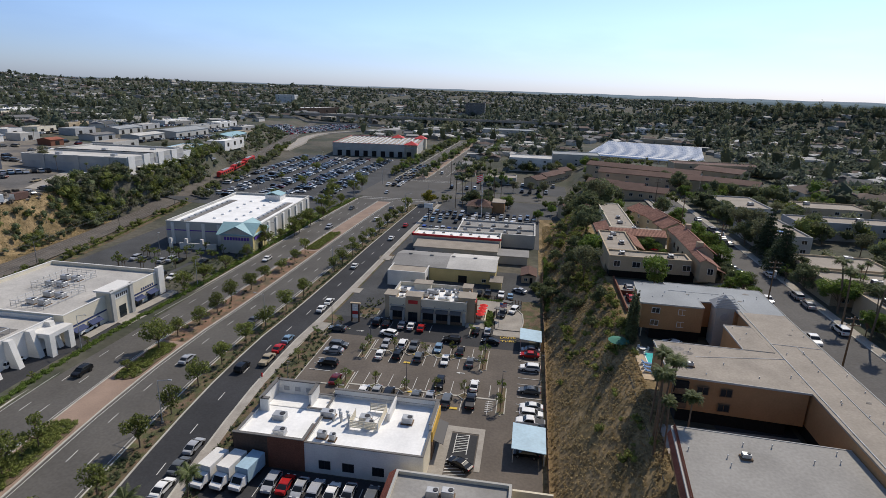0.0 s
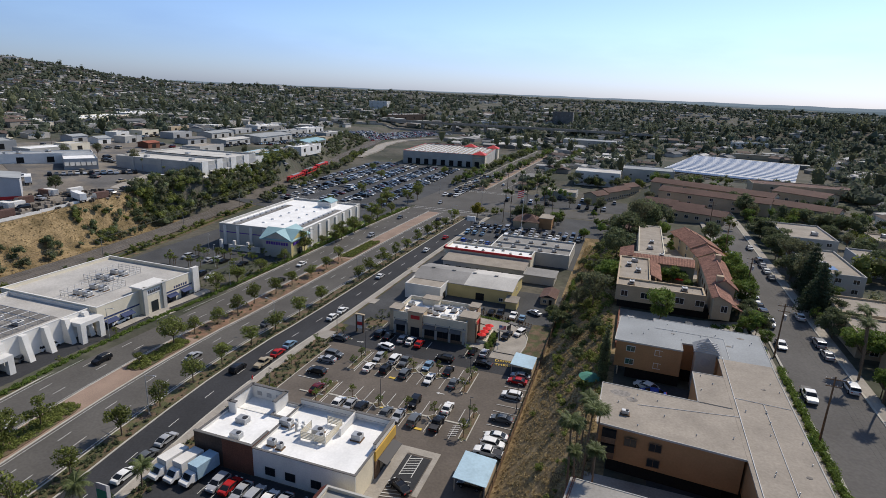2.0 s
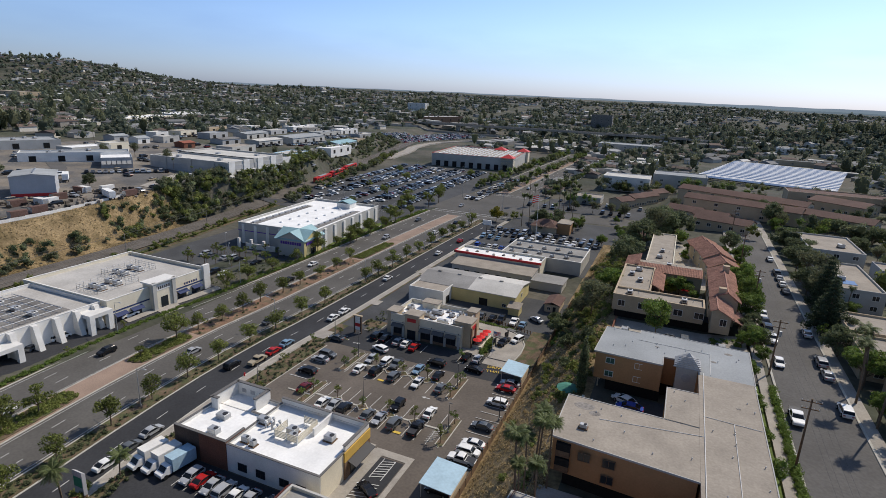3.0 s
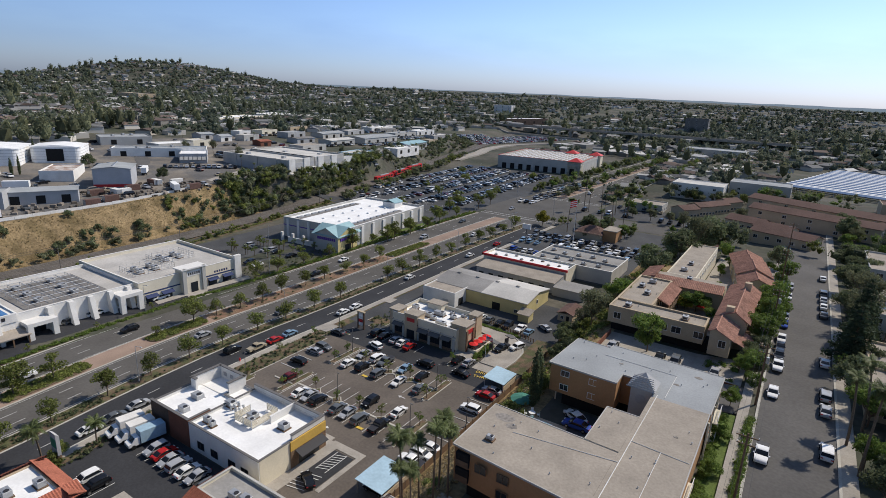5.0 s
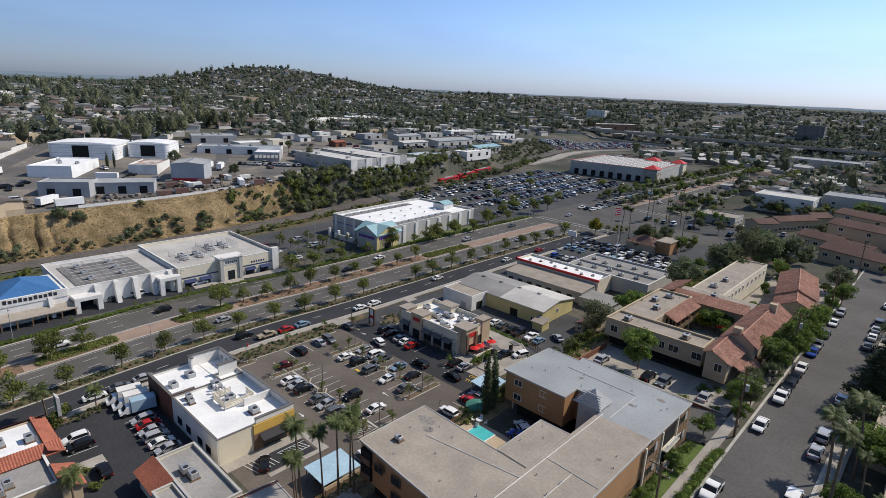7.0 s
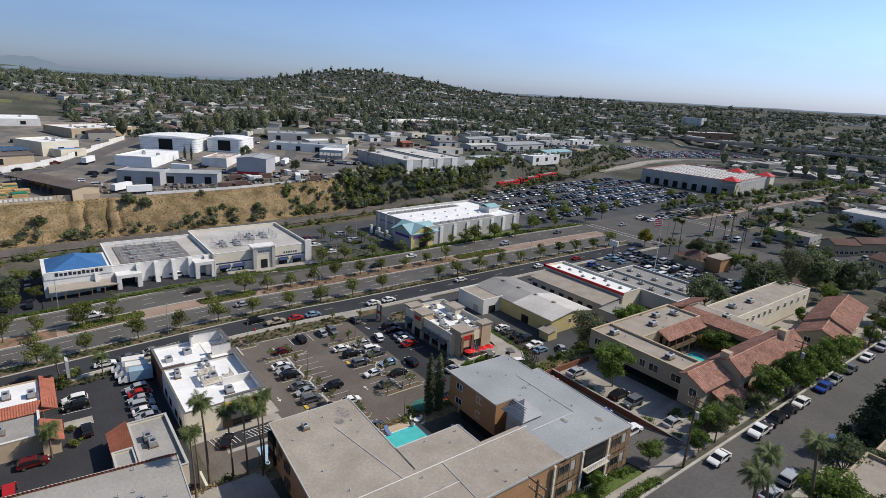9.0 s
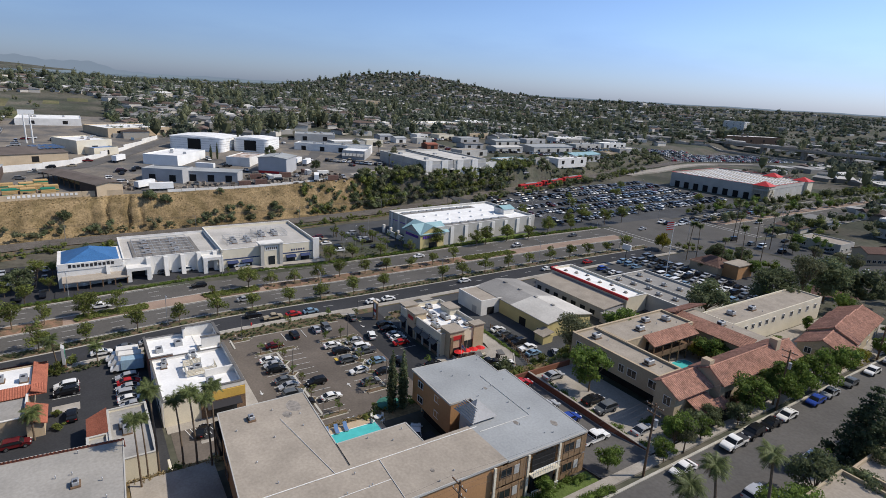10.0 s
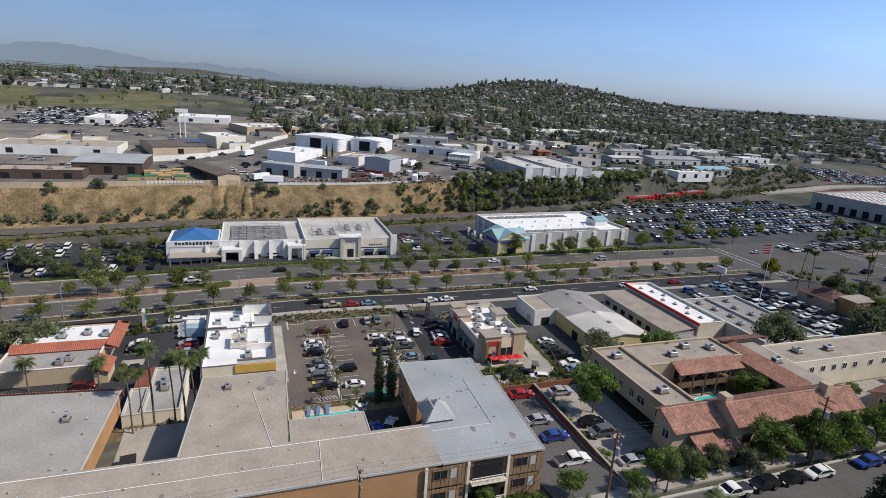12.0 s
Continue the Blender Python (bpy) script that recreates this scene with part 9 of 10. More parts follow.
ribbon("industrial_road", "grey asphalt service road beside the curving wall", "road", [(-200, 30), (-232, 38), (-250, 66), (-272, 82), (-312, 104), (-347, 122), (-400, 142)], 9, "street", 0.12)
ribbon("industrial_road", "asphalt lane between the storage halls and workshops", "road", [(-192, 116), (-205, 148), (-236, 172), (-262, 196), (-300, 214)], 7, "street", 0.1)
ribbon("ramp_road", "pale concrete motorway ramp", "road", [(-640, 560), (-500, 610), (-420, 650), (-355, 689), (-319, 735), (-250, 745), (-160, 770)], 9, "concrete", 1.2, 0.8)
ribbon("viaduct", "curving concrete tram viaduct with low walls", "bridge", [(-204, 440), (-210, 480), (-216, 506), (-226, 535), (-231, 570), (-230, 605), (-213, 655), (-180, 705), (-110, 760), (-20, 800), (90, 830)], 10, "concrete", 0.5, 0.7)
ribbon("far_road", "pale distant street winding uphill", "road", [(-60, 600), (-52, 680), (-30, 760), (-10, 820), (30, 870), (80, 905)], 13, "concrete", 0.3)
sheet("industrial_road", "asphalt lane climbing beside the brown slope", "road", -6, 0, 196, 330, 0.12, "concrete", 10, edge=lambda y: -198 - 0.4 * (y - 196))
YARD_CARS = []
sheet("car_park", "asphalt car park of the dealers beside the ramp", "car park", -24, 24, 575, 735, 0.15, "old_lot", 10, edge=lambda y: -282 + 0.28 * (y - 575))
for row in range(8):
    for k in range(54):
        y = 578 + k * 2.9
        if rnd.random() < 0.8:
            YARD_CARS.append((rnd.choice(("sedan", "suv", "van", "pickup")), rnd.choice(("white", "white", "silver", "silver", "grey", "black", "red")), -304 + 0.28 * (y - 575) + row * 6.2, y, 90 + rnd.uniform(-4, 4)))
for x0, y0, n, ang in ((-246, 196, 12, -36), (-238, 208, 10, -36), (-268, 386, 22, 4), (-262, 396, 22, 4), (-300, 470, 18, 8), (-292, 480, 18, 8), (-248, 455, 16, 10), (-350, 420, 16, 8), (-335, 330, 12, 5), (-270, 345, 14, 3), (-345, 485, 20, 8), (-345, 500, 20, 8)):
    for k in range(n):
        if rnd.random() < 0.85:
            YARD_CARS.append((rnd.choice(("sedan", "suv", "van", "pickup")), rnd.choice(colours), x0 + math.sin(radians(-ang)) * k * 2.8, y0 + math.cos(radians(ang)) * k * 2.8, ang + 90 + rnd.uniform(-3, 3)))
for k in range(330):
    x, y = rnd.uniform(-345, -190), rnd.uniform(-40, 330)
    if not clear_of_works(x, y, 2.5) or (x + 245) * 0.55 + y > 60 and (x + 245) * 0.55 + y < 76:
        continue
    if rnd.random() < 0.78:
        YARD_CARS.append((rnd.choice(("sedan", "suv", "pickup", "van")), rnd.choice(colours), x, y, rnd.choice((0, 90, 180, 270)) + rnd.uniform(-4, 4)))
    elif y > 160 and k % 2:
        plant(rnd.choice(("dark", "palm", "gum")), x, y, 0.7)
for k in range(12):
    x, y = rnd.uniform(-215, -190), rnd.uniform(108, 186)
    if not clear_of_works(x, y, 3.0):
        continue
    t = thing("container", rnd.choice(("rusty brown shipping container in the yard", "white shipping container in the yard")), "container", x, y, land_at(x, y), rnd.choice((0, 90)), group="yard containers")
    white = "white" in t["label"]
    part("shell", box(-1.2, 1.2, -3, 3, 0.1, 2.6), "stucco_white" if white else "tile_far", t)
    part("door", box(-1.1, 1.1, -3.06, -3.0, 0.2, 2.5), "metal", t)
t = thing("pylon_sign", "tall blank billboard on twin white poles", "sign", -322, 42, land_at(-322, 42))
for s in (-1.6, 1.6):
    part("pole", tube(0, s, 0, 17, 0.45, 0.4, 8), "frame_white", t)
part("board", box(-0.4, 0.4, -4, 4, 17, 19.5), "sign_white", t)

# homes across the residential street
for label, x, y, w, d, h, wall, roof in (
    ("grey two-storey apartment house with a flat roof and a blue tarpaulin", 79.5, 192.5, 13, 29, 5.6, "stucco_pale", "roof_tan"), ("long grey two-storey apartment house", 108, 208, 34, 11, 5.8, "stucco_grey", "roof_tan"),
    ("low tan apartment house with a flat roof", 82, 154.5, 21, 13, 4.6, "stucco_tan", "roof_tan"), ("low tan apartment house with a flat roof", 80.5, 139.8, 19, 12.4, 4.6, "stucco_beige", "roof_tan"), ("low tan house with a flat roof", 81, 123, 14, 14, 4.6, "stucco_tan", "roof_tan"),
    ("low beige house with a flat roof", 90, 97, 18, 22, 4.2, "stucco_beige", "roof_tan"), ("low beige house with a flat roof", 92, 66, 18, 22, 4.2, "stucco_tan", "roof_tan"), ("two-storey grey apartment house beside the street", 84, 236, 16, 26, 5.6, "stucco_pale", "roof_tan"), ("two-storey tan apartment house beyond the street", 118, 238, 24, 14, 5.6, "stucco_tan", "roof_tan"),
    ("two-storey apartment house beyond the street", 122, 170, 20, 18, 5.6, "stucco_beige", "roof_tan")):
    simple_building("apartment_house", label, x, y, w, d, h, wall, roof, 0, None, 0, 0, 3, 1)
tagged(part("tarpaulin", box(75, 81, 184, 188, land_at(78, 190) + 5.62, land_at(78, 190) + 5.7), "cloth_blue"), "creased blue tarpaulin on a flat roof", "tarpaulin")
for x, y, w, d, h, turn in ((62, 305, 50, 11, 6.0, -18), (64, 334, 62, 12, 5.6, -24), (38, 294, 15, 10, 3.6, -20), (53, 269, 22, 10, 3.6, -20), (49, 284, 14, 9, 3.6, -20), (98, 296, 30, 11, 5.6, -28), (4, 346, 12, 9, 5.0, 58), (10, 358, 12, 9, 5.4, 58), (16, 370, 12, 9, 5.0, 58), (21, 382, 12, 9, 5.4, 58), (112, 350, 26, 18, 5.0, -35), (26, 268, 20, 10, 4.4, 20)):
    simple_building("apartment_house", "long brown-roofed apartment row with pale walls", x, y, w, d, h, "stucco_tan", "tile_far", turn, None, 1.7, 0, 5, 0, "x")
for x, y, w, d, h, wall, roof, label in ((0, 412, 30, 22, 9.0, "stucco_white", "roof_pale", "white three-storey office building"), (33, 430, 34, 22, 8.0, "stucco_pale", "roof_grey", "pale office building with a flat roof"), (-17, 352, 18, 14, 4.0, "stucco_pale", "roof_tan", "low flat-roofed clinic among trees"),
                                           (-102, 1000, 34, 14, 20.0, "roof_dark", "roof_tan", "grey concrete tower block in the distance"), (-489, 1085, 40, 18, 15.0, "stucco_white", "roof_white", "white tower block on the hillside"), (-745, 460, 60, 26, 9.0, "stucco_tan", "roof_tan", "pale tan institutional building on the hillside"), (133, 735, 12, 12, 6.0, "stucco_white", "roof_white", "small white building among trees"), (171, 756, 60, 10, 3.5, "stucco_white", "roof_white", "long low white building"), (163, 640, 100, 12, 4.0, "stucco_tan", "roof_grey", "long low school building"), (-30, 700, 60, 30, 7, "stucco_pale", "roof_grey", "long pale building in the distance"), (120, 380, 60, 18, 6, "stucco_tan", "tile_far", "long tan building with a brown roof")):
    simple_building("office_building", label, x, y, w, d, h, wall, roof, 0, None, 0, 0, 3, 0)
for k in range(15):
    t = thing("solar_canopy", "long pale solar canopy over parked cars", "canopy", 84 + k * 2.4, 446 + k * 9.6, land_at(100, 450 + k * 10), -18, group="solar canopies")
    part("panel_deck", extruded([(-2.6, 3.3), (2.6, 4.02), (2.6, 4.14), (-2.6, 3.42)], "x", -44, 44), "solar", t)
    part("panel_deck", extruded([(2.6, 4.02), (4.0, 4.2), (4.0, 4.32), (2.6, 4.14)], "x", -44, 44), "roof_white", t)
    for s in (-36, -12, 12, 36):
        part("post", box(s - 0.15, s + 0.15, -0.15, 0.15, 0, 3.6), "metal", t)
bridge = thing("overpass", "long grey concrete motorway bridge on piers", "bridge", -20, 800, 15.5, 3)
part("deck", box(-420, 420, -9, 9, 5.0, 6.4), "concrete", bridge)
for s in (-1, 1):
    part("parapet", box(-420, 420, s * 9 - 0.2, s * 9 + 0.2, 6.4, 7.4), "concrete", bridge)
for k in range(18):
    part("pier", box(-400 + k * 47, -397 + k * 47, -6, 6, -8, 5.0), "concrete", bridge)


# ---------------------------------------------------------------- uncountable: shrubs, dry grass, far homes and woods
def scatter(name, label, spots, sizes, per, blade, m, category, flat=0.7, seed=3, low=0.35, core=0.72, coarse=False):
    """Many clumps of leaf blades joined into one mesh."""
    rng = np.random.default_rng(seed)
    n = len(spots)
    which = np.repeat(np.arange(n), per)
    way = rng.normal(size=(n * per, 3))
    way /= np.linalg.norm(way, axis=1)[:, None]
    way[:, 2] = np.where(way[:, 2] < -0.3, -way[:, 2], way[:, 2])
    sz = np.asarray(sizes, float)
    base = np.asarray(spots, float).copy()
    base[:, 2] += sz * low
    mid = base[which] + way * (sz[which] * rng.uniform(0.6, 1.08, n * per))[:, None] * (1, 1, flat)
    v, f = blades_at(rng, mid, sz[which] * blade, 1.0)
    if core:
        v2, f2 = clumps_of(rng, base, sz, core, flat, coarse)
        v, f = np.concatenate([v, v2]), np.concatenate([f, f2 + len(v)])
    return tagged(new(name, blade_mesh(name, v, f, m)), label, category, kind="stuff")


rng = np.random.default_rng(21)


def bed_spots(x0, x1, y0, y1, step, jitter=0.5):
    ys = np.arange(y0, y1, step)
    x = rng.uniform(x0, x1, len(ys))
    y = ys + rng.uniform(-jitter, jitter, len(ys))
    x = np.array([on_curve(a, b) for a, b in zip(x, y)])
    return np.stack([x, y, land(x, y) + 0.2], 1)


spots = np.concatenate([bed_spots(-85.4, -81.3, a, b, 0.07) for a, b in ((60, 77.8), (93.9, 110.5), (191.5, 215.5))] + [bed_spots(-103.0, -101.4, 142, 280, 0.6), np.stack([rail_x(np.arange(-80, 250, 0.55)) + 9.0, np.arange(-80, 250, 0.55), land(rail_x(np.arange(-80, 250, 0.55)) + 9.0, np.arange(-80, 250, 0.55))], 1)])
scatter("shrubs", "low green shrubs filling the median beds", spots, rng.uniform(0.35, 0.75, len(spots)), 34, 0.2, "leaf", "shrubs")
spots = np.concatenate([bed_spots(-67.8, -64.7, -100, 275, 1.5), bed_spots(-53, -47.2, 40, 126, 0.28), bed_spots(-109.5, -103.8, 140, 182, 0.5), bed_spots(-45.5, -39.5, 137, 151, 0.35), bed_spots(-85.5, -81.2, 113, 189, 2.4), bed_spots(-67.6, -64.9, 40, 72, 0.25), bed_spots(-65.4, -64.8, 98, 200, 0.6)])
scatter("shrubs", "sparse olive shrubs in mulched beds", spots, rng.uniform(0.25, 0.6, len(spots)), 28, 0.22, "leaf_dark", "shrubs", seed=4)
spots = np.concatenate([bed_spots(-101.0, -99.9, 20, 280, 0.36), bed_spots(54.3, 55.0, 60, 121, 0.35), bed_spots(50.0, 51.0, 45, 120, 0.5), bed_spots(45, 53, 139.5, 143, 0.15), bed_spots(7.4, 8.4, 150, 200, 0.6), bed_spots(-8.8, -7.1, 138, 146.8, 0.25), bed_spots(24.3, 51, 133.5, 134.6, 0.06), np.stack([np.linspace(-38, -4, 70), np.linspace(158.2, 156.2, 70), land(np.linspace(-38, -4, 70), np.linspace(158.2, 156.2, 70))], 1)])
scatter("hedge", "clipped green hedges and garden shrubs", spots, rng.uniform(0.5, 0.9, len(spots)), 95, 0.13, "leaf_bright", "hedge", seed=5)
# dry grass on both slopes
n = 15000
x, y = rng.uniform(7.3, 22, n), rng.uniform(-10, 250, n)
x2, y2 = rng.uniform(6, 24, 5200), rng.uniform(-60, 205, 5200)
x2 = rail_x(y2) - x2
spots = np.stack([np.r_[x, x2], np.r_[y, y2], land(np.r_[x, x2], np.r_[y, y2])], 1)
scatter("dry_grass", "tufts of dry yellow grass on the slopes", spots, rng.uniform(0.15, 0.36, len(spots)), 9, 0.55, "dry_blade", "grass", seed=6, low=0.1, core=0)
n = 900
y = rng.uniform(70, 255, n)
x = rng.uniform(9, 22.5, n)
keep = rng.random(n) < np.clip((y - 75) / 100, 0.12, 1) * np.clip((x - 8) / 9, 0.12, 1)
spots = np.stack([x, y, land(x, y)], 1)[keep]
scatter("scrub", "grey-green scrub on the slope", spots, rng.uniform(0.5, 1.2, len(spots)), 46, 0.19, "leaf", "scrub", seed=7)


def open_ground(x, y):
    """True where homes and trees may stand in the distance."""
    road = (x > -112) & (x < -50) & (y < 600)
    near = (x > -350) & (x < 20) & (y < 345) | (x < 72) & (x > -350) & (y < 250)
    shops = (x > -190) & (x < -50) & (y < 520)
    works = (x > -350) & (x < -150) & (y < 520) | (x > -640) & (x < -150) & (y < 90) & (y > -190)
    east = (x > 0) & (x < 140) & (y < 250)
    sun_park = (x > 45) & (x < 160) & (y > 430) & (y < 610) | (x > -40) & (x < 132) & (y < 447) | (x > -330) & (x < -190) & (y > 500) & (y < 770)
    rails = np.abs(x - rail_x(y)) < 16
    return ~(road | near | shops | works | east | sun_park | rails)


def field(n, r0, r1, a0, a1, seed, power=0.6):
    g = np.random.default_rng(seed)
    r = r0 + (r1 - r0) * g.random(n) ** (1 / power)
    a = np.radians(g.uniform(a0, a1, n))
    x, y = 40 - np.sin(a) * r, 30 + np.cos(a) * r
    ok = open_ground(x, y)
    return x[ok], y[ok]


def groves(n, each, spread, r0, r1, seed, power):
    """Trees in loose groups of uneven size."""
    g = np.random.default_rng(seed)
    x, y = field(n, r0, r1, -42, 125, seed, power)
    count = g.integers(1, 2 * each, len(x))
    x, y = np.repeat(x, count), np.repeat(y, count)
    x, y = x + g.normal(size=len(x)) * spread, y + g.normal(size=len(y)) * spread
    ok = open_ground(x, y)
    return x[ok], y[ok]


hx, hy = field(5900, 240, 2250, -42, 125, 31, 0.85)
mx, my = field(1100, 520, 1300, 62, 112, 33, 0.9)
kx, ky = field(650, 1050, 1800, 44, 78, 35, 1.0)
hx, hy = np.r_[hx, mx, kx], np.r_[hy, my, ky]
g = np.random.default_rng(32)
verts, faces, slots = [], [], []
for x, y in zip(hx, hy):
    far = math.hypot(x, y)
    w, d, h = g.uniform(4.2, 7.5), g.uniform(3.8, 5.8), g.uniform(2.6, 3.8)
    trade = -720 < x < -20 and 470 < y < 1050
    if far > 1150:
        w, d, h = w * 0.8, d * 0.8, h * 0.85
    big = g.random() < (0.3 if trade else 0.08)
    if big:
        w, d, h = w * 1.9, d * 1.7, h * 1.2
    a = g.uniform(0, math.pi)
    c, s = math.cos(a), math.sin(a)
    z = land_at(x, y)
    flat = g.random() < 0.3 or big and trade
    base = len(verts)
    for lz in (-1.5, h):
        for lx, ly in ((-w, -d), (w, -d), (w, d), (-w, d)):
            verts.append((x + lx * c - ly * s, y + lx * s + ly * c, z + lz))
    for q in ((0, 1, 5, 4), (1, 2, 6, 5), (2, 3, 7, 6), (3, 0, 4, 7)):
        faces.append([base + k for k in q])
        slots.append(0)
    base = len(verts)
    rise = 0.25 if flat else g.uniform(1.2, 2.0)
    o = 0.0 if flat else 0.5
    for lx, ly, lz in ((-w - o, -d - o, h), (w + o, -d - o, h), (w + o, d + o, h), (-w - o, d + o, h)) + (((-w, 0, h + rise), (w, 0, h + rise)) if not flat else ((-w, -d, h + 0.02), (w, d, h + 0.02))):
        verts.append((x + lx * c - ly * s, y + lx * s + ly * c, z + lz))
    tint = 3 if flat else g.choice((1, 1, 2, 2, 2, 3))
    for q in (((0, 1, 5, 4), (2, 3, 4, 5), (1, 2, 5), (3, 0, 4)) if not flat else ((0, 1, 2, 3),)):
        faces.append([base + k for k in q])
        slots.append(int(tint))
M["far_wall"] = material("far_house_wall", (0.48, 0.45, 0.4), 0.9, island=0.5)
M["far_roof_brown"] = material("far_brown_roof", (0.13, 0.095, 0.08), 0.9, island=0.4)
M["far_roof_grey"] = material("far_grey_roof", (0.17, 0.17, 0.17), 0.9, island=0.5)
M["far_roof_white"] = material("far_white_roof", (0.42, 0.41, 0.39), 0.85, island=0.5)
me = bpy.data.meshes.new("far_homes")
me.from_pydata(verts, [], faces)
for name in ("far_wall", "far_roof_brown", "far_roof_grey", "far_roof_white"):
    me.materials.append(M[name])
me.polygons.foreach_set("material_index", slots)
tagged(new("far_homes", me), "many small distant homes with pale walls and brown roofs", "houses", kind="stuff")

x, y = groves(2300, 6, 12, 230, 1050, 41, 0.95)
keep = ~((x > -720) & (x < -20) & (y > 470) & (np.random.default_rng(40).random(len(x)) < 0.45))
x, y = x[keep], y[keep]
spots = np.stack([x, y, land(x, y)], 1)
scatter("woods", "dark green trees between the homes", spots, np.random.default_rng(42).gamma(6, 0.44, len(spots)) + 0.3, 20, 0.24, "leaf_far", "trees", 0.95, 43, 0.9, core=0.78)
x, y = groves(3500, 9, 22, 700, 2350, 44, 1.0)
rise = np.random.default_rng(57).normal(size=(2, 900))
x, y = np.r_[x, 390 + rise[0] * 150], np.r_[y, 870 + rise[1] * 55]
hill = field(2600, 1000, 1750, 46, 76, 56, 1.0)
x, y = np.r_[x, hill[0]], np.r_[y, hill[1]]
spots = np.stack([x, y, land(x, y)], 1)
scatter("far_woods", "distant dark woodland on the hills", spots, np.random.default_rng(45).gamma(5, 0.5, len(spots)) + 0.8, 4, 0.36, "leaf_far", "trees", 0.85, 46, 0.7, core=0.85, coarse=True)
x, y = field(900, 280, 1700, -42, 125, 47, 0.9)
g_x = np.random.default_rng(54).uniform(-430, -330, 26)
x, y = np.r_[x, g_x], np.r_[y, 150 - 1.3 * (g_x + 330) + np.random.default_rng(55).normal(size=26) * 10]
ridge_x = np.random.default_rng(52).uniform(190, 560, 80)
x, y = np.r_[x, ridge_x], np.r_[y, 880 + np.random.default_rng(53).normal(size=80) * 24]
spots = np.stack([x, y, land(x, y) + 4], 1)
scatter("tall_woods", "taller gum trees that stand above the homes", spots, np.random.default_rng(48).uniform(3.5, 6.0, len(spots)), 70, 0.17, "leaf_grey", "trees", 1.7, 49, 0.9)


def joined_cars(name, label, listed):
    """Cars too many to count, as one mesh with a slot for each colour."""
    keys = list(PAINTS)
    verts, faces, slots = [], [], []
    for shape, paint, x, y, turn in listed:
        body, cabin, (r0, r1, rz), half, _, _ = SHAPES[shape]
        a = radians(turn)
        c, s, g = math.cos(a), math.sin(a), land_at(x, y) + 0.1

        def put(ring, w0, w1, slot):
            base, n = len(verts), len(ring)
            for (ly, lz), w in list(zip(ring, w0)) + list(zip(ring, w1)):
                verts.append((x + w * c - ly * s, y + w * s + ly * c, g + lz))
            faces.append([base + k for k in range(n)])
            faces.append([base + n + k for k in range(n)][::-1])
            slots.extend([slot, slot])
            for k in range(n):
                j = (k + 1) % n
                faces.append([base + k, base + j, base + n + j, base + n + k])
                slots.append(slot)

        put(body, [-half] * len(body), [half] * len(body), keys.index(paint))
        put(cabin, [-half + i for i in INSETS], [half - i for i in INSETS], len(keys))
        put([(r0, rz - 0.06), (r1, rz - 0.06), (r1, rz), (r0, rz)], [-half + 0.14] * 4, [half - 0.14] * 4, keys.index(paint))
        for wy in (1.4, -1.4):
            put([(wy - 0.3, 0.0), (wy + 0.3, 0.0), (wy + 0.3, 0.5), (wy - 0.3, 0.5)], [-half - 0.01] * 4, [half + 0.01] * 4, len(keys) + 1)
    me = bpy.data.meshes.new(name)
    me.from_pydata(verts, [], faces)
    for key in keys:
        me.materials.append(M["car_" + key])
    me.materials.append(M["car_glass"])
    me.materials.append(M["tyre"])
    me.polygons.foreach_set("material_index", slots)
    return tagged(new(name, me), label, "cars", kind="stuff")


goods = np.random.default_rng(91)
verts, faces = [], []
for k in range(420):
    x, y = goods.uniform(-216, -188), goods.uniform(38, 190)
    if not clear_of_works(x, y):
        continue
    w, d, h, a = goods.uniform(0.3, 1.2), goods.uniform(0.3, 0.8), goods.uniform(0.3, 1.4), goods.uniform(0, 3)
    c, q, z, i = math.cos(a), math.sin(a), land_at(x, y), len(verts)
    for lz, shrink in ((0, 1.0), (h * 0.8, 1.0), (h, 0.8)):
        verts.extend((x + (lx * c - ly * q) * shrink, y + (lx * q + ly * c) * shrink, z + lz) for lx, ly in ((-w, -d), (w, -d), (w, d), (-w, d)))
    for lev in (0, 4):
        faces.extend([i + lev + j, i + lev + (j + 1) % 4, i + lev + 4 + (j + 1) % 4, i + lev + 4 + j] for j in range(4))
    faces.append([i + 8, i + 9, i + 10, i + 11])
M["goods"] = material("weathered_yard_goods", (0.2, 0.17, 0.14), 0.9, island=0.75)
me = bpy.data.meshes.new("yard_goods")
me.from_pydata(verts, [], faces)
me.materials.append(M["goods"])
tagged(new("yard_goods", me), "covered stacks and crates about the yards", "yard goods", kind="stuff")
joined_cars("car_rows", "long rows of parked cars in the large car park", LOT_CARS)
DEALER = []
dealers = random.Random(55)
for row in range(14):
    for k in range(34):
        if dealers.random() < 0.7:
            DEALER.append((dealers.choice(("sedan", "suv", "van")), dealers.choice(("white", "white", "silver", "silver", "grey", "black", "black")), -366 - row * 7.2, -78 + k * 3.1, dealers.choice((90, 270))))
joined_cars("dealer_cars", "long rows of cars on far dealer yards", [c for c in DEALER if not any(abs(c[2] - x) < w and abs(c[3] - y) < d for x, y, w, d in ((-395, -18, 27, 15), (-428, 50, 26, 26)))])
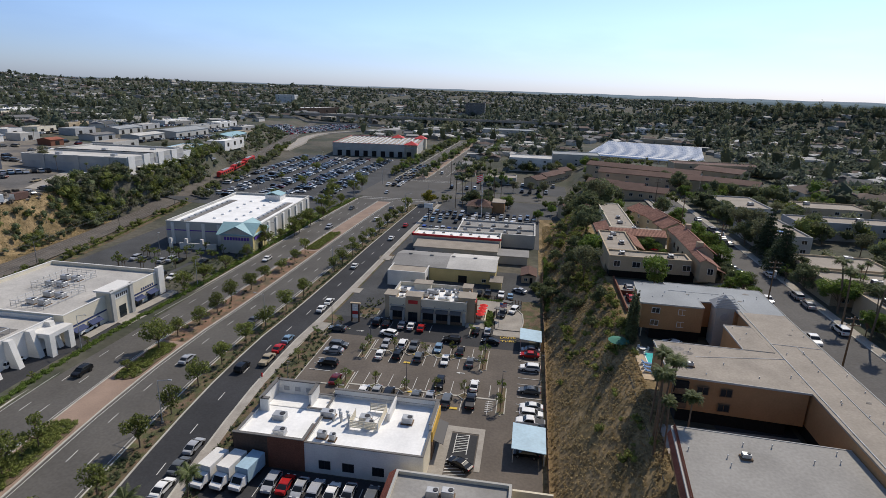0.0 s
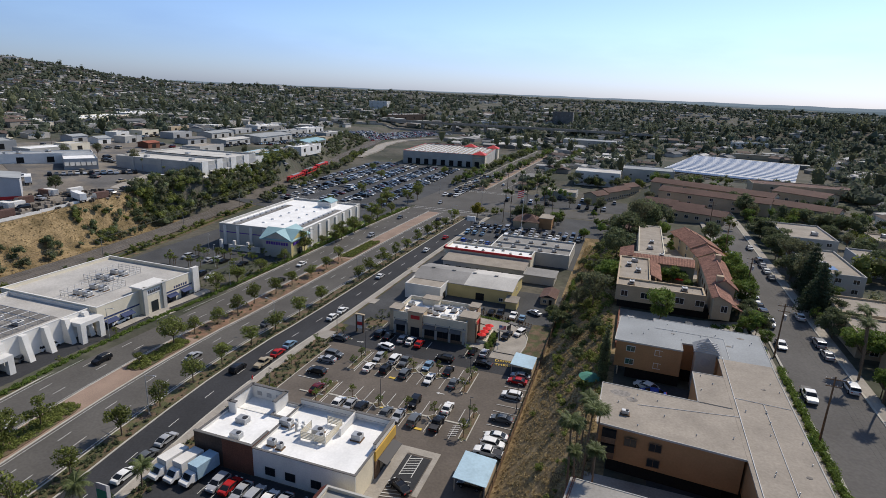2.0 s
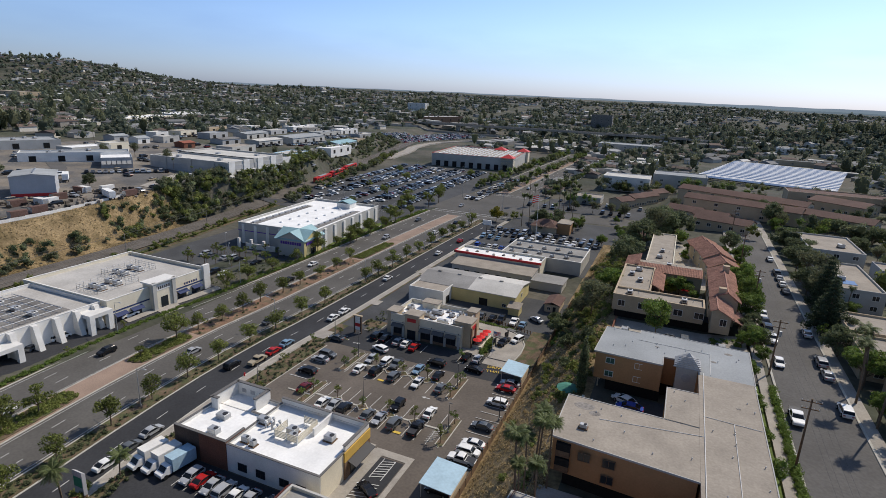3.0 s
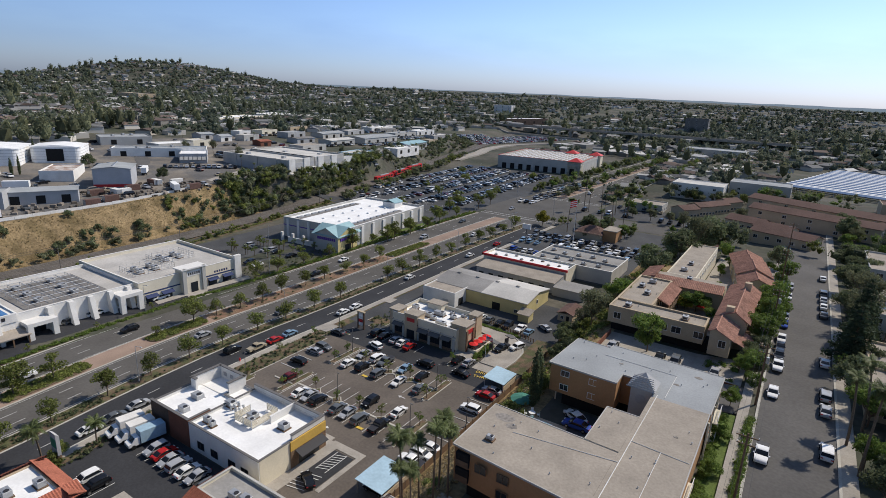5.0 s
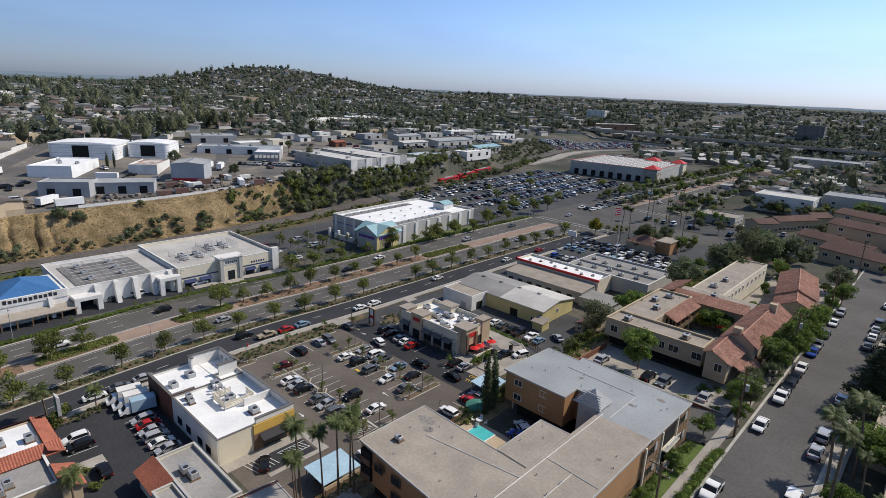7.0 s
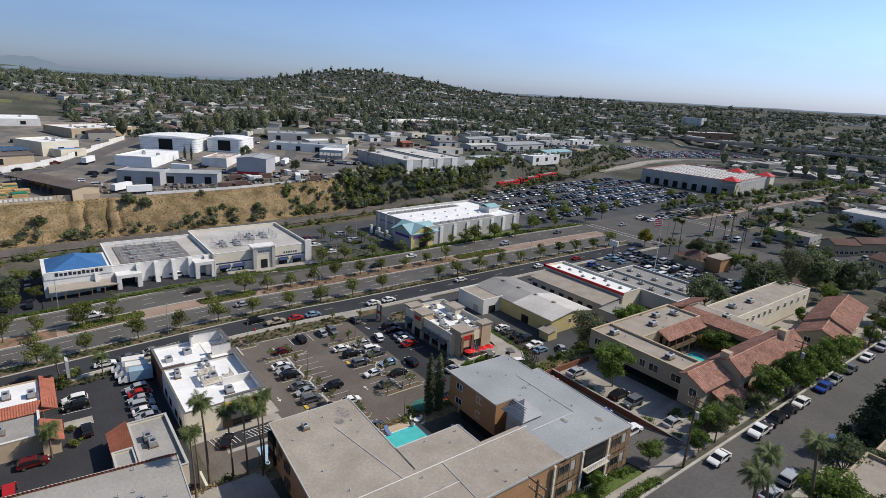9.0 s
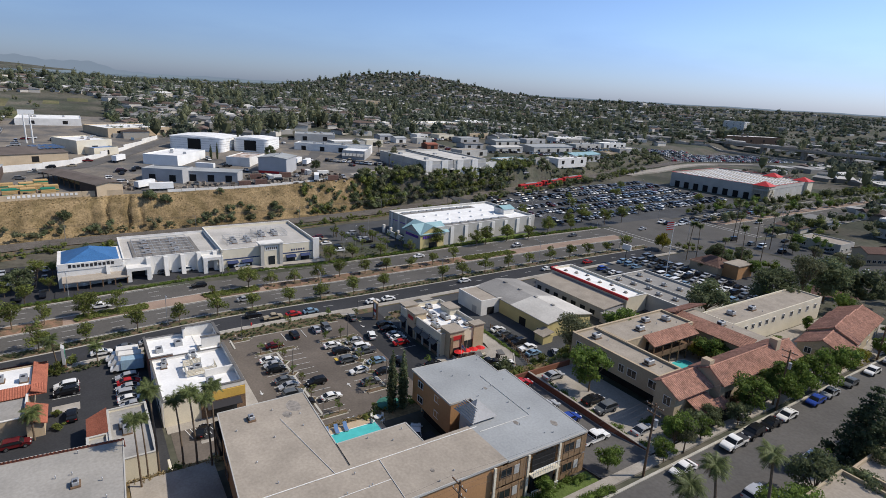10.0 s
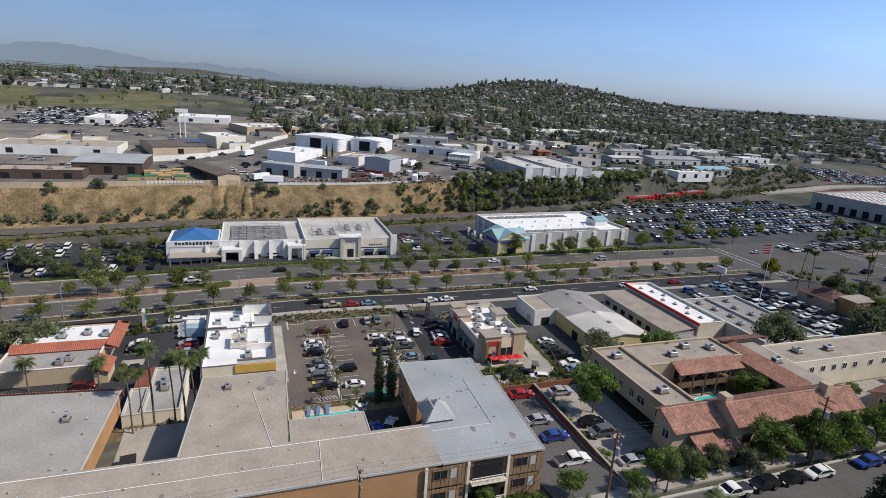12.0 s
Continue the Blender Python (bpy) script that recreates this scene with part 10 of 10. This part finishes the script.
fence = thing("crest_fence", "low white fence along the crest of the brown slope", "fence", 0, 0, 0)
for k in range(14):
    y0 = 98 + k * 6.0
    x0 = float(rail_x(y0)) - 25.5
    g = min(land_at(x0, y0), land_at(x0, y0 + 5.8))
    part("panel", box(x0 - 0.08, x0 + 0.08, y0, y0 + 5.8, g - 0.2, g + 1.2), "stucco_white", fence)
array_at = thing("solar_array", "dark blue solar panels on a low roof", "solar panels", -282, 50, land_at(-274, 41) + 5.3, 20)
for k in range(4):
    part("panel", extruded([(-6 + k * 3.2, 0.1), (-3.2 + k * 3.2, 0.5), (-3.2 + k * 3.2, 0.6), (-6 + k * 3.2, 0.2)], "x", -6, 13), "solar", array_at)
for x, y, turn in ((-189, 96, 0), (-196, 90, 40), (-193, 172, 70), (-236, 182, 55), (-241, 178, 55), (-236, 124, -36), (-262, 84, 60)):
    t = thing("box_trailer", "white box trailer parked in the industrial yard", "trailer", x, y, land_at(x, y), turn, group="box trailers")
    part("box", box(-1.25, 1.25, -5, 5, 1.0, 3.7), "white_metal", t)
    part("chassis", box(-1.0, 1.0, -4.8, 4.8, 0.7, 1.0), "dark", t)
    for wx in (-1.2, 0.9):
        for wy in (-3.6, 3.4):
            part("wheel", box(wx, wx + 0.3, wy - 0.45, wy + 0.45, 0, 0.9), "tyre", t)
joined_cars("yard_cars", "cars and vans parked about the industrial yards", YARD_CARS)
for leaf, listed in list(THICKET.items()) + list(GROVE.items()):
    planted = GROVE.get(leaf) is listed
    g = np.random.default_rng(hash_of(leaf))
    spots, sizes = [], []
    for x, y, high, wide in listed:
        z = land_at(x, y)
        for j in range(4):
            spots.append((x + g.normal() * wide * 0.45, y + g.normal() * wide * 0.45, z + high * g.uniform(0.15, 0.6)))
            sizes.append(wide * g.uniform(0.4, 0.7))
    if planted:
        scatter("grove", "dense garden and street trees between the buildings", spots, sizes, 90, 0.14, leaf, "trees", 0.95, 61, 0.3)
    else:
        scatter("thicket", "dense trees and bushes along the tram line", spots, sizes, 56, 0.17, leaf, "trees", 0.95, 60, 0.3)
